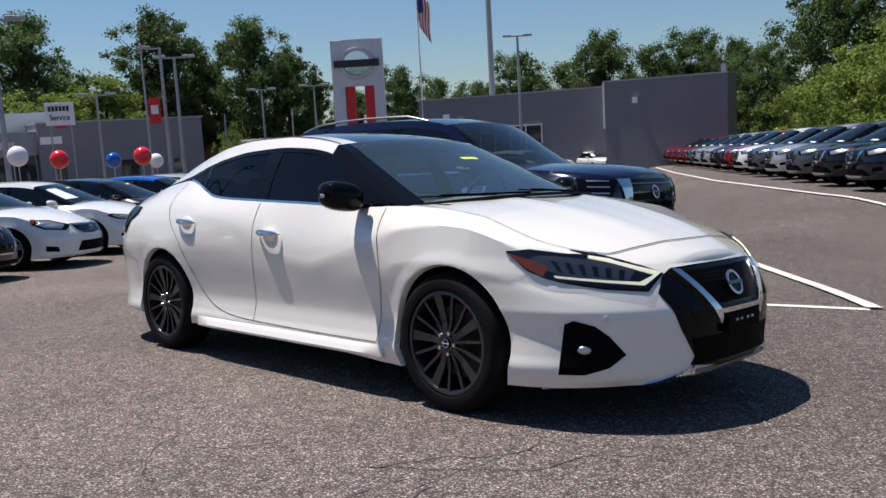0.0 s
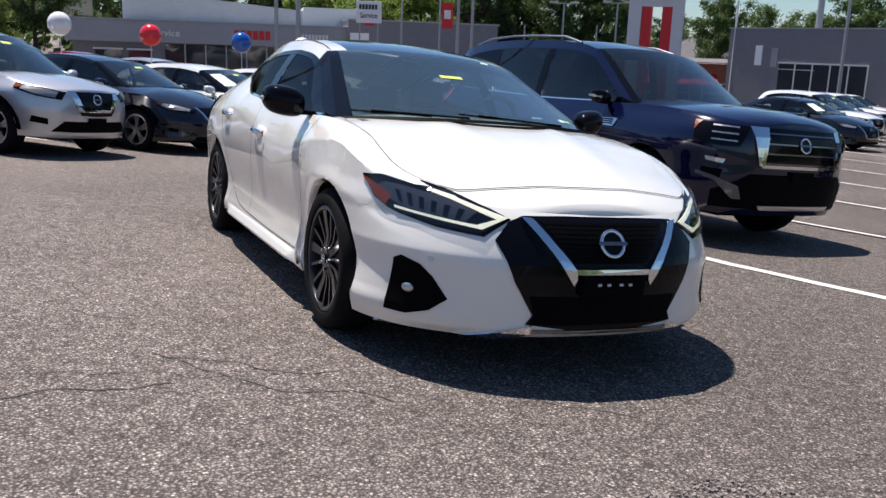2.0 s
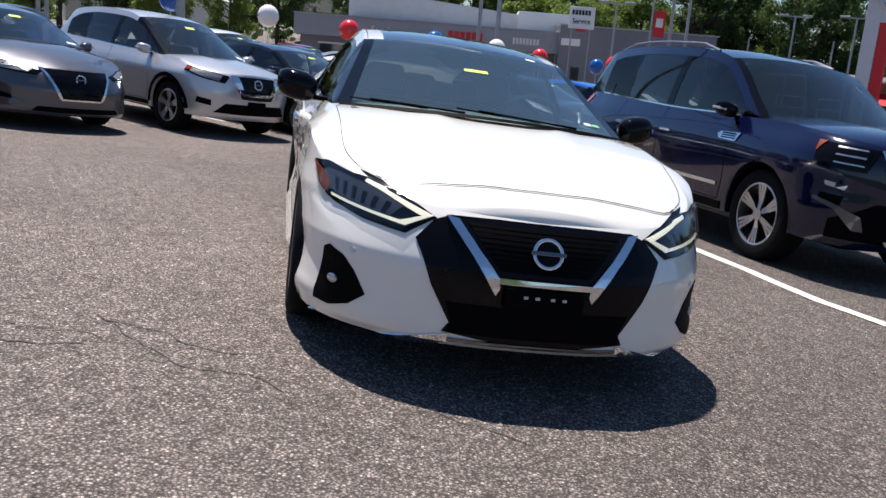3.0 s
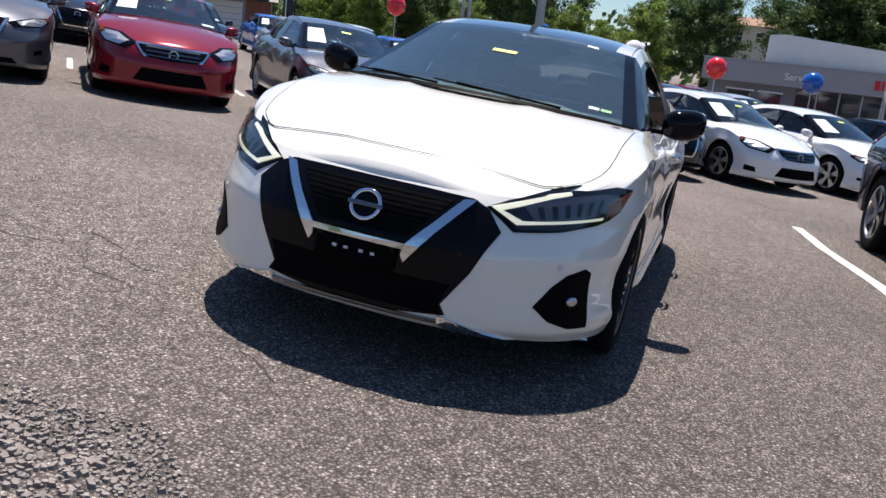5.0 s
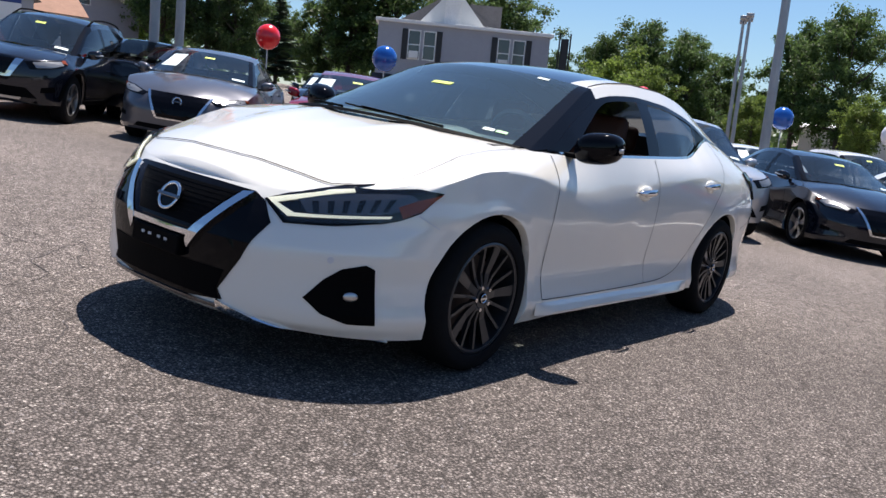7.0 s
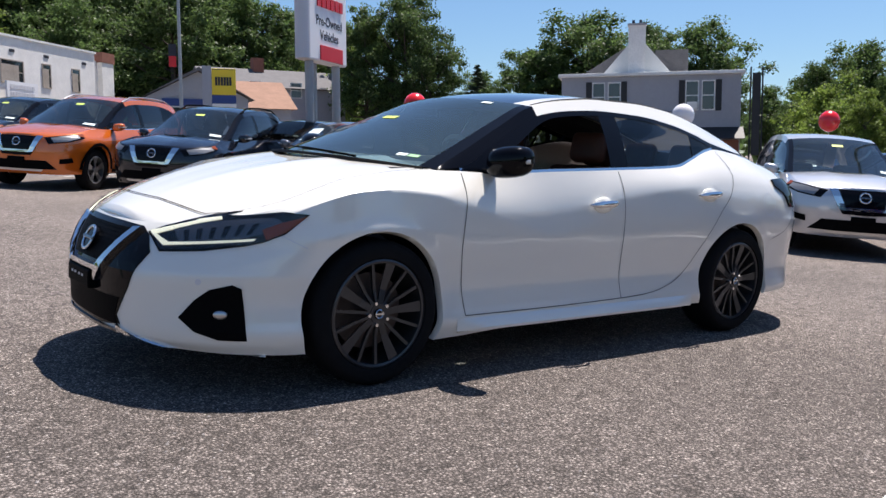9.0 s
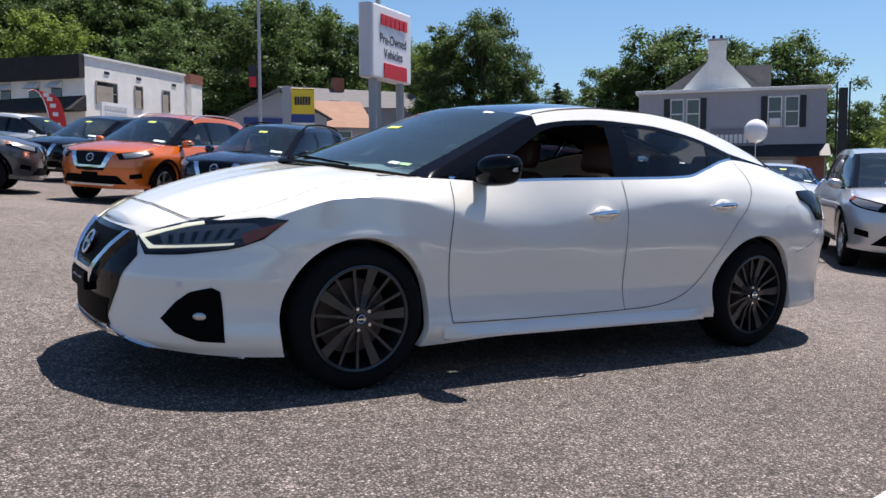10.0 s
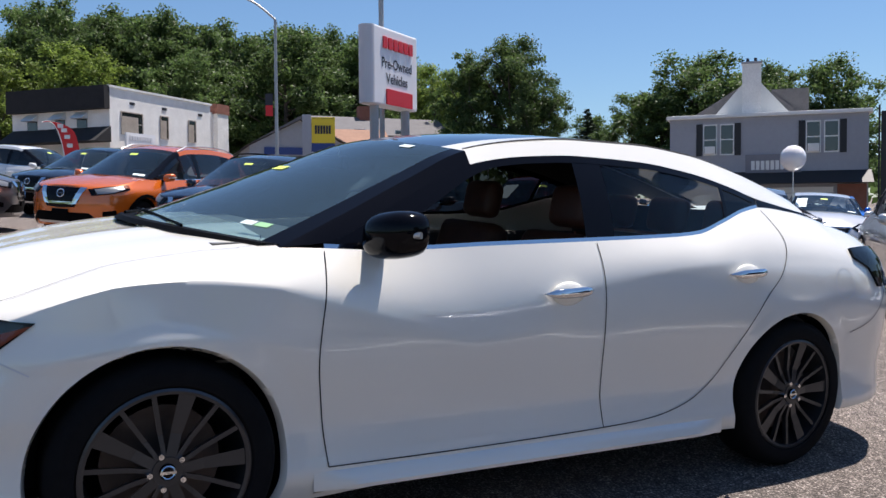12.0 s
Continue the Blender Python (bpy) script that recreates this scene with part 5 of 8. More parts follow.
SUV = {
    "wb": 2.706, "hi": 1.15, "flare": 0.02, "shoulder": 0.85, "nose": 1.1, "round": (2.1, 2.8), "round_r": (3.0, 4.0), "xaf": 1.5, "xar": -1.75, "ends": (2.26, -2.36), "bulge": 0.02, "bulge_z": 0.75,
    "cowl": 1.0, "deck": -2.1, "crown": 2.6, "ridge": 0.012, "roof_crown": 0.045,
    "xf": [(0.2, 2.18), (0.35, 2.24), (0.6, 2.26), (0.8, 2.24), (0.92, 2.17), (1.05, 2.05)], "xr": [(0.3, -2.28), (0.6, -2.36), (0.9, -2.36), (1.1, -2.30), (1.3, -2.2)],
    "sill": [(-2.4, 0.36), (-1.5, 0.30), (1.5, 0.29), (2.3, 0.27)],
    "belt": [(-2.4, 1.10), (-2.0, 1.14), (-1.0, 1.11), (0.0, 1.07), (0.9, 1.055), (1.3, 1.045), (1.6, 1.005), (1.9, 0.955), (2.1, 0.925), (2.27, 0.90)],
    "yb": [(-2.4, 0.70), (-1.5, 0.79), (0.0, 0.83), (0.9, 0.81), (1.5, 0.78), (2.3, 0.78)],
    "w": [(0.2, 0.86), (0.35, 0.89), (0.6, 0.91), (0.8, 0.92), (0.95, 0.90), (1.05, 0.86), (1.2, 0.80)],
    "top": [(-2.4, 1.10), (0.8, 1.11), (1.2, 1.10), (1.6, 1.065), (1.9, 1.01), (2.1, 0.955), (2.27, 0.90)],
    "rail_z": [(1.05, 1.06), (0.7, 1.24), (0.35, 1.43), (0.1, 1.55), (-0.2, 1.61), (-0.9, 1.635), (-1.6, 1.60), (-1.9, 1.53), (-2.1, 1.32), (-2.3, 1.11)],
    "rail_y": [(1.05, 0.765), (0.1, 0.63), (-0.9, 0.61), (-1.9, 0.58), (-2.3, 0.64)],
    "wintop": [(1.05, 1.061), (0.9, 1.10), (0.6, 1.25), (0.3, 1.41), (0.1, 1.485), (-0.2, 1.535), (-0.9, 1.55), (-1.5, 1.50), (-1.85, 1.36), (-2.0, 1.25), (-2.15, 1.16)],
    "bow": [(1.05, 0.26), (0.1, 0.12), (-0.8, 0.0), (-1.6, -0.05), (-2.3, -0.10)],
    "roof": (1.05, 0.1, -1.88, -2.28), "windows": (0.9, -0.25, -0.36, -1.15, -1.2, -1.8), "rail_end": -2.1,
}
KICKS = scaled(SUV, 0.925, 0.97, 0.945)
BIG = scaled(dict(SUV, belt=[(-2.4, 1.10), (-2.0, 1.12), (-1.0, 1.09), (0.0, 1.065), (0.9, 1.07), (1.3, 1.07), (1.6, 1.055), (1.9, 1.03), (2.1, 1.005), (2.27, 0.975)],
                  top=[(-2.4, 1.10), (0.8, 1.14), (1.2, 1.135), (1.6, 1.12), (1.9, 1.095), (2.1, 1.055), (2.27, 0.975)], xf=[(0.2, 2.16), (0.35, 2.24), (0.6, 2.26), (0.85, 2.25), (0.95, 2.22), (1.1, 2.10)],
                  rail_z=[(1.05, 1.08), (0.8, 1.25), (0.55, 1.43), (0.36, 1.545), (0.1, 1.60), (-0.2, 1.625), (-0.9, 1.64), (-1.6, 1.61), (-1.95, 1.55), (-2.15, 1.32), (-2.3, 1.11)],
                  rail_y=[(1.05, 0.79), (0.36, 0.67), (-0.9, 0.65), (-1.9, 0.62), (-2.3, 0.66)],
                  wintop=[(1.05, 1.081), (0.9, 1.12), (0.7, 1.25), (0.5, 1.385), (0.33, 1.48), (0.1, 1.525), (-0.2, 1.545), (-0.9, 1.555), (-1.5, 1.525), (-1.85, 1.46), (-2.0, 1.36), (-2.15, 1.2)],
                  bow=[(1.05, 0.22), (0.36, 0.10), (-0.8, 0.0), (-1.6, -0.05), (-2.3, -0.10)], roof=(1.05, 0.36, -1.95, -2.28), paint_pillar=True),
             1.137, 1.09, 1.14, round=(2.8, 3.4), arch_dx=0.0, bright=True)

# faces: pairs of (y, z) for one half, taken on the unscaled profile
FACE = {
    "sedan_new": {"grille": [(0.41, 0.735), (0.36, 0.60), (0.25, 0.40), (0.0, 0.385)], "arm": [(0.405, 0.735), (0.44, 0.735), (0.27, 0.395), (0.24, 0.41)], "bar": (0.25, 0.405, 0.385), "badge": (0.64, 0.065),
                  "lamp": [(2.24, 0.45, 0.70), (2.0, 0.70, 0.765), (1.80, 0.85, 0.785), (1.79, 0.87, 0.745), (1.95, 0.80, 0.68), (2.24, 0.50, 0.655)],
                  "fog": [(2.10, 0.70, 0.40), (2.0, 0.80, 0.42), (2.0, 0.82, 0.36), (2.12, 0.70, 0.35)], "intake": [(0.50, 0.30), (0.56, 0.24), (0.0, 0.235)], "rail": False},
    "sedan_old": {"grille": [(0.42, 0.70), (0.33, 0.575), (0.0, 0.555)], "arm": [(0.42, 0.715), (0.45, 0.70), (0.345, 0.565), (0.31, 0.572)], "bar": (0.43, 0.722, 0.70), "badge": (0.635, 0.06), "slats": 3,
                  "lamp": [(2.24, 0.46, 0.71), (2.0, 0.68, 0.80), (1.76, 0.85, 0.815), (1.80, 0.87, 0.745), (1.95, 0.80, 0.665), (2.2, 0.55, 0.63)],
                  "fog": [(2.12, 0.68, 0.37), (1.98, 0.81, 0.39), (1.98, 0.82, 0.30), (2.14, 0.68, 0.29)], "intake": [(0.36, 0.44), (0.45, 0.28), (0.0, 0.27)], "rail": False},
    "suv": {"grille": [(0.36, 0.89), (0.34, 0.70), (0.26, 0.58), (0.0, 0.57)], "arm": [(0.33, 0.895), (0.43, 0.89), (0.30, 0.635), (0.215, 0.625)], "bar": (0.25, 0.665, 0.625), "badge": (0.80, 0.075),
            "lamp": [(2.15, 0.43, 0.875), (1.95, 0.66, 0.925), (1.70, 0.84, 0.955), (1.70, 0.88, 0.89), (1.95, 0.74, 0.815), (2.15, 0.50, 0.775)],
            "fog": [(2.05, 0.62, 0.53), (1.93, 0.79, 0.56), (1.92, 0.82, 0.48), (2.06, 0.63, 0.45)], "intake": [(0.50, 0.50), (0.64, 0.36), (0.0, 0.35)], "skid": True, "rail": True},
}
FACE["big"] = {"grille": [(0.52, 0.955), (0.47, 0.67), (0.0, 0.65)], "arm": [(0.41, 0.955), (0.57, 0.955), (0.50, 0.67), (0.45, 0.655)], "bar": (0.47, 0.675, 0.65), "badge": (0.84, 0.075), "slats": 4,
               "lamp": [(2.17, 0.57, 0.955), (2.05, 0.70, 0.965), (1.84, 0.84, 0.975), (1.86, 0.86, 0.82), (2.03, 0.75, 0.80), (2.13, 0.62, 0.80)],
               "fog": [(2.06, 0.70, 0.62), (1.93, 0.80, 0.63), (1.93, 0.82, 0.57), (2.05, 0.72, 0.55)], "intake": [(0.56, 0.60), (0.80, 0.46), (0.79, 0.33), (0.0, 0.32)], "skid": True, "rail": True}


SKINS = {}


def tube_rows(pts, r, n=8):
    """Rings of points round a bent tube."""
    rows = []
    for i, q in enumerate(pts):
        d = (Vector(pts[min(i + 1, len(pts) - 1)]) - Vector(pts[max(i - 1, 0)])).normalized()
        u = d.cross(Vector((0, 0.3, 1))).normalized()
        v = d.cross(u)
        rows.append([tuple(Vector(q) + (u * math.cos(a) + v * math.sin(a)) * r) for a in np.linspace(0, 2 * math.pi, n + 1)])
    return rows


def build_parked(name, profile, face, paint, wheel, label, group="", rails=False, sheet=False, rim="alloy", parked_sticker=True):
    """One parked car with body, glass, lamps, grille, badge, mirrors and wheels."""
    car = tagged(empty(name), label, "car", group)
    sh = Shape(profile, 0.055, 20)
    sh.p["lid_n"] = 8
    sx, sy, sz = profile.get("scale", (1, 1, 1))
    sh.build()
    bm = body_bm(sh)
    skin = Skin(bm)
    r, rr, w = wheel
    body = finish_body(sh, car, paint, bm, r + 0.05 * sz, r)
    bm.free()
    add_cabin(sh, car, False, paint, paint, M["glass_car"], M["glass_side"], M["glass_dark"])
    add_floor(sh, car, 0.3)
    inner_cabin(car, sh, False, 0.45)
    for y in (0.37, -0.37):
        part("seat", box_bm(-0.32, y - 0.22, 0.5, -0.18, y + 0.22, float(sh.belt(0)) + 0.13 * sz, 0.05), M["dash"], car)
    add_mirror(car, sh, sh.p["windows"][0] - 0.14, float(sh.belt(0.7)) - 0.01, paint, 0.95)
    half = profile["wb"] / 2
    tread = float(sh.w(0.4)) - w / 2 - 0.005
    for x in (half, -half):
        for s in (1, -1):
            make_wheel(car, (x, s * tread, r), r, w, rr, s, M[rim], "many" if face == "big" else "five", fine=False)
    f = FACE[face]
    def k2(q):
        return [(a * sy, b * sz) for a, b in q]
    def k3(q, s=1):
        return [(a * sx, b * sy * s, c * sz) for a, b, c in q]
    g = k2(f["grille"])
    skin.panel("grille", g + [(-a, b) for a, b in g[::-1] if a], "x", M["black_gloss"], car, 0.013, 0.02, 0.06)
    for i in range(f.get("slats", 0)):
        z = (f["grille"][-1][1] + 0.03 + i * (f["grille"][0][1] - f["grille"][-1][1]) / f["slats"]) * sz
        y = f["grille"][-2][0] * sy * 0.97
        skin.panel("grille_slat", [(-y, z), (y, z), (y, z + 0.014), (-y, z + 0.014)], "x", M["dark_chrome"], car, 0.016, 0.01, 0.1)
    it = k2(f["intake"])
    skin.panel("lower_intake", it + [(-a, b) for a, b in it[::-1] if a], "x", M["black"], car, 0.008, 0.01, 0.1)
    if f.get("skid"):
        skin.panel("skid_trim", k2([(-0.45, 0.355), (0.45, 0.355), (0.42, 0.325), (-0.42, 0.325)]), "x", M["alloy"], car, 0.022, 0.02, 0.1)
    hw, z1, z0 = f["bar"]
    skin.panel("grille_trim", k2([(-hw, z1), (hw, z1), (hw, z0), (-hw, z0)]), "x", M["chrome"], car, 0.02, 0.02, 0.1)
    bz, br = f["badge"]
    hit = skin.tree.ray_cast(Vector((3, 0, bz * sz)), Vector((-1, 0, 0)))[0]
    add_logo(car, hit.x + 0.016, bz * sz, br, 14)
    part("plate_bracket", box_bm(hit.x - 0.02, -0.15, (f["grille"][-1][1] - 0.10) * sz, hit.x + 0.045, 0.15, (f["grille"][-1][1] - 0.02) * sz, 0.005), M["black"], car)
    for s, way in ((1, "dl"), (-1, "dr")):
        skin.panel("grille_trim", [(a * s * sy, b * sz) for a, b in f["arm"]], "x", M["chrome"], car, 0.022, 0.02, 0.08)
        lamp = f["lamp"]
        hl = skin.panel("headlight", k3(lamp, s), way, M["black_gloss"], car, 0.010, 0.014, 0.035)
        mid = Vector((sum(q[0] for q in lamp), sum(q[1] for q in lamp), sum(q[2] for q in lamp))) / len(lamp)
        core = [tuple(mid.lerp(Vector(q), 0.72)) for q in lamp]
        skin.panel("reflector", k3(core, s), way, M["alloy"] if face == "sedan_old" else M["black_gloss"] if face == "big" else M["lamp_car"], hl, 0.016, 0.008, 0.035)
        tip = [tuple(Vector(lamp[2]).lerp(Vector(q), t)) for q, t in ((lamp[2], 0), (lamp[3], 0.5 if face == "big" else 0.9), (lamp[4], 0.16 if face == "big" else 0.32), (lamp[1], 0.25))]
        skin.panel("side_marker", k3(tip, s), way, M["amber"], hl, 0.019, 0.008, 0.04)
        fg = skin.panel("fog_surround", k3(f["fog"], s), way, M["black"], car, 0.006, 0.01, 0.06)
        side = "y" if s > 0 else "-y"
        x0, x1, x2 = 0.83 * sx, -0.26 * sx, -1.12 * sx
        zb, zs = float(sh.belt(0)), float(sh.sill(0)) + 0.09 * sz
        for q in ([(x0, zb - 0.03), (x0 + 0.04, 0.6 * sz), (x0, zs)], [(x1, zb - 0.01), (x1 - 0.02, zs)], [(x2, zb), (x2 + 0.02, 0.85 * sz), (x2 + 0.28 * sx, zs)], [(x0, zs), (x2 + 0.28 * sx, zs)]):
            skin.line("door_gap", q, side, 0.007, M["black"], car, 0.002, 0.08)
        for hx in (x1 + 0.17, x2 + 0.17):
            hy = float(sh.side_y(hx, 0.86 * sz))
            part("door_handle", box_bm(hx - 0.10, s * (hy + 0.022) - 0.014, 0.86 * sz - 0.014, hx + 0.10, s * (hy + 0.022) + 0.014, 0.86 * sz + 0.014, 0.009), paint, car)
        if f["rail"]:
            for ax in ((half, -half) if face == "suv" else ()):
                q = r + 0.085 * sz
                skin.line("arch_cladding", [(ax + q * math.cos(a), r + q * math.sin(a)) for a in np.linspace(0.02, math.pi - 0.02, 11)], side, 0.06, M["black"], car, 0.008, 0.08)
            skin.panel("sill_cladding", [(-0.85 * sx, zs - 0.02), (0.88 * sx, zs - 0.02), (0.88 * sx, float(sh.sill(0)) + 0.01), (-0.85 * sx, float(sh.sill(0)) + 0.01)], side, M["black"], car, 0.012, 0.02, 0.12)
            skin.panel("tail_lamp", k2([(-2.02, 1.08), (-2.2, 1.1), (-2.3, 1.0), (-2.24, 0.86), (-2.05, 0.98)]), side, M["red_lamp"], car, 0.01, 0.02, 0.08)
            pts = [(x, s * (float(sh.rail_y(x)) - 0.03), float(sh.rail_z(x)) + 0.05) for x in np.linspace(0.05 * sx, -1.75 * sx, 9)]
            pts[0], pts[-1] = (pts[0][0] + 0.05, pts[0][1], pts[0][2] - 0.05), (pts[-1][0] - 0.05, pts[-1][1], pts[-1][2] - 0.05)
            if rails:
                grid_ob("roof_rail", tube_rows(pts, 0.014), M["alloy"] if rails == "bright" else M["black"], car)
        else:
            skin.panel("tail_lamp", k2([(-2.0, 0.96), (-2.24, 0.97), (-2.3, 0.90), (-2.2, 0.80), (-2.02, 0.88)]), side, M["red_lamp"], car, 0.01, 0.02, 0.08)
    if parked_sticker:
        a, b = profile["roof"][0], profile["roof"][1]
        sticker(car, sh, b + 0.28 * (a - b), b + 0.22 * (a - b), 0.12, -0.12, M["sticker_y"])
        sticker(car, sh, b + 0.93 * (a - b), b + 0.87 * (a - b), 0.85, 0.62, M["sticker_w"])
    if sheet:
        a, b = profile["roof"][0], profile["roof"][1]
        sticker(car, sh, b + 0.75 * (a - b), b + 0.22 * (a - b), -0.55, -0.90, M["sticker_w"], "price_sheet")
    car["front"] = float(profile["ends"][0])
    SKINS[car.name] = (skin, sh)
    return car


def park(car, x, y, heading):
    """Sets a car with the middle of its front at x, y on the ground."""
    h = radians(heading)
    cx, cy = x - car["front"] * math.cos(h), y - car["front"] * math.sin(h)
    a, b = 1.4, 0.8
    zf, zr = ground_z(cx + a * math.cos(h), cy + a * math.sin(h)), ground_z(cx - a * math.cos(h), cy - a * math.sin(h))
    zl, zq = ground_z(cx - b * math.sin(h), cy + b * math.cos(h)), ground_z(cx + b * math.sin(h), cy - b * math.cos(h))
    return pose(cx, cy, (zf + zr) / 2, 0, 0, heading) @ pose(0, 0, 0, math.degrees(math.atan2(zl - zq, 2 * b)), -math.degrees(math.atan2(zf - zr, 2 * a)), 0)


W_SEDAN, W_SUV, W_BIG = (0.335, 0.235, 0.225), (0.355, 0.23, 0.225), (0.40, 0.275, 0.28)
HEAD = 41.0
LINE = Vector((-0.570, 0.822))
FIRST = Vector((-7.7, -1.39))


def row_car(x, y, *args, turn=0.0, **kw):
    c = build_parked(*args, **kw)
    c.matrix_basis = park(c, x, y, HEAD + turn)
    return c


G = "angled row of parked cars"
orange = row_car(0.19, -11.56, "orange_suv", SUV, "suv", M["orangep"], W_SUV, "bright orange compact SUV with silver roof rails", G, rails="bright")
kicks = row_car(-1.28, -9.42, "dark_crossover", KICKS, "suv", M["dkblue"], W_SUV, "midnight blue small crossover with price sheet in the side window", G, rails="black")
row_car(-2.72, -7.18, "grey_sedan", SEDAN, "sedan_new", M["gunmetal"], W_SEDAN, "gunmetal grey sedan with V-shaped chrome grille", G, sheet=True)
red_s = row_car(-4.16, -5.40, "red_sedan", SEDAN, "sedan_old", M["redp"], W_SEDAN, "dark red sedan with chrome barred grille", G, sheet=True)
grey_a = row_car(-5.95, -3.42, "grey_sedan", SEDAN, "sedan_new", M["gunmetal"], W_SEDAN, "gunmetal grey sedan beside the red one", G, sheet=True)
silver_s = row_car(-7.70, -1.39, "silver_suv", SUV, "suv", M["silver"], W_SUV, "silver compact SUV with chrome V grille", G)
row_car(-9.11, 0.58, "dark_sedan", SEDAN, "sedan_new", M["dkblue"], W_SEDAN, "midnight blue sedan with V-shaped chrome grille", G)
row_car(-10.5, 2.5, "white_old_sedan", SEDAN, "sedan_old", M["whitep"], W_SEDAN, "white sedan with chrome barred grille and price sheet", G, sheet=True)
row_car(-12.0, 4.45, "white_new_sedan", SEDAN, "sedan_new", M["whitep"], W_SEDAN, "white sedan with V-shaped grille and price sheet", G, sheet=True)
row_car(-13.5, 6.4, "brown_sedan", SEDAN, "sedan_old", M["blackp"], W_SEDAN, "dark brown sedan in the angled row", G)
row_car(-15.1, 8.5, "blue_sedan", SEDAN, "sedan_new", M["bluep"], W_SEDAN, "bright blue sedan in the angled row", G)
grey_suv = row_car(0.55, -13.9, "grey_suv", SUV, "suv", M["gunmetal"], W_SUV, "dark grey compact SUV beside the orange one", G, turn=124)
armada = build_parked("navy_suv", BIG, "big", M["navy"], W_BIG, "large navy blue SUV with chrome grille and roof rails", rails="bright", rim="alloy", parked_sticker=False)
armada.matrix_basis = park(armada, -0.56, 4.17, 6.0)


def dress_big():
    """Fender vents, stacked lamp strips, bumper trims, chrome handles and dark mirrors of the large SUV."""
    skin, sh = SKINS[armada.name]
    sx, sy, sz = sh.p["scale"]
    for s, side, way in ((1, "y", "dl"), (-1, "-y", "dr")):
        vent = skin.panel("fender_vent", [(x * sx, z * sz) for x, z in ((1.00, 0.93), (0.74, 0.925), (0.70, 0.90), (0.74, 0.868), (0.97, 0.862))], side, M["chrome"], armada, 0.014, 0.02, 0.05, "chrome fender vent")
        for z in (0.877, 0.895, 0.912):
            skin.panel("vent_slot", [(x * sx, q * sz) for x, q in ((0.95, z), (0.77, z), (0.77, z + 0.008), (0.95, z + 0.008))], side, M["black"], vent, 0.018, 0.01, 0.06)
        for z in (0.835, 0.885, 0.935):
            bar = [(2.10, 0.62, z), (1.96, 0.76, z + 0.006), (1.96, 0.76, z + 0.016), (2.10, 0.62, z + 0.010)]
            skin.panel("lamp_strip", [(a * sx, b * sy * s, c * sz) for a, b, c in bar], way, M["alloy"], armada, 0.018, 0.01, 0.06)
        trim = [(2.14, 0.60, 0.50), (2.02, 0.74, 0.565), (1.90, 0.83, 0.60), (1.90, 0.83, 0.575), (2.03, 0.74, 0.53), (2.12, 0.64, 0.40), (2.16, 0.58, 0.40)]
        skin.panel("bumper_trim", [(a * sx, b * sy * s, c * sz) for a, b, c in trim], way, M["gunmetal"], armada, 0.016, 0.02, 0.06)
        fog = [(2.07, 0.70, 0.70), (1.95, 0.80, 0.715), (1.96, 0.80, 0.685), (2.06, 0.71, 0.665)]
        skin.panel("fog_trim", [(a * sx, b * sy * s, c * sz) for a, b, c in fog], way, M["chrome"], armada, 0.014, 0.02, 0.06)
        skin.panel("door_moulding", [(x * sx, z * sz) for x, z in ((0.80, 0.52), (-0.80, 0.52), (-0.80, 0.49), (0.80, 0.49))], side, M["chrome"], armada, 0.012, 0.02, 0.1)
    for o in armada.children_recursive:
        if o.type == "MESH" and o.name.startswith("mirror_shell"):
            o.data.materials[0] = M["black_gloss"]
        if o.type == "MESH" and o.name.startswith("door_handle"):
            o.data.materials[0] = M["chrome"]


dress_big()


def repaint(ob, paint_from, paint_to, label):
    """Another colour for a copy: the paint is set on the object, the mesh stays shared."""
    for o in (ob, *ob.children_recursive):
        if o.type == "MESH":
            for s in o.material_slots:
                if s.material == paint_from:
                    s.link = "OBJECT"
                    s.material = paint_to
    ob["label"] = label
    return ob


COLORS = {"white": "whitep", "silver": "silver", "black": "blackp", "dark grey": "gunmetal", "red": "redp", "blue": "bluep", "navy": "dkblue"}


def more_car(kind, color, x, y, heading, group):
    src, paint = {"sedan": (grey_a, "gunmetal"), "old": (red_s, "redp"), "suv": (silver_s, "silver"), "small": (kicks, "dkblue")}[kind]
    c = copy_thing(src, park(src, x, y, heading))
    what = {"sedan": "sedan", "old": "older sedan", "suv": "compact SUV", "small": "small crossover"}[kind]
    c.name = f"parked_{kind}_car"
    repaint(c, M[paint], M[COLORS[color]], f"{color} {what} parked on the dealer's lot")
    c["group"] = group
    return c


# rows between the angled row and the showroom
fwd = Vector((math.cos(radians(HEAD)), math.sin(radians(HEAD))))
for along, back, kind, color in ((-6.4, 8.5, "sedan", "navy"), (-3.9, 8.8, "sedan", "navy"), (-9.2, 6.6, "old", "black"),
                                 (-0.8, 9.5, "old", "silver"), (2.2, 10.0, "old", "blue"), (5.2, 9.8, "sedan", "white"), (8.2, 10.0, "suv", "white"), (11.0, 10.2, "old", "black"), (13.8, 10.4, "sedan", "silver"),
                                 (3.4, 19.0, "suv", "white"), (6.6, 19.2, "suv", "black"), (9.6, 19.0, "sedan", "silver"), (12.6, 19.3, "suv", "dark grey"), (15.6, 19.0, "old", "white"), (0.4, 19.0, "old", "blue"), (18.6, 19.2, "old", "red"),
                                 (-2.8, 19.4, "sedan", "white"), (15.4, 1.0, "sedan", "silver"), (18.2, 1.3, "old", "black")):
    p = FIRST + LINE * along - fwd * back
    more_car(kind, color, p.x, p.y, HEAD + (180 if (along, back) == (-9.2, 6.6) else 0), "rows behind the angled row")
more_car("suv", "white", -2.3, -23.8, HEAD + 90, "rows behind the angled row")
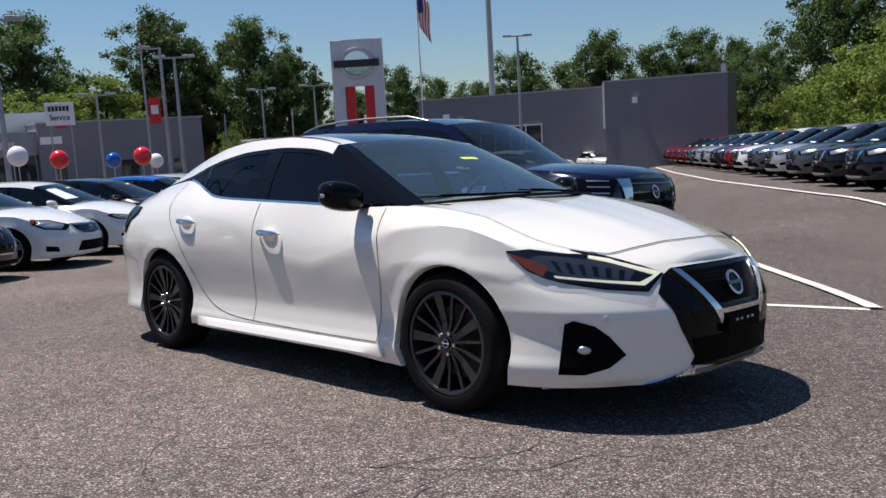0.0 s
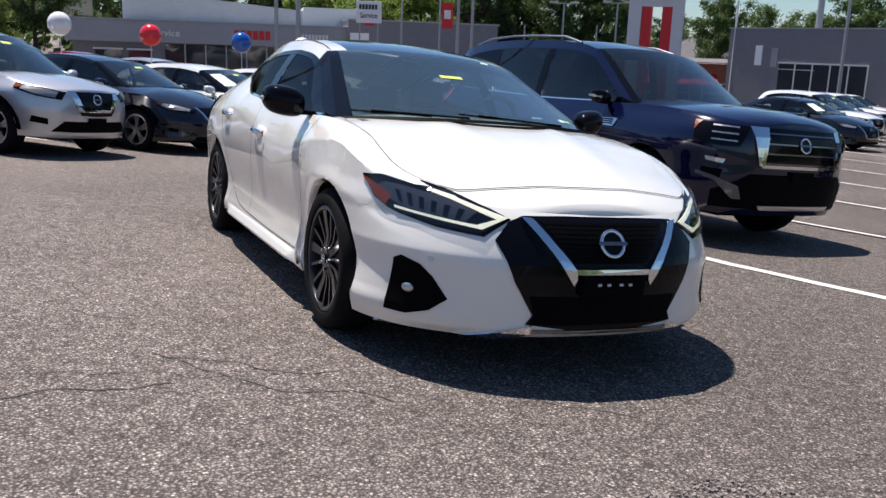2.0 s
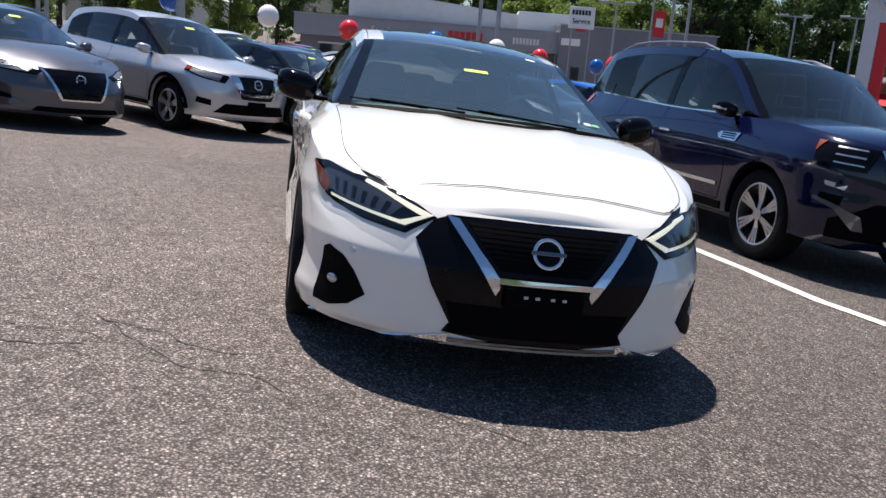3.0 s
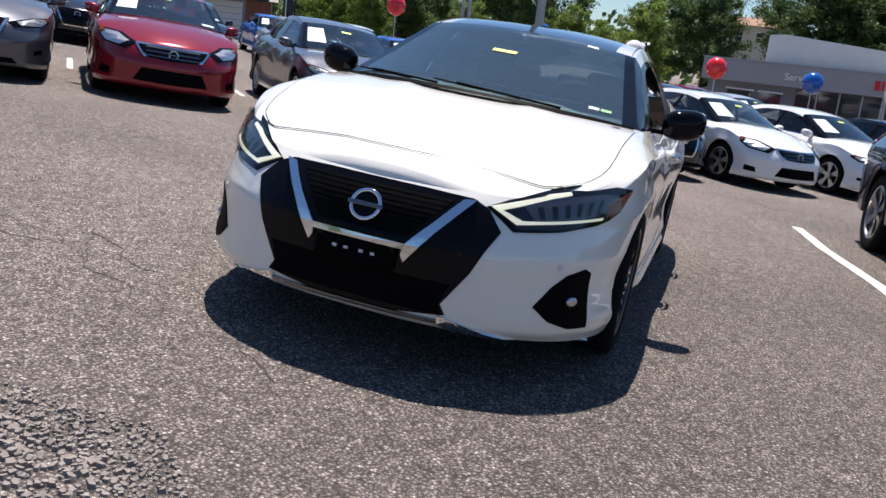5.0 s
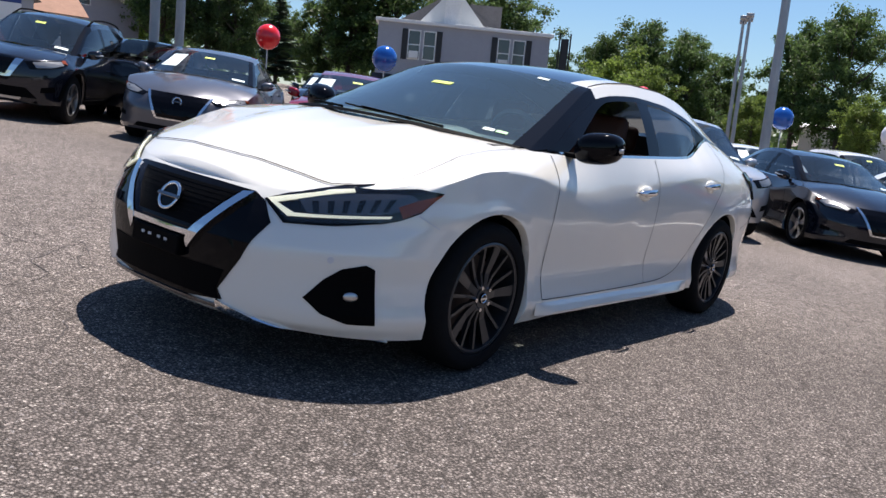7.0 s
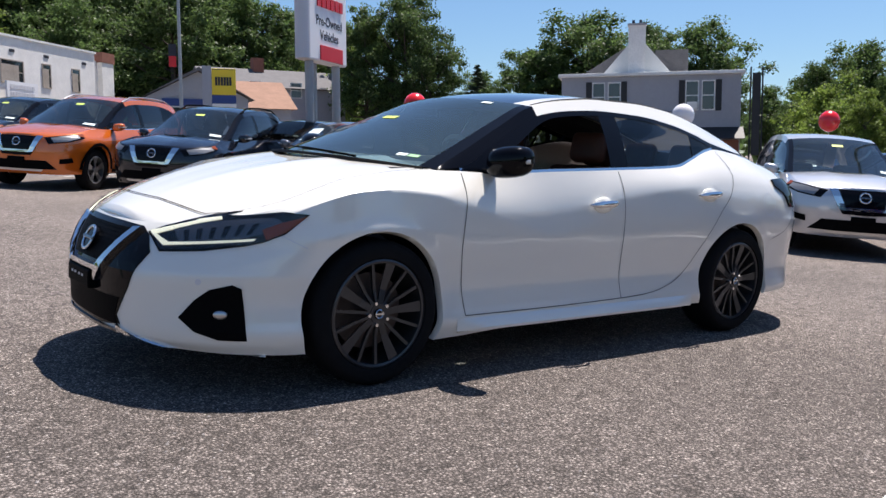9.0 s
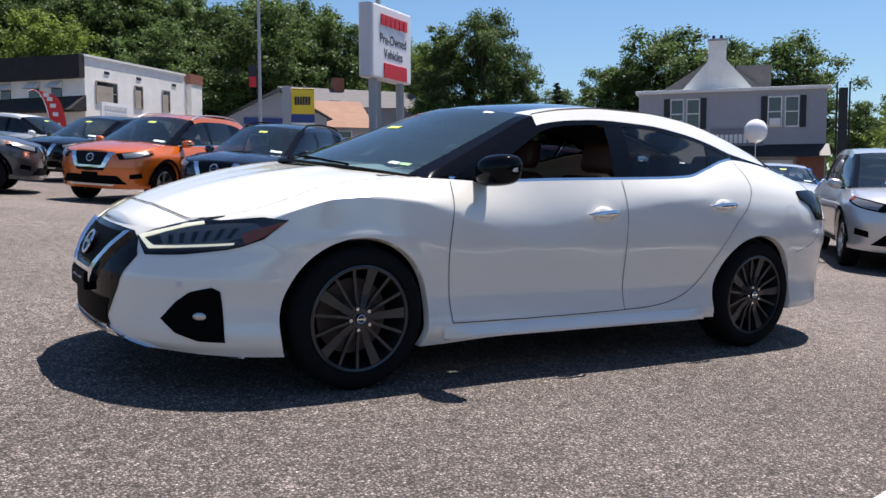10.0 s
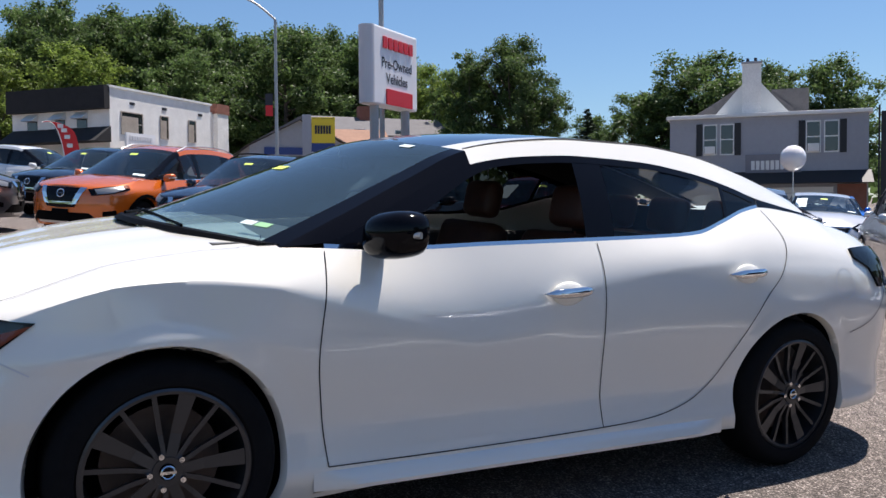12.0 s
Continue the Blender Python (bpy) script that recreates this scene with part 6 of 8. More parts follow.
more_car("suv", "black", 0.1, -18.0, HEAD, "rows behind the angled row")
# stalls past the navy SUV
for y, kind, color in ((20.3, "sedan", "navy"), (23.1, "suv", "white"), (26.0, "sedan", "white"), (28.7, "old", "red"), (31.4, "suv", "white"), (34.1, "sedan", "silver"), (36.8, "old", "red"), (39.5, "suv", "white")):
    more_car(kind, color, -2.8 - 0.765 * (y - 6.9), y, 8.0, "stalls past the navy SUV")
# far row along the other side of the lane
tones = ["navy", "black", "navy", "black", "dark grey", "silver", "dark grey", "white", "red", "navy", "silver", "silver", "dark grey", "red", "red", "red", "red", "silver", "red"]
for i, color in enumerate(tones):
    k = 9.6 + 2.75 * i
    p = Vector((0.82, 0.57)) * max(5.3, 6.85 - 0.034 * (k - 14.8)) + LINE * k
    more_car("suv", color, p.x, p.y, HEAD + 180, "far row of cars")
more_car("sedan", "white", -30.0, 47.0, -25, "far row of cars")


# ---- painted lines and cracks ----
def line_thing(pts, width, label, rag=0.05, lift=0.006):
    return tagged(strip("parking_line", pts, width, M["line"], lift, rag), label, "road marking", kind="structure")


line_thing([(-5.19, 2.18), (-3.84, 2.34), (-2.31, 2.62), (-0.87, 2.78), (0.1, 2.80), (0.9, 2.96), (1.86, 3.32)], 0.12, "worn white parking line on asphalt")
line_thing([(1.88, 3.36), (0.98, 4.55), (0.27, 5.42), (-2.20, 8.42), (-4.47, 11.2), (-6.55, 13.95), (-8.65, 16.7), (-14.5, 24.3), (-24, 36.7)], 0.12, "worn white lane edge line on asphalt", lift=0.02)
for n in range(1, 13):
    y = 3.75 + 2.64 * n
    x = -0.27 - 0.767 * (y - 5.7)
    line_thing([(x, y), (x - 2.3, y - 0.52), (x - 4.8, y - 1.05)], 0.10, "worn white parking line on asphalt", lift=0.016)
line_thing([tuple(Vector((0.82, 0.57)) * q + LINE * k) for q, k in ((7.1, 5.0), (6.62, 11.0), (6.16, 14.3), (5.84, 18.9), (5.36, 26.3), (5.0, 39.0), (4.9, 52.0))], 0.11, "worn white line before the far row", lift=0.025)
for k in range(-6, 7):
    p = FIRST + LINE * (2.62 * k + 1.35)
    line_thing([tuple(p - fwd * 2.6), tuple(p - fwd * 4.6)], 0.09, "faded white line between angled stalls")


def crack(x, y, heading, length, seed, width=0.014):
    rnd = random.Random(seed)
    pts, h = [(x, y)], radians(heading)
    while length > 0:
        d = rnd.uniform(0.02, 0.07)
        h += rnd.uniform(-0.8, 0.8)
        h += (radians(heading) - h) * 0.35
        pts.append((pts[-1][0] + d * math.cos(h), pts[-1][1] + d * math.sin(h)))
        length -= d
    tagged(strip("asphalt_crack", pts, width, M["crack"], 0.003, 0.55, 0.06), "dark jagged crack in the asphalt", "crack", kind="structure")


for i, (x, y, h, n, w) in enumerate(((2.19, -2.40, 105, 0.75, 0.011), (1.72, -1.68, 55, 0.75, 0.009), (1.68, -1.70, 63, 1.15, 0.008), (2.12, -0.82, 41, 1.0, 0.007), (1.87, -2.11, 100, 0.45, 0.006), (0.95, -1.99, 60, 0.35, 0.008),
                                     (-0.12, -3.53, 189, 1.3, 0.010), (-1.20, -3.70, 150, 1.3, 0.010), (-2.74, -1.89, 155, 1.2, 0.011), (-3.20, -1.14, 75, 0.8, 0.010), (-3.65, -1.52, 200, 2.4, 0.010), (2.03, -1.77, 80, 0.7, 0.005), (1.10, -2.30, 170, 1.6, 0.006),
                                     (-4.6, 1.3, 165, 3.0, 0.010), (-5.6, -0.4, 200, 3.0, 0.010), (-2.3, -4.2, 150, 2.2, 0.009), (0.5, 8.2, 95, 3.0, 0.02), (-4.0, 7.0, 120, 3.0, 0.010))):
    crack(x, y, h, n, 40 + i, w * 0.75)


def ravelled_patch(cx, cy, rx, ry, count, seed):
    """Broken-up asphalt: loose angular chips lying close together."""
    rnd, vs, fs = random.Random(seed), [], []
    for _ in range(count):
        a, q = rnd.uniform(0, 2 * math.pi), rnd.random() ** 0.55
        edge = 0.8 + 0.45 * noise.noise(Vector((math.cos(a) * 1.5, math.sin(a) * 1.5, seed)))
        x, y = cx + rx * q * edge * math.cos(a), cy + ry * q * edge * math.sin(a)
        r, z, turn = rnd.uniform(0.005, 0.016) * (1.15 - 0.5 * q), ground_z(x, y), rnd.uniform(0, 6)
        n, o, h = rnd.choice((4, 5, 6)), len(vs), rnd.uniform(0.5, 1.0)
        tilt = (rnd.uniform(-0.3, 0.3), rnd.uniform(-0.3, 0.3))
        ring = [(r * rnd.uniform(0.7, 1.25) * math.cos(turn + 6.283 * k / n), r * rnd.uniform(0.7, 1.25) * math.sin(turn + 6.283 * k / n)) for k in range(n)]
        vs += [(x + u, y + v, z) for u, v in ring]
        vs += [(x + u * 0.78, y + v * 0.78, z + r * h + max(-r * h * 0.5, u * tilt[0] + v * tilt[1])) for u, v in ring]
        fs += [(o + k, o + (k + 1) % n, o + n + (k + 1) % n, o + n + k) for k in range(n)]
        fs.append(tuple(o + n + k for k in range(n)))
    m = material("broken_asphalt_chips", (0.21, 0.182, 0.166), 0.9, vary=0.5, scale=60)
    tagged(mesh_ob("broken_asphalt", vs, fs, m, smooth=False), "loose angular chips where the asphalt has broken up", "gravel", kind="stuff")


ravelled_patch(3.64, -0.34, 0.42, 0.62, 1500, 91)
crack(3.22, -1.02, 50, 0.5, 93, 0.009)
crack(3.45, -0.60, 20, 0.3, 94, 0.007)


def pebbles():
    """Loose stone chips scattered on the worn surface, joined into one sheet."""
    rnd, vs, fs = random.Random(5), [], []
    for _ in range(9000):
        x, y = rnd.uniform(-3.5, 5.0), rnd.uniform(-4.6, 4.6)
        near = min(abs(math.hypot(x - 4.9, y - 0.5) - 1.4), abs(math.hypot(x - 1.6, y + 3.6)))
        if rnd.random() > math.exp(-near * 0.5) + 0.1:
            continue
        r, z, a = rnd.uniform(0.003, 0.0085), ground_z(x, y), rnd.uniform(0, 6)
        o = len(vs)
        for k in range(4):
            q = r * rnd.uniform(0.6, 1.2)
            vs.append((x + q * math.cos(a + k * 1.57), y + q * math.sin(a + k * 1.57), z))
        vs.append((x, y, z + r * rnd.uniform(0.4, 0.9)))
        fs += [(o + k, o + (k + 1) % 4, o + 4) for k in range(4)]
    tagged(mesh_ob("loose_gravel", vs, fs, material("stone_chips", (0.30, 0.27, 0.255), 0.9, vary=0.4, scale=30), smooth=False), "loose pale stone chips on the asphalt", "gravel", kind="stuff")


pebbles()


# ---- buildings and signs ----
def spot(az, dist, eye):
    a = radians(az)
    return eye[0] + dist * math.cos(a), eye[1] + dist * math.sin(a)


def bx(name, parent, mat, x0, y0, z0, x1, y1, z1, bevel=0.0, label=""):
    return part(name, box_bm(x0, y0, z0, x1, y1, z1, bevel), mat, parent, label)


def window_in(parent, x, z, w, h, y=0.0, frame_mat=None, shutters=False, ac=False, bars=1):
    """A sash window on a front that faces -y: frame, panes, bars, sill."""
    win = empty("window")
    win.parent = parent
    fm = frame_mat or M["trim_white"]
    t = 0.07
    bx("pane", win, M["window"], x - w / 2, y - 0.01, z, x + w / 2, y + 0.02, z + h)
    for a in ((x - w / 2 - t, z - t, x - w / 2, z + h + t), (x + w / 2, z - t, x + w / 2 + t, z + h + t), (x - w / 2, z - t, x + w / 2, z), (x - w / 2, z + h, x + w / 2, z + h + t)):
        bx("window_frame", win, fm, a[0], y - 0.05, a[1], a[2], y + 0.02, a[3])
    bx("sash_bar", win, fm, x - w / 2, y - 0.03, z + h / 2 - 0.03, x + w / 2, y, z + h / 2 + 0.03)
    if shutters:
        for s in shutters:
            bx("shutter", win, M["shutter"], x + s * (w / 2 + 0.34) - 0.22, y - 0.06, z - 0.1, x + s * (w / 2 + 0.34) + 0.22, y - 0.015, z + h + 0.1)
    if ac:
        bx("air_conditioner", win, M["trim_white"], x - w / 2 + 0.05, y - 0.35, z, x + w / 2 - 0.05, y, z + 0.42, 0.02)
    return win


def word_bars(parent, x, z, width, height, n, mat, y=-0.02, name="lettering_bar"):
    """A row of upright blocks where a name stands that is not spelled out."""
    step = width / n
    for i in range(n):
        bx(name, parent, mat, x + i * step, y - 0.03, z, x + i * step + step * 0.74, y, z + height)


def showroom():
    b = tagged(empty("showroom", pose(-48.63, -0.34, -1.58, 0, 0, 77.0)), "low grey showroom with glass front and red lettering", "building")
    bx("wall", b, M["grey_wall"], 0, 0.6, 0, 24.0, 12, 3.6, label="grey rendered wall")
    bx("fascia", b, M["grey_wall2"], -0.3, 0, 2.75, 24.2, 0.6, 3.95, 0.03, "light grey fascia band")
    bx("roof_edge", b, M["metal"], -0.35, -0.05, 3.95, 15.4, 12, 4.02)
    bx("service_block", b, M["grey_wall"], 15.4, -0.35, 0, 24.4, 12, 4.42, label="taller grey service block")
    bx("block_edge", b, M["metal"], 15.35, -0.42, 4.42, 24.5, 12, 4.50)
    part("pale_roof", prism_bm([(2.2, 3.9), (2.2, 5.7), (3.2, 5.8), (17.5, 4.6), (17.5, 3.9)], 4.5, 12, "y"), M["roof_pale"], b, "pale sloping roof")
    bx("roof_box", b, M["trim_white"], 13.0, 4.0, 4.02, 17.5, 9, 5.2)
    for x0, x1 in ((1.2, 2.6), (3.0, 4.2)):
        bx("door_panel", b, M["window"], x0, 0.52, 0, x1, 0.6, 2.3)
        bx("door_frame", b, M["trim_white"], x0 - 0.1, 0.5, 2.3, x1 + 0.1, 0.6, 2.4)
    n = 9
    for i in range(n):
        x = 5.0 + i * 1.15
        p = bx("shop_window", b, M["window"], x, 0.5, 0.3, x + 1.07, 0.57, 2.7)
        bx("mullion", p, M["metal"], x + 1.07, 0.44, 0.0, x + 1.15, 0.58, 2.75)
    bx("window_base", b, M["brick"], 5.0, 0.46, 0, 15.4, 0.6, 0.35)
    word_bars(b, 8.9, 3.1, 2.1, 0.5, 6, M["sign_red"])
    word_bars(b, 12.7, 3.15, 1.6, 0.36, 8, M["trim_white"])
    text_ob("sign_lettering", "Service", 0.55, pose(5.1, -0.03, 3.3, 90, 0, 0), M["trim_white"], b)
    for x in (16.2, 22.6):
        bx("service_window", b, M["window"], x, -0.38, 1.3, x + 0.5, -0.34, 2.1)
    bx("service_door", b, M["window"], 19.6, -0.38, 0, 20.6, -0.34, 2.2)
    bx("wall_sign", b, M["sign_white"], 15.5, -0.40, 3.3, 16.6, -0.34, 3.7)
    return b


def two_storey_white():
    b = tagged(empty("white_brick_building", pose(-8.96, -60.6, 3.7, 0, 0, 218.1)), "two-storey white painted brick building with black mansard", "building")
    bx("wall", b, M["white_wall"], 0, 0, 0, 11.4, 9, 6.4, label="white painted brick side wall")
    bx("coping", b, M["trim_white"], -0.1, -0.1, 6.4, 11.5, 9.1, 6.55)
    bx("mansard", b, M["black_shingle"], -0.55, -0.05, 4.9, -0.02, 9, 6.5, label="black mansard strip")
    part("porch_roof", prism_bm([(-1.6, 2.6), (0, 3.7), (0, 2.6)], -0.1, 9, "y"), M["black_shingle"], b)
    for x, w, h in ((2.2, 2.1, 1.5), (5.7, 0.8, 1.6), (9.0, 0.8, 1.6)):
        win = window_in(b, x, 3.3, w, h, -0.02, M["tan_board"])
        bx("window_board", win, M["tan_board"], x - w / 2, -0.045, 3.3, x + w * 0.3, -0.032, 3.3 + h * 0.82)
    for y in (2.0, 4.0, 6.6):
        bx("side_window", b, M["window"], -0.06, y, 3.4, 0.0, y + 0.9, 4.7)
        part("awning", prism_bm([(-0.7, 4.3), (0, 4.8), (0, 4.3)], y - 0.1, y + 1.0, "y"), M["trim_white"], b)
    bx("shop_sign", b, M["sign_white"], 0.6, -0.9, 1.6, 3.6, -0.75, 3.3)
    for i in range(3):
        word_bars(b, 0.9, 2.8 - i * 0.5, 2.4, 0.28, 9, M["sign_grey"], -0.9)
    for z in (5.4,):
        for x in (2.0, 5.5, 9.8):
            bx("wall_vent", b, M["ink"], x, -0.04, z, x + 0.5, 0, z + 0.2)
    bx("lower_wing", b, M["white_wall"], 11.4, 0.6, 0, 13.6, 8, 6.0)
    bx("chimney", b, M["brick"], 12.5, 0.1, 5.9, 14.2, 1.5, 6.7)
    bx("chimney", b, M["white_wall"], 12.6, 0.15, 0, 14.1, 1.2, 5.9)
    return b


def salon_house():
    b = tagged(empty("grey_house", pose(-31.3, -29.7, 0.45, 0, 0, 129.3) @ Matrix.Diagonal((0.686, 0.8, 0.905, 1))), "two-storey grey-sided house with gable chimney and shop front", "building")
    L = 13.6
    bx("wall", b, M["siding"], 0, 0, 0, L, 3.2, 6.0, label="grey lap siding")
    for i in range(14):
        bx("siding_board", b, M["siding"], 0.0, -0.02, 3.5 + i * 0.18, L, 0.0, 3.5 + i * 0.18 + 0.165)
    bx("cornice", b, M["trim_white"], -0.25, -0.3, 6.0, L + 0.25, 3.4, 6.2, 0.03)
    part("gable_roof", prism_bm([(1.15, 6.2), (5.1, 8.05), (6.4, 8.05), (9.4, 6.2)], 2.2, 3.4, "y"), M["roofing"], b)
    part("gable", prism_bm([(3.1, 6.2), (5.8, 8.55), (8.5, 6.2)], 1.0, 2.2, "y"), M["trim_white"], b, "pale gable wall")
    bx("dormer", b, M["roofing"], 7.2, 2.4, 6.2, 9.8, 3.4, 7.75)
    ch = bx("chimney", b, M["white_wall"], 5.12, 0.7, 6.2, 6.45, 1.4, 9.05, label="pale rendered chimney")
    bx("chimney_cap", ch, M["grey_wall2"], 5.05, 0.62, 9.05, 6.52, 1.48, 9.17)
    for x in (5.3, 5.85):
        part("chimney_pot", cyl_bm((x + 0.2, 1.05, 9.17), (x + 0.2, 1.05, 9.4), 0.13, 0.11, 10), M["ink"], ch)
    for x, sh, ac in ((2.9, (-1,), True), (4.1, (1,), False), (10.0, (-1,), True), (11.2, (1,), False)):
        window_in(b, x, 4.0, 0.85, 1.6, -0.02, shutters=sh, ac=ac)
    bx("shop_sign", b, M["grey_wall"], 5.4, -0.15, 2.75, 9.2, 0, 3.9)
    word_bars(b, 5.8, 3.05, 3.0, 0.5, 9, M["trim_white"], -0.15)
    part("awning_roof", prism_bm([(-1.4, 2.25), (-0.02, 2.95), (-0.02, 2.25)], -0.2, L + 0.2, "x"), M["shutter"], b, "black shingled canopy")
    g = bx("garage_door", b, M["siding"], 7.2, -0.06, 0, 11.4, 0, 2.1)
    for i in range(6):
        bx("door_panel", g, M["trim_white"], 7.25, -0.08, 0.05 + i * 0.34, 11.35, -0.06, 0.36 + i * 0.34)
    bx("brick_pier", b, M["brick"], 11.6, -0.1, 0, 13.5, 0, 2.2)
    bx("brick_pier", b, M["brick"], 0.2, -0.1, 0, 3.0, 0, 2.2)
    bx("door_panel", b, M["window"], 3.4, -0.06, 0, 6.6, 0, 2.1)
    return b


def gable_house(name, x, y, z, turn, w, d, h, ridge, wall, roof, label, windows=(), across=False, k=1.0):
    b = tagged(empty(name, pose(x, y, z + slope(x, y), 0, 0, turn) @ Matrix.Diagonal((k, k, k, 1))), label, "house")
    bx("wall", b, wall, 0, 0, 0, w, d, h)
    if across:
        part("roof", prism_bm([(-0.4, h - 0.1), (w / 2, ridge), (w + 0.4, h - 0.1), (w / 2, ridge - 0.25)], -0.4, d + 0.4, "y"), roof, b)
        part("gable", prism_bm([(0, h), (w / 2, ridge - 0.28), (w, h)], 0.0, 0.12, "y"), wall, b)
    else:
        part("roof", prism_bm([(-0.5, h - 0.1), (d / 2, ridge), (d + 0.5, h - 0.1)], -0.4, w + 0.4, "x"), roof, b)
    for wx, wz, ww, wh in windows:
        window_in(b, wx, wz, ww, wh, -0.02)
    return b


def grey_store():
    b = tagged(empty("grey_store", pose(-46.4, 44.7, -1.0, 0, 0, 12.4) @ Matrix.Diagonal((1, 1, 0.77, 1))), "long grey windowless store with glass entrance", "building")
    L = 16.3
    bx("wall", b, M["grey_wall"], 0, 0, -2.5, L, 10, 5.9, label="plain grey wall")
    bx("coping", b, M["metal"], -0.1, -0.08, 5.9, L, 10, 6.02)
    for i in range(5):
        p = bx("shop_window", b, M["window"], 4.3 + i * 1.3, -0.03, 0.3, 5.5 + i * 1.3, 0.0, 2.8)
        bx("mullion", p, M["trim_white"], 5.5 + i * 1.3, -0.06, 0.3, 5.58 + i * 1.3, 0.0, 2.85)
    bx("lintel", b, M["trim_white"], 4.2, -0.06, 2.85, 10.8, 0, 2.97)
    bx("transom", b, M["trim_white"], 4.2, -0.05, 2.3, 7.0, 0, 2.36)
    bx("wall_panel", b, M["grey_wall2"], 3.6, -0.05, 2.5, 4.1, 0, 4.2)
    bx("wall_sign", b, M["sign_white"], 2.3, -0.06, 2.6, 2.85, 0, 4.4)
    bx("wing_wall", b, M["grey_wall"], L, -1.6, -2.5, L + 8.2, 0.6, 6.25, label="nearer grey wall")
    bx("wing_coping", b, M["metal"], L - 0.06, -1.68, 6.25, L + 8.28, 0.66, 6.37)
    bx("wing_corner", b, M["trim_white"], L - 0.12, -1.66, 2.2, L + 0.02, -0.1, 6.24)
    bx("wall_lamp", b, M["sign_white"], L + 2.0, -1.75, 4.3, L + 2.35, -1.6, 4.8)
    bx("roof_vent", b, M["metal"], L + 7.5, -0.4, 6.37, L + 7.8, 0.0, 7.1)
    return b


def pylon():
    x0, y0 = -33.4, 26.0
    b = tagged(empty("pylon_sign", pose(x0, y0, -1.6, 0, 0, 42.0) @ Matrix.Diagonal((0.97, 0.97, 0.862, 1))), "tall grey dealer pylon with round badge and two red bars", "sign")
    w = 2.85
    bx("post", b, M["sign_grey"], 0, 0, 0, 0.68, 0.5, 9.2, 0.02)
    bx("post", b, M["sign_grey"], w - 0.55, 0, 0, w, 0.5, 9.2, 0.02)
    bx("head_panel", b, M["sign_grey"], 0.68, 0, 6.35, w - 0.55, 0.5, 9.2, 0.0)
    bx("red_bar", b, M["sign_red"], 0.70, 0.05, 0, 1.20, 0.45, 6.34)
    bx("red_bar", b, M["sign_red"], w - 1.08, 0.05, 0, w - 0.57, 0.45, 6.34)
    disc = part("badge_disc", cyl_bm((w / 2, -0.12, 7.75), (w / 2, 0.0, 7.75), 0.95, 0.98, 40), M["chrome"], b, "round silver badge")
    part("badge_ring", ring_bm((w / 2, -0.13, 7.75), 0.85, 0.12, "y"), M["alloy"], disc)
    bx("badge_bar", disc, M["ink"], w / 2 - 1.25, -0.22, 7.52, w / 2 + 1.25, -0.12, 7.95)
    return b


def preowned():
    b = tagged(empty("preowned_sign", pose(-5.48, -11.72, 0.58, 0, 0, 211.5) @ Matrix.Diagonal((0.70, 0.77, 0.80, 1))), "white pre-owned vehicles board on grey posts", "sign")
    w, z0, z1 = 2.40, 3.30, 5.22
    cab = box_bm(-0.02, 0, z0, w, 0.42, z1, 0.05)
    part("cabinet", cab, M["sign_white"], b, "white sign cabinet")
    part("rounded_end", cyl_bm((0.0, 0.21, z0 + 0.02), (0.0, 0.21, z1 - 0.02), 0.21, 0.21, 24), M["sign_grey"], b)
    word_bars(b, 0.45, z1 - 0.52, 1.7, 0.28, 6, M["sign_red"], -0.004)
    text_ob("sign_lettering", "Pre-Owned", 0.355, pose(1.22, -0.006, z1 - 0.88, 90, 0, 0), M["ink"], b, 0.002)
    text_ob("sign_lettering", "Vehicles", 0.355, pose(1.22, -0.006, z1 - 1.25, 90, 0, 0), M["ink"], b, 0.002)
    bx("red_panel", b, M["sign_red"], 0.62, -0.03, z0 + 0.04, 2.05, 0.0, z0 + 0.42)
    for x in (0.35, 2.05):
        part("post", cyl_bm((x, 0.21, -0.6), (x, 0.21, z0), 0.12, seg=16), M["metal"], b)
    part("thin_post", cyl_bm((1.45, 0.6, -0.6), (1.45, 0.6, 6.6), 0.07, seg=12), M["metal"], b)
    return b


def lamp_post(x, y, h, turn=0.0, r=0.07, heads=2, reach=0.7, banner=False, label="grey steel lot lamp post with flat heads"):
    b = tagged(empty("lamp_post", pose(x, y, ground_z(x, min(y, 90)), 0, 0, turn)), label, "lamp post")
    part("pole", cyl_bm((0, 0, 0), (0, 0, h), r * 1.25, r * 0.8, 12), M["metal"], b)
    bx("foot", b, M["grey_wall2"], -0.2, -0.2, 0, 0.2, 0.2, 0.35, 0.03)
    if heads:
        bx("cross_arm", b, M["metal"], -reach, -0.04, h - 0.08, reach if heads > 1 else 0.05, 0.04, h)
        for s in (-1, 1)[: 2 if heads > 1 else 1]:
            bx("lamp_head", b, M["metal"], s * reach - 0.3, -0.16, h - 0.06, s * reach + 0.3, 0.16, h + 0.08, 0.03)
    if banner:
        f = bx("banner", b, M["sign_red"], 0.1, -0.01, h * 0.5, 0.62, 0.01, h * 0.5 + 1.2)
        bx("banner_print", f, M["trim_white"], 0.2, -0.014, h * 0.5 + 0.45, 0.52, -0.01, h * 0.5 + 0.85)
    return b


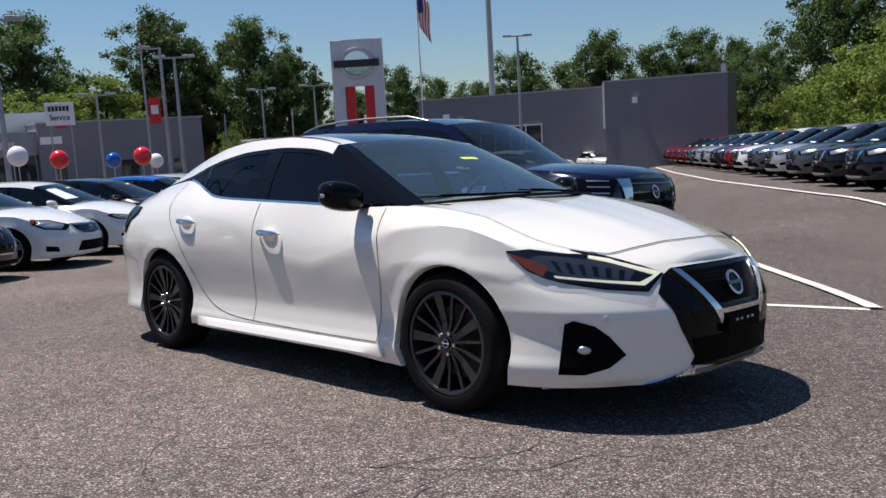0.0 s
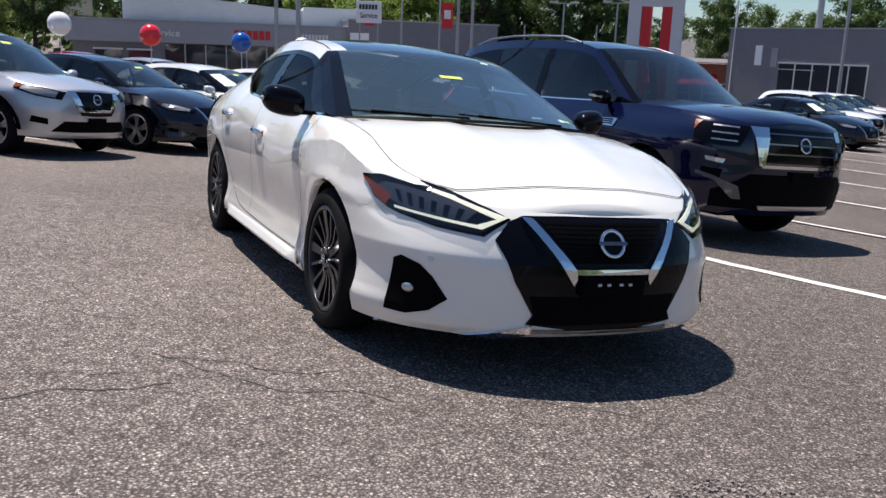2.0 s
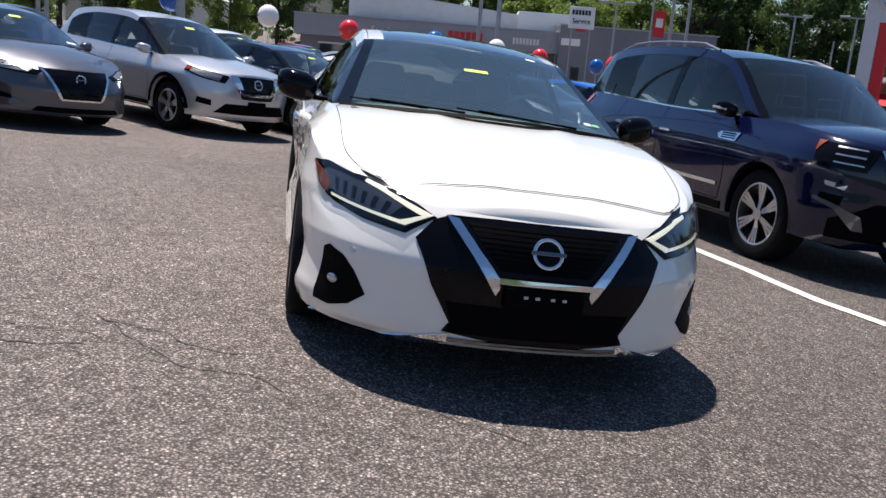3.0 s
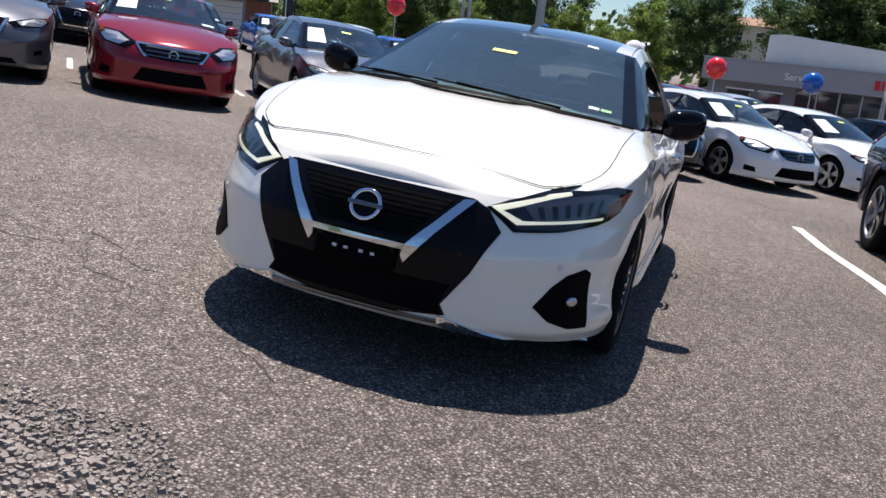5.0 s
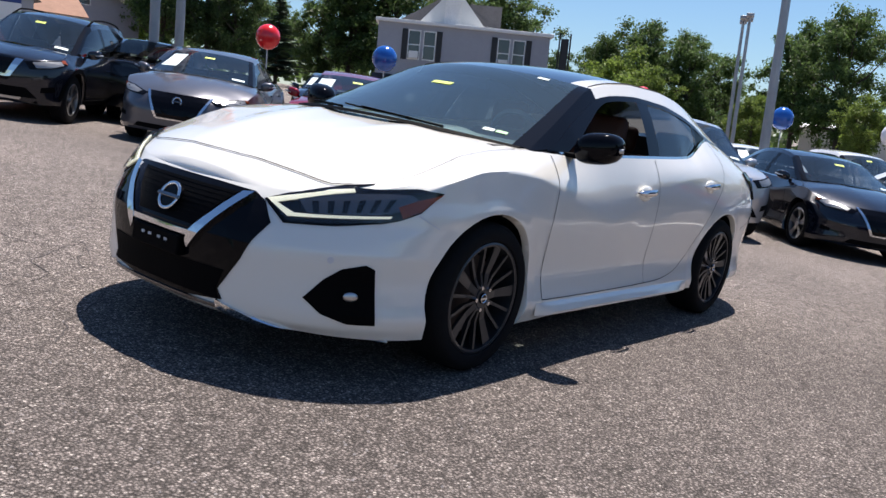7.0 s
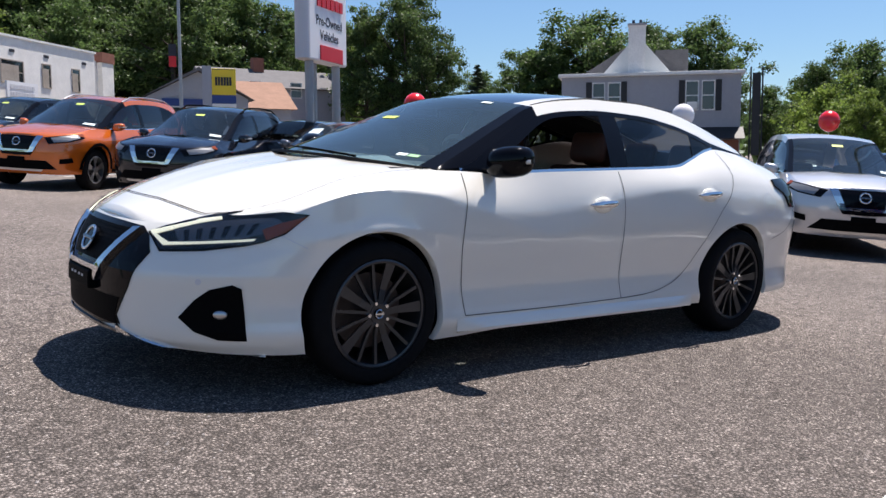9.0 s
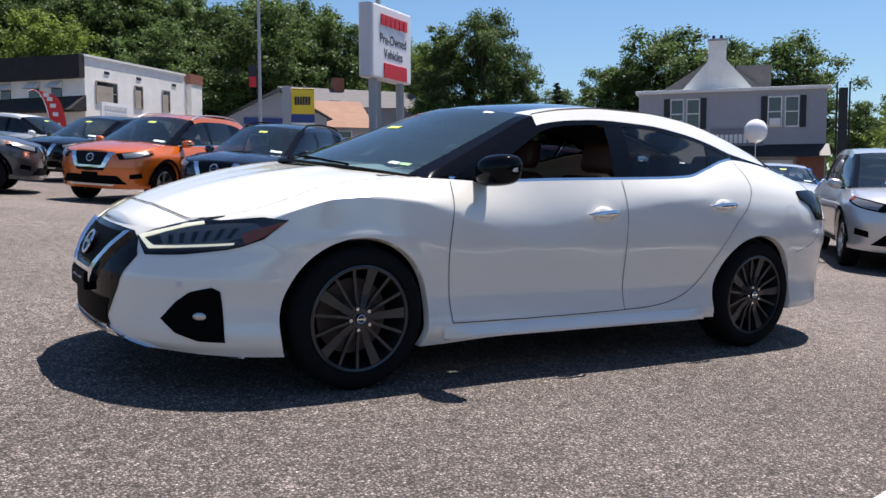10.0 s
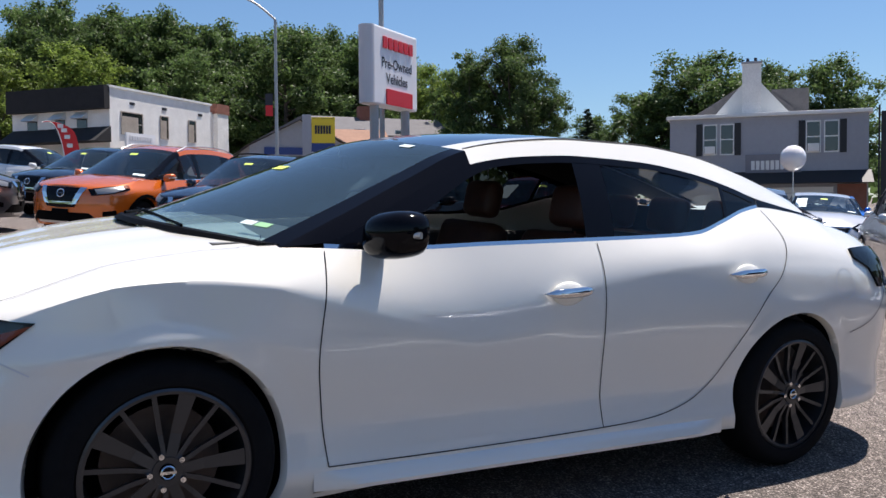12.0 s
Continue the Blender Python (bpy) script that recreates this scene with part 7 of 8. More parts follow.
def street_lamp(x, y, z, h, turn):
    b = tagged(empty("street_lamp", pose(x, y, z, 0, 0, turn)), "tall grey street lamp with curved arm and banner", "street lamp")
    part("pole", cyl_bm((0, 0, 0), (0, 0, h - 0.9), 0.085, 0.06, 12), M["metal"], b)
    grid_ob("arm", tube_rows([(-1.5 * t, 0, h - 0.9 + 0.9 * math.sin(t * 1.5)) for t in np.linspace(0, 1, 10)], 0.05), M["metal"], b)
    part("lamp_head", ball_bm((-1.75, 0, h - 0.02), 1, None, 14, 8, (0.34, 0.13, 0.08)), M["metal"], b, smooth=True)
    f = bx("banner", b, M["ink"], -0.46, -0.015, h * 0.42, -0.14, 0.015, h * 0.42 + 0.95)
    bx("banner_print", f, M["sign_red"], -0.45, -0.02, h * 0.42, -0.15, 0.02, h * 0.42 + 0.45)
    return b


showroom()
two_storey_white()
salon_house()
grey_store()
pylon()
preowned()
E0, E12 = (4.3, -3.79), (1.99, 3.38)
for az, dist, h, turn, r, heads in ((161.2, 31, 6.4, 75, 0.08, 2), (152.1, 44, 7.2, 60, 0.08, 1), (151.3, 46, 7.0, 55, 0.08, 2), (146.2, 62, 6.6, 60, 0.07, 2), (148.6, 62, 5.0, 60, 0.06, 0), (142.9, 62, 6.8, 50, 0.07, 2),
                                    (129.7, 62, 9.6, 40, 0.10, 2), (131.45, 72, 26.0, 40, 0.21, 0), (144.4, 75, 6.0, 50, 0.07, 0), (156.0, 50, 5.5, 70, 0.07, 2)):
    x, y = spot(az, dist, E0)
    lamp_post(x, y, h, turn, r, heads)
for az, dist, h, r in ((196.8, 21.06, 9.5, 0.09), (199.1, 42, 7.0, 0.08), (199.45, 43, 7.0, 0.08), (174.0, 33, 8.0, 0.07)):
    x, y = spot(az, dist, (4.66, 2.76))
    lamp_post(x, y, h, 20, r, 2)
x, y = spot(250.15, 38, E12)
street_lamp(x, y, ground_z(x, y), 8.6, 160)
x, y = spot(153.2, 43, E0)
lamp_post(x, y, 7.2, 60, 0.05, 0, banner=True, label="thin post with a red banner")

# service board
x, y = spot(158.95, 51, E0)
sb = tagged(empty("service_sign", pose(x, y, -2.03, 0, 0, 69) @ Matrix.Diagonal((0.82, 1, 1, 1))), "white service board on two posts", "sign")
bx("board", sb, M["sign_white"], 0, 0, 4.7, 1.75, 0.14, 5.9, 0.01)
word_bars(sb, 0.2, 5.45, 1.3, 0.26, 6, M["ink"], 0.0)
text_ob("sign_lettering", "Service", 0.42, pose(0.87, -0.006, 5.1, 90, 0, 0), M["ink"], sb, 0.008)
bx("red_strip", sb, M["sign_red"], 0.55, -0.02, 4.55, 1.25, 0.1, 4.69)
for px in (0.25, 1.5):
    part("post", cyl_bm((px, 0.07, 0), (px, 0.07, 4.7), 0.05, seg=10), M["metal"], sb)

# flag
x, y = spot(136.0, 70, E0)
fl = tagged(empty("flag_pole", pose(x, y, 2.0 + slope(x, y), 0, 0, 46)), "white flag pole with a hanging striped flag", "flag")
part("pole", cyl_bm((0, 0, 0), (0, 0, 14.6), 0.09, 0.05, 12), M["trim_white"], fl)
part("ball", ball_bm((0, 0, 14.7), 0.12), M["sign_yellow"], fl, smooth=True)
for i in range(9):
    g = [[(0.08 + 0.10 * i + 0.04 * math.sin(j * 0.9), 0.08 * math.sin(i * 1.4 + j * 0.5), 14.2 - 0.33 * j * (1 + 0.02 * i) - 0.10 * i) for i in (i, i + 1)] for j in range(9)]
    grid_ob("flag_stripe", g, M["sign_red"] if i % 2 else M["trim_white"], fl)
bx("flag_canton", fl, M["flag_blue"], 0.06, -0.12, 12.6, 0.45, 0.12, 14.15)

# yellow board on a grey pier before the houses
x, y = spot(247.2, 45, E12)
ys = tagged(empty("roadside_sign", pose(x, y, ground_z(x, y), 0, 0, 157.5) @ Matrix.Diagonal((0.84, 1, 1, 1))), "yellow lettered board over a white board on a grey pier", "sign")
top = 6.1 - ground_z(x, y)
bx("pier", ys, M["siding"], -1.25, -0.05, 0, -0.72, 0.35, top + 0.12)
yb = bx("sign_board", ys, M["sign_yellow"], -0.70, 0, top - 1.32, 0.72, 0.2, top, 0.02)
bx("sign_frame", yb, M["ink"], -0.66, -0.012, top - 0.06, 0.68, 0, top - 0.03)
word_bars(yb, -0.5, top - 0.85, 1.0, 0.42, 6, M["ink"], 0.0)
bx("sign_foot", ys, M["ink_blue"], -0.70, 0, top - 1.75, 0.72, 0.2, top - 1.34)
bx("lower_board", ys, M["trim_white"], -0.70, 0, top - 2.9, 0.72, 0.2, top - 1.77)
bx("post", ys, M["metal"], 0.5, 0.05, 0, 0.62, 0.15, top - 2.9)

# houses behind the signs
x, y = spot(251.9, 47.7, E12)
h2 = gable_house("shop_house", x, y, 0.2, 168, 7.0, 8, 2.9, 5.0, M["siding"], M["roofing"], "grey gabled shop with blue sign strip", ((2.0, 1.0, 1.2, 1.2),), True, k=0.77)
bx("shop_board", h2, M["ink_blue"], 1.0, -0.1, 2.3, 4.6, -0.02, 2.8)
x, y = spot(248.4, 52.4, E12)
gable_house("brown_roof_house", x, y, 0.2, 168, 7.0, 8, 2.6, 5.0, M["siding"], M["roof_brown"], "grey house with brown shingle roof", ((2.0, 0.9, 1.0, 1.3), (5.0, 0.9, 1.0, 1.3)), k=0.77)
x, y = spot(247.6, 61.6, E12)
h4 = gable_house("two_storey_house", x, y, 1.15, 172, 13.0, 8, 3.6, 5.6, M["grey_wall2"], M["roofing"], "pale two-storey house with dark roof and chimney", ((4.0, 2.7, 1.0, 1.3), (8.0, 2.7, 1.0, 1.3)), k=0.77)
bx("chimney", h4, M["brick"], 5.0, 3.2, 4.6, 6.0, 4.2, 6.6)
x, y = spot(180.9, 130, (5.26, 1.22))
gable_house("yellow_house", x, y, 7.4, 95, 6, 7, 4.7, 5.9, material("cream_siding", (0.50, 0.47, 0.36), 0.8, vary=0.06, scale=3), M["roof_brown"], "cream house with brown roof behind the showroom", ((1.6, 2.4, 1.0, 1.3), (4.4, 2.4, 1.0, 1.3)))
x, y = spot(154.6, 85, E0)
gable_house("pink_house", x, y, 1.8, 62, 8, 8, 5.6, 8.2, M["brick"], M["roofing"], "red brick house with white gable among trees", ((2.0, 3.4, 1.0, 1.4), (6.0, 3.4, 1.0, 1.4)), True)
x, y = spot(148.5, 74, E0)
rb = gable_house("brick_shop", x, y, 1.0, 55, 34, 10, 4.0, 4.3, M["brick"], M["roofing"], "long low brick shop with red awning", tuple((3.0 + 3 * i, 0.8, 1.9, 1.5) for i in range(10)))
part("awning", prism_bm([(-1.6, 2.3), (0, 3.1), (0, 2.3)], 8, 15, "x"), M["sign_red"], rb, "red shop awning")
x, y = spot(139.8, 115, E0)
gable_house("far_house", x, y, 4.5, 45, 14, 9, 2.9, 6.2, M["trim_white"], M["roofing"], "white bungalow on the rise", ((3.0, 0.9, 1.2, 1.3), (9.0, 0.9, 1.2, 1.3)))
x, y = spot(112.6, 75, E0)
gable_house("white_garage", x, y, 3.0, 20, 9, 7, 2.8, 4.6, M["trim_white"], M["roofing"], "white garage half hidden by bushes", ())
x, y = spot(195.5, 85, (4.66, 2.76))
gable_house("far_white_shed", x, y, 1.4, 105, 14, 7, 2.9, 3.3, M["trim_white"], M["roof_pale"], "low white building behind trees", ())

# dark slatted box beside the house
bxp = tagged(empty("dark_sign_box", pose(*spot(212.5, 45, E12), 0.0, 0, 0, 122)), "tall dark framed panel on posts", "sign")
bx("panel", bxp, M["shutter"], -0.2, 0, 1.6, 0.2, 0.4, 5.7)
for px in (-0.32, 0.24):
    bx("post", bxp, M["shutter"], px, 0.1, 0, px + 0.08, 0.2, 6.0)

# red feather flag
ff = tagged(empty("feather_flag", pose(*spot(263.0, 40, E12), 1.65, 0, 0, 175) @ Matrix.Diagonal((0.92, 0.92, 0.92, 1))), "red feather flag with white lettering bars", "flag")
def mast(t):
    """The bent mast, from its foot at 0 to its drooping tip at 1."""
    return (0.2 - 1.0 * t**2.2, 0.0, 3.75 * math.sin(t * 1.75) / math.sin(1.571))


grid_ob("pole", tube_rows([mast(t) for t in np.linspace(0, 1, 14)], 0.025), M["trim_white"], ff)
g = [[(mast(t)[0] + 0.02 + 0.72 * u * min(1.0, (1.02 - t) * 3), 0.04 * math.sin(5 * t + u), mast(t)[2] - 0.35 * u * (1 - t)) for u in np.linspace(0, 1, 5)] for t in np.linspace(0.25, 1, 14)]
grid_ob("sail", g, M["sign_red"], ff)
for i in range(5):
    c = mast(0.38 + 0.10 * i)
    bx("print_bar", ff, M["trim_white"], c[0] + 0.22, -0.07, c[2] - 0.22, c[0] + 0.46, -0.06, c[2] - 0.04)

# balloons on sticks
for x, y, z, c, r in ((-19.45, -1.49, 1.69, "white", 0.29), (-19.65, 0.72, 1.49, "red", 0.28), (-20.05, 3.2, 1.38, "blue", 0.28), (-22.4, 5.6, 1.3, "white", 0.29), (-25.0, 7.8, 1.1, "red", 0.30), (-22.07, -9.54, 2.36, "red", 0.31),
                      (-15.46, -9.95, 2.33, "white", 0.29), (-7.75, -11.2, 2.35, "red", 0.25), (-9.7, -9.7, 2.18, "blue", 0.27), (-18.4, -3.9, 1.87, "blue", 0.28), (-28.0, 11.0, 0.9, "blue", 0.29), (-30.5, 14.0, 0.72, "white", 0.30), (-24.0, 10.2, 1.05, "red", 0.3)):
    b = tagged(empty("balloon", pose(x, y, ground_z(x, y), 0, 0, 0)), f"{c} balloon on a thin stick above parked cars", "balloon", "balloons over the lot")
    zz = z - ground_z(x, y)
    part("ball", ball_bm((0, 0, zz), r, None, 24, 16, (1, 1, 1.04)), M["balloon_" + c[0]], b, smooth=True)
    part("stick", cyl_bm((0, 0, 0), (0, 0, zz - r), 0.012, seg=6), M["trim_white"], b)

# white posts along the service drive and near the angled row
for i in range(12):
    x, y = spot(158.5 - 1.1 * i, 38 + 0.4 * i, E0)
    b = tagged(part("bollard", cyl_bm((0, 0, 0), (0, 0, 1.05), 0.08, seg=12), M["trim_white"]), "white steel post along the drive", "bollard", "posts along the drive")
    b.matrix_basis = pose(x, y, ground_z(x, y))
for az, dist in ((220.3, 19.5), (206.0, 30.0)):
    x, y = spot(az, dist, (5.11, 1.68))
    b = tagged(part("bollard", cyl_bm((0, 0, 0), (0, 0, 1.1), 0.12, seg=14), M["trim_white"]), "white steel post behind the parked cars", "bollard", "posts behind the row")
    b.matrix_basis = pose(x, y, ground_z(x, y))


# ---- trees ----
def tree_template(name, height, radius, seed, leaf, leaves=2600, low=0.25, size=0.34, limbs=15):
    """A tapered trunk that forks into limbs and twigs, each twig ending in a loose spray of leaves."""
    rnd = random.Random(seed)
    t = tagged(empty(name), "tall broad-leaved tree in full summer leaf", "tree")
    bm = bmesh.new()
    cyl_bm((0, 0, -0.3), (0, 0, height * 0.45), height * 0.022, height * 0.014, 10, bm)
    cyl_bm((0, 0, height * 0.45), (rnd.uniform(-0.3, 0.3), rnd.uniform(-0.3, 0.3), height * 0.86), height * 0.014, height * 0.004, 8, bm)
    sprays = []
    for i in range(limbs):
        u = (i + rnd.uniform(0.2, 0.8)) / limbs
        z0 = height * (low * 0.8 + (0.66 - low * 0.8) * u)
        a = i * 2.4 + rnd.uniform(-0.5, 0.5)
        prof = math.sin(math.pi * (0.20 + 0.72 * u)) ** 0.6
        reach = radius * prof * rnd.uniform(0.62, 1.0)
        tip = Vector((reach * math.cos(a), reach * math.sin(a), height * (low + (0.93 - low) * u) + rnd.uniform(-0.02, 0.05) * height))
        foot = Vector((0, 0, z0))
        bend = foot.lerp(tip, 0.5) + Vector((0, 0, -0.03 * height))
        cyl_bm(foot, bend, height * 0.008, height * 0.005, 6, bm)
        cyl_bm(bend, tip, height * 0.005, height * 0.0015, 5, bm)
        for k in range(8):
            f = 0.40 + 0.62 * (k + rnd.random()) / 8
            c = (foot.lerp(bend, f * 2) if f < 0.5 else bend.lerp(tip, f * 2 - 1)) + Vector((rnd.gauss(0, 1), rnd.gauss(0, 1), rnd.gauss(0.35, 0.8))) * radius * 0.155
            r = radius * rnd.uniform(0.095, 0.215) * (1.12 - 0.35 * f)
            sprays.append((c, r))
    for _ in range(7):
        z = height * rnd.uniform(0.72, 0.97)
        sprays.append((Vector((rnd.gauss(0, 1) * radius * 0.18, rnd.gauss(0, 1) * radius * 0.18, z)), radius * rnd.uniform(0.12, 0.22)))
    part("trunk", bm, M["bark"], t)
    share = np.cumsum([r**2.2 for _, r in sprays])
    picks = np.searchsorted(share, np.array([rnd.random() for _ in range(leaves)]) * share[-1])
    vs, fs = [], []
    for q in picks:
        c, r = sprays[int(q)]
        d = Vector((rnd.gauss(0, 1), rnd.gauss(0, 1), rnd.gauss(0.15, 1))).normalized()
        p = c + Vector((d.x * 1.2, d.y * 1.2, d.z * 0.85)) * r * min(1.3, abs(rnd.gauss(0.62, 0.42)))
        nor = (d * 0.35 + Vector((rnd.gauss(0, 0.7), rnd.gauss(0, 0.7), rnd.gauss(0.45, 0.6)))).normalized()
        a = nor.orthogonal().normalized()
        b = nor.cross(a)
        ang = rnd.uniform(0, math.pi)
        a, b = a * math.cos(ang) + b * math.sin(ang), b * math.cos(ang) - a * math.sin(ang)
        s = size * rnd.uniform(0.5, 1.35)
        o = len(vs)
        bend = nor * s * rnd.uniform(-0.25, 0.25)
        vs += [tuple(p - a * s * 0.8 - b * s * 0.45), tuple(p + b * s * 0.8 + bend), tuple(p + a * s - b * s * 0.3)]
        fs.append((o, o + 1, o + 2))
    mesh_ob("crown", vs, fs, leaf, t, smooth=False)
    return t


def conifer_template(height, radius, seed):
    rnd = random.Random(seed)
    t = tagged(empty("fir_tree"), "dark green fir with layered branches", "tree")
    part("trunk", cyl_bm((0, 0, -0.3), (0, 0, height), height * 0.018, 0.03, 8), M["bark"], t)
    vs, fs = [], []
    for i in range(34):
        u = i / 33
        for k in range(7):
            z = height * (0.14 + 0.84 * u) + rnd.uniform(-0.35, 0.35)
            a = k * 0.7 + i * 0.5 + rnd.uniform(-0.2, 0.2)
            r = radius * (1 - u) ** 0.8 * rnd.uniform(0.45, 1.2) + 0.15
            for q in range(7):
                f = (q + 1) / 7
                p = Vector((r * f * math.cos(a), r * f * math.sin(a), z - 0.16 * r * f + 0.10 * r * f * f))
                s = 0.30 + 0.30 * (1 - u) * rnd.uniform(0.5, 1.1)
                w = Vector((-math.sin(a), math.cos(a), rnd.uniform(-0.5, 0.3))) * s
                v = Vector((math.cos(a), math.sin(a), -0.25)) * s
                o = len(vs)
                vs += [tuple(p - w), tuple(p + v * 0.8), tuple(p + w), tuple(p - v * 0.5)]
                fs.append((o, o + 1, o + 2, o + 3))
    mesh_ob("crown", vs, fs, M["needle"], t, smooth=False)
    return t


TREES = [tree_template("tree", 14, 4.6, 11, M["leaf"], 36000, 0.25, 0.14, 17), tree_template("tree", 15, 5.4, 12, M["leaf"], 40000, 0.2, 0.14, 19), tree_template("tree", 12, 5.0, 13, M["leaf"], 36000, 0.22, 0.13, 17),
         tree_template("light_tree", 11, 4.2, 14, M["leaf_light"], 30000, 0.2, 0.13, 15), tree_template("bush_tree", 6, 4.2, 15, M["leaf_light"], 24000, 0.08, 0.11, 15)]
FIR = conifer_template(13, 2.9, 16)
for i, t in enumerate(TREES):
    t.matrix_basis = pose(-112 - 9 * i, 60, ground_z(-112 - 9 * i, 60))
FIR.matrix_basis = pose(-100, -80, ground_z(-100, -80))


def plant(src, az, dist, top_el, eye, eye_z=1.15, wide=1.0, base=None, spin=None):
    """Plants a copy so that it tops out at an elevation seen from the lot."""
    x, y = spot(az, dist, eye)
    z = ground_z(x, min(y, 90)) if base is None else base
    h = {"fir_tree": 13.0}.get(src.name.split(".")[0], None) or {TREES[0]: 14, TREES[1]: 15, TREES[2]: 12, TREES[3]: 11, TREES[4]: 6}[src]
    k = (eye_z + dist * math.tan(radians(top_el)) + slope(x, y) - z) / (h * 1.02)
    spin = (az * 37.7 + dist * 11.3) % 360 if spin is None else spin
    c = copy_thing(src, pose(x, y, z, 0, 0, spin) @ Matrix.Diagonal((k * wide, k * wide, k, 1)))
    return c


E9, E67 = (3.36, 4.26), (4.66, 2.76)
# (template, azimuth, distance, top elevation, eye, width)
GROVE = (
    # behind the showroom, seen from the first corner
    (1, 160.0, 80, 10.9, E0, 0.9), (0, 157.6, 95, 8.2, E0, 1.1), (3, 155.6, 75, 7.3, E0, 1.2), (1, 152.0, 85, 11.4, E0, 0.95), (0, 149.6, 90, 9.6, E0, 0.9), (1, 146.9, 85, 11.0, E0, 0.85), (0, 144.6, 88, 9.6, E0, 0.8),
    (0, 143.0, 92, 8.0, E0, 0.7), (2, 137.3, 110, 7.7, E0, 0.8), (2, 134.9, 115, 6.9, E0, 0.8), (2, 129.6, 105, 8.3, E0, 0.9), (1, 124.4, 105, 9.7, E0, 0.8), (2, 121.5, 110, 8.3, E0, 0.9), (2, 118.6, 110, 9.0, E0, 0.9), (1, 116.2, 105, 8.6, E0, 0.8),
    (2, 114.5, 100, 8.0, E0, 0.9), (1, 110.6, 66, 13.5, E0, 0.8), (0, 107.2, 62, 14.5, E0, 0.9), (1, 104.0, 60, 14.0, E0, 1.0), (4, 112.4, 62, 5.2, E0, 0.9), (4, 110.0, 57, 6.2, E0, 1.0), (4, 107.4, 54, 7.4, E0, 1.0), (3, 108.6, 60, 8.0, E0, 1.0),
    (2, 163.5, 85, 9.0, E0, 1.0), (1, 166.5, 90, 10.0, E0, 1.0), (0, 169.5, 95, 9.0, E0, 1.0), (1, 172.5, 90, 10.0, E0, 1.0), (3, 162.0, 70, 6.6, E0, 1.3), (3, 158.6, 66, 6.2, E0, 1.3), (4, 148.4, 66, 3.7, E0, 0.6),
    (2, 132.4, 125, 6.6, E0, 1.0), (2, 126.8, 125, 7.4, E0, 1.0), (2, 140.4, 125, 6.2, E0, 1.0),
    # behind the showroom roof and left of it, seen from the front
    (0, 175.5, 85, 9.5, E67, 1.0), (1, 178.6, 160, 7.0, E67, 0.7), (2, 182.8, 100, 8.0, E67, 0.8), (2, 185.2, 105, 7.0, E67, 1.0), (3, 187.0, 62, 5.6, E67, 0.9), (3, 189.6, 75, 3.9, E67, 0.8), (1, 193.4, 75, 9.6, E67, 0.95),
    (0, 196.0, 80, 8.8, E67, 0.9), (3, 192.0, 55, 4.6, E67, 0.9), (3, 198.2, 60, 3.6, E67, 1.0), (2, 200.6, 85, 5.6, E67, 0.9), (1, 202.4, 80, 6.9, E67, 1.0), (2, 205.0, 82, 7.0, E67, 1.0), (1, 207.6, 78, 6.0, E67, 0.9), (4, 206.8, 70, 4.2, E67, 1.0),
    (3, 204.6, 64, 4.4, E67, 1.0),
    # round the grey house and the sign
    (2, 209.0, 95, 5.3, E9, 0.9), (1, 211.8, 98, 4.5, E9, 0.9), (2, 215.6, 90, 7.2, E12, 1.1), (1, 218.6, 92, 7.4, E12, 1.0), (2, 222.6, 90, 7.7, E12, 1.2), (0, 225.4, 92, 6.6, E12, 1.1), (2, 227.3, 95, 4.8, E12, 0.8),
    (1, 235.0, 62, 8.9, E12, 0.9), (0, 237.6, 64, 8.0, E12, 0.85), (2, 233.4, 60, 6.4, E12, 0.7), (3, 240.0, 70, 6.6, E12, 0.9), (1, 243.0, 92, 7.0, E12, 1.0), (0, 245.2, 88, 8.7, E12, 1.0), (1, 247.8, 90, 7.7, E12, 1.0), (2, 249.6, 84, 8.0, E12, 1.1),
    (1, 251.8, 95, 7.7, E12, 1.0), (0, 254.2, 95, 8.5, E12, 1.0), (1, 256.6, 98, 8.9, E12, 1.0), (0, 258.8, 100, 8.6, E12, 1.0), (1, 261.2, 100, 8.1, E12, 1.0), (2, 263.4, 102, 7.0, E12, 1.1), (1, 265.6, 105, 6.5, E12, 1.0), (0, 268.4, 100, 6.4, E12, 1.0),
    (1, 249.0, 102, 8.6, E12, 1.0), (0, 253.2, 102, 9.0, E12, 1.0), (1, 246.4, 100, 8.6, E12, 0.9), (0, 260.0, 106, 9.2, E12, 1.1), (1, 264.4, 108, 8.4, E12, 1.0), (0, 262.6, 104, 9.4, E12, 0.9), (1, 257.6, 108, 8.4, E12, 1.1), (2, 255.2, 88, 6.0, E12, 1.1),
    (3, 262.0, 88, 6.3, E12, 1.2), (3, 266.4, 88, 5.4, E12, 1.2), (2, 251.0, 92, 5.6, E12, 1.0), (2, 241.4, 100, 6.4, E12, 1.0), (2, 229.6, 130, 3.6, E12, 1.0),
)
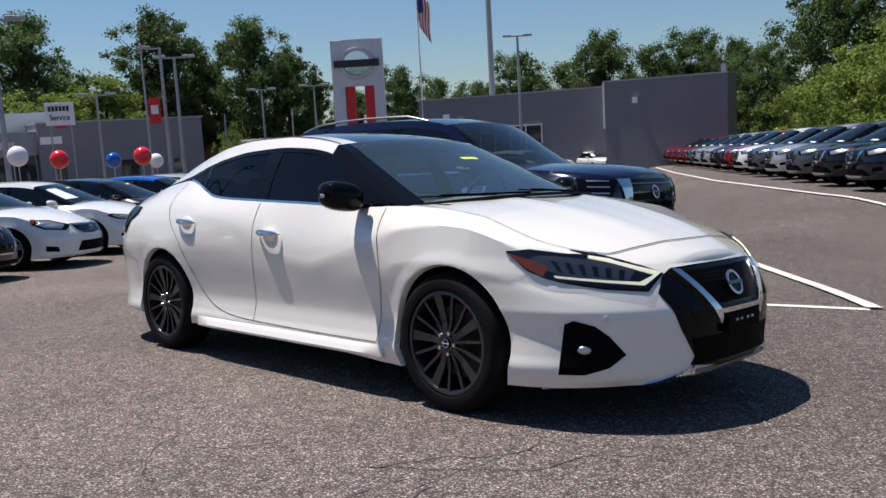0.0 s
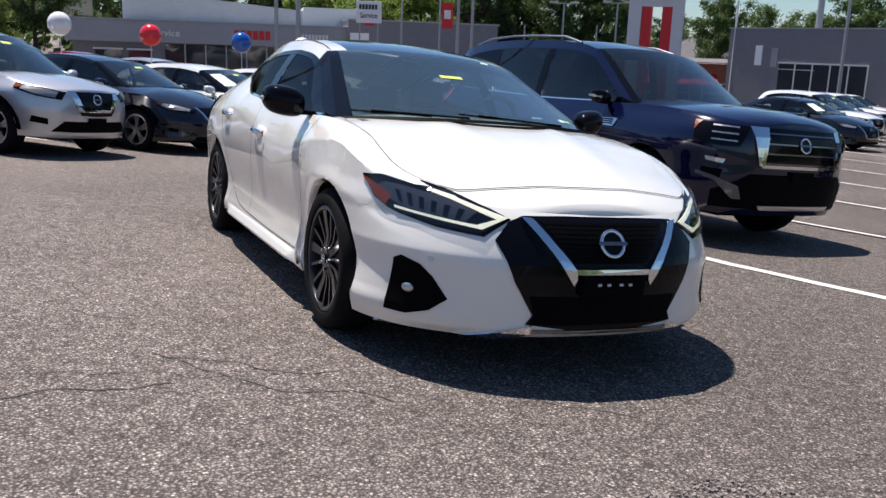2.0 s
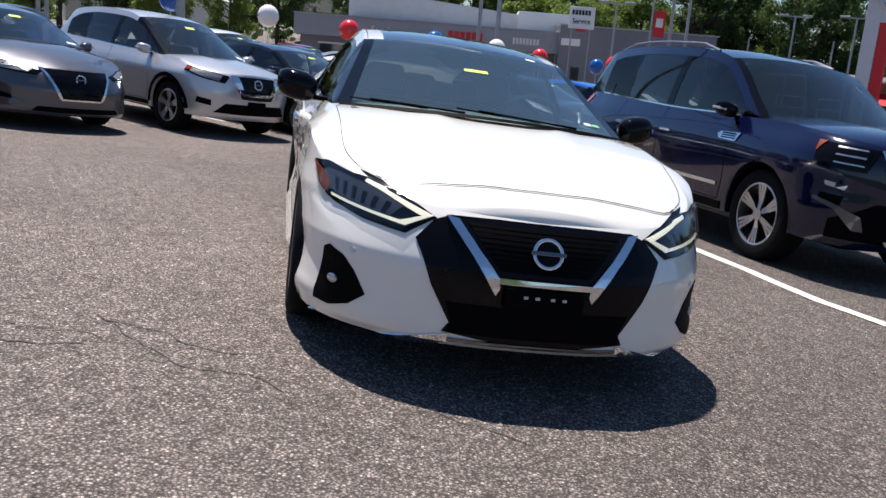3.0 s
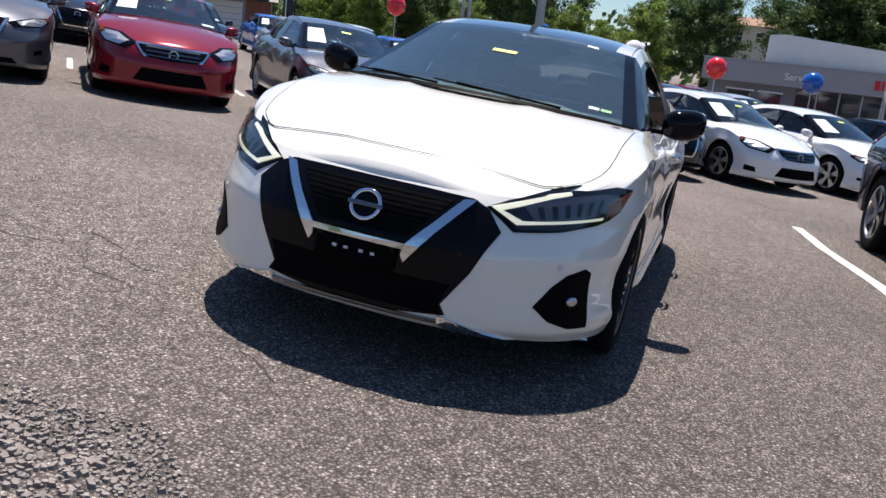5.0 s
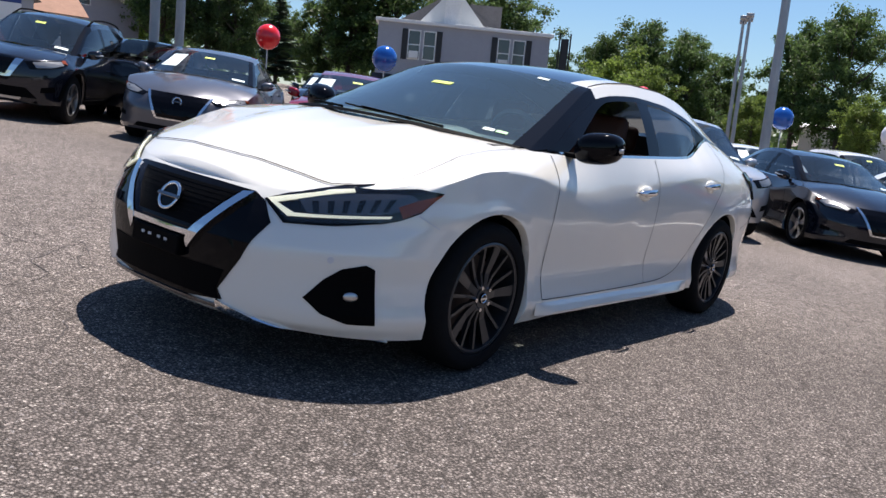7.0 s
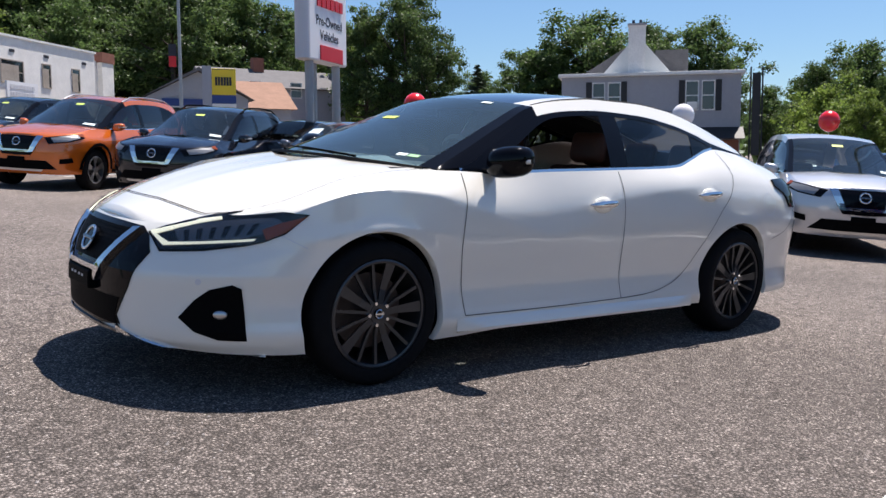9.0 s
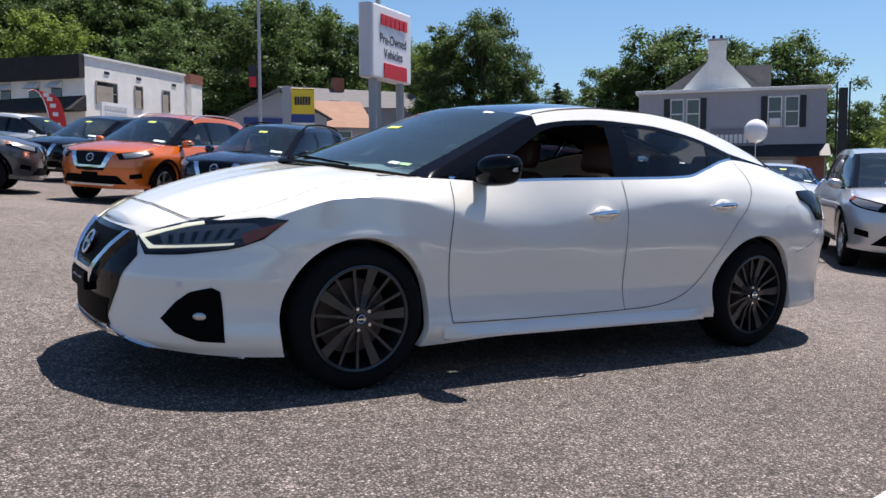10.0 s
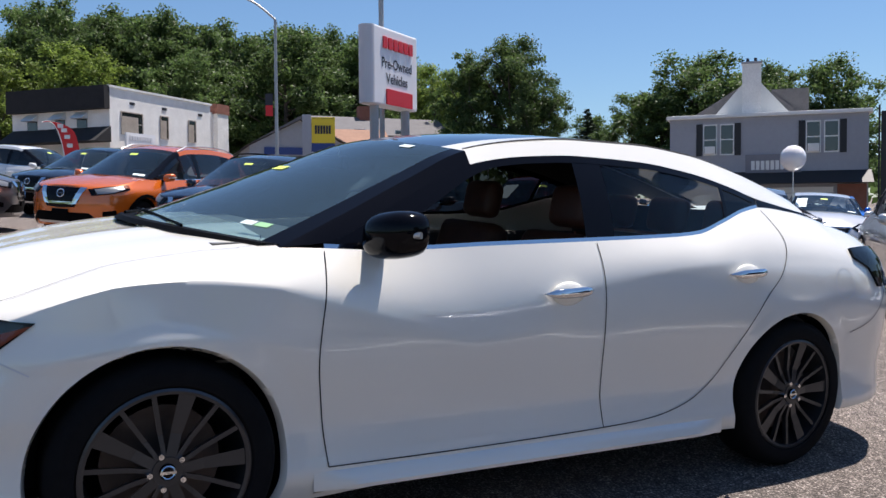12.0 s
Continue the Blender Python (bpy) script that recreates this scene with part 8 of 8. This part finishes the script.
for k, az, dist, el, eye, wide in GROVE:
    plant(TREES[k], az, dist, el + (0.9 if eye == E12 else 0.0), eye, 1.15, wide)
plant(FIR, 230.1, 85, 4.9, E12, 1.27, 1.35)
plant(FIR, 204.8, 90, 5.0, E67, 1.2, 0.9)


def far_woods():
    """A belt of distant tree tops that closes the view all round."""
    rnd, vs, fs = random.Random(8), [], []
    for i in range(42000):
        a = rnd.uniform(0, 2 * math.pi)
        lane = rnd.random()
        d = 125 + 45 * lane
        top = (7.5 + 5.0 * lane) * (0.8 + 0.35 * noise.noise(Vector((math.cos(a) * 9, math.sin(a) * 9, lane * 3))))
        z = top * rnd.random() ** 0.6
        x, y = d * math.cos(a), d * math.sin(a)
        z += ground_z(x, min(y, 90)) - 0.3
        s = rnd.uniform(0.4, 0.9)
        n = Vector((-math.cos(a) + rnd.gauss(0, 0.6), -math.sin(a) + rnd.gauss(0, 0.6), rnd.gauss(0.3, 0.5))).normalized()
        u = n.orthogonal().normalized()
        v = n.cross(u)
        o = len(vs)
        p = Vector((x, y, z))
        vs += [tuple(p - u * s), tuple(p + v * s * 0.7), tuple(p + u * s), tuple(p - v * s * 0.7)]
        fs.append((o, o + 1, o + 2, o + 3))
    tagged(mesh_ob("far_woods", vs, fs, M["leaf"], smooth=False), "belt of distant dark green woods", "woods", kind="stuff")


far_woods()


def grass_patches():
    vs, fs = [], []
    for az, dist, w, d, eye in ((207, 62, 26, 9, E67), (141, 95, 30, 22, E0), (238, 70, 16, 8, E12), (112, 62, 24, 30, E0)):
        x, y = spot(az, dist, eye)
        a = radians(az)
        o = len(vs)
        for i in range(6):
            for j in range(6):
                u, v = (i / 5 - 0.5) * w, (j / 5) * d
                px, py = x - math.sin(a) * u + math.cos(a) * v, y + math.cos(a) * u + math.sin(a) * v
                vs.append((px, py, ground_z(px, min(py, 90)) + 0.05))
        fs += [tuple(o + q for q in f) for f in grid_faces(6, 6)]
    tagged(mesh_ob("grass_verge", vs, fs, M["grass"]), "mown green grass verge past the lot", "grass", kind="stuff")


grass_patches()
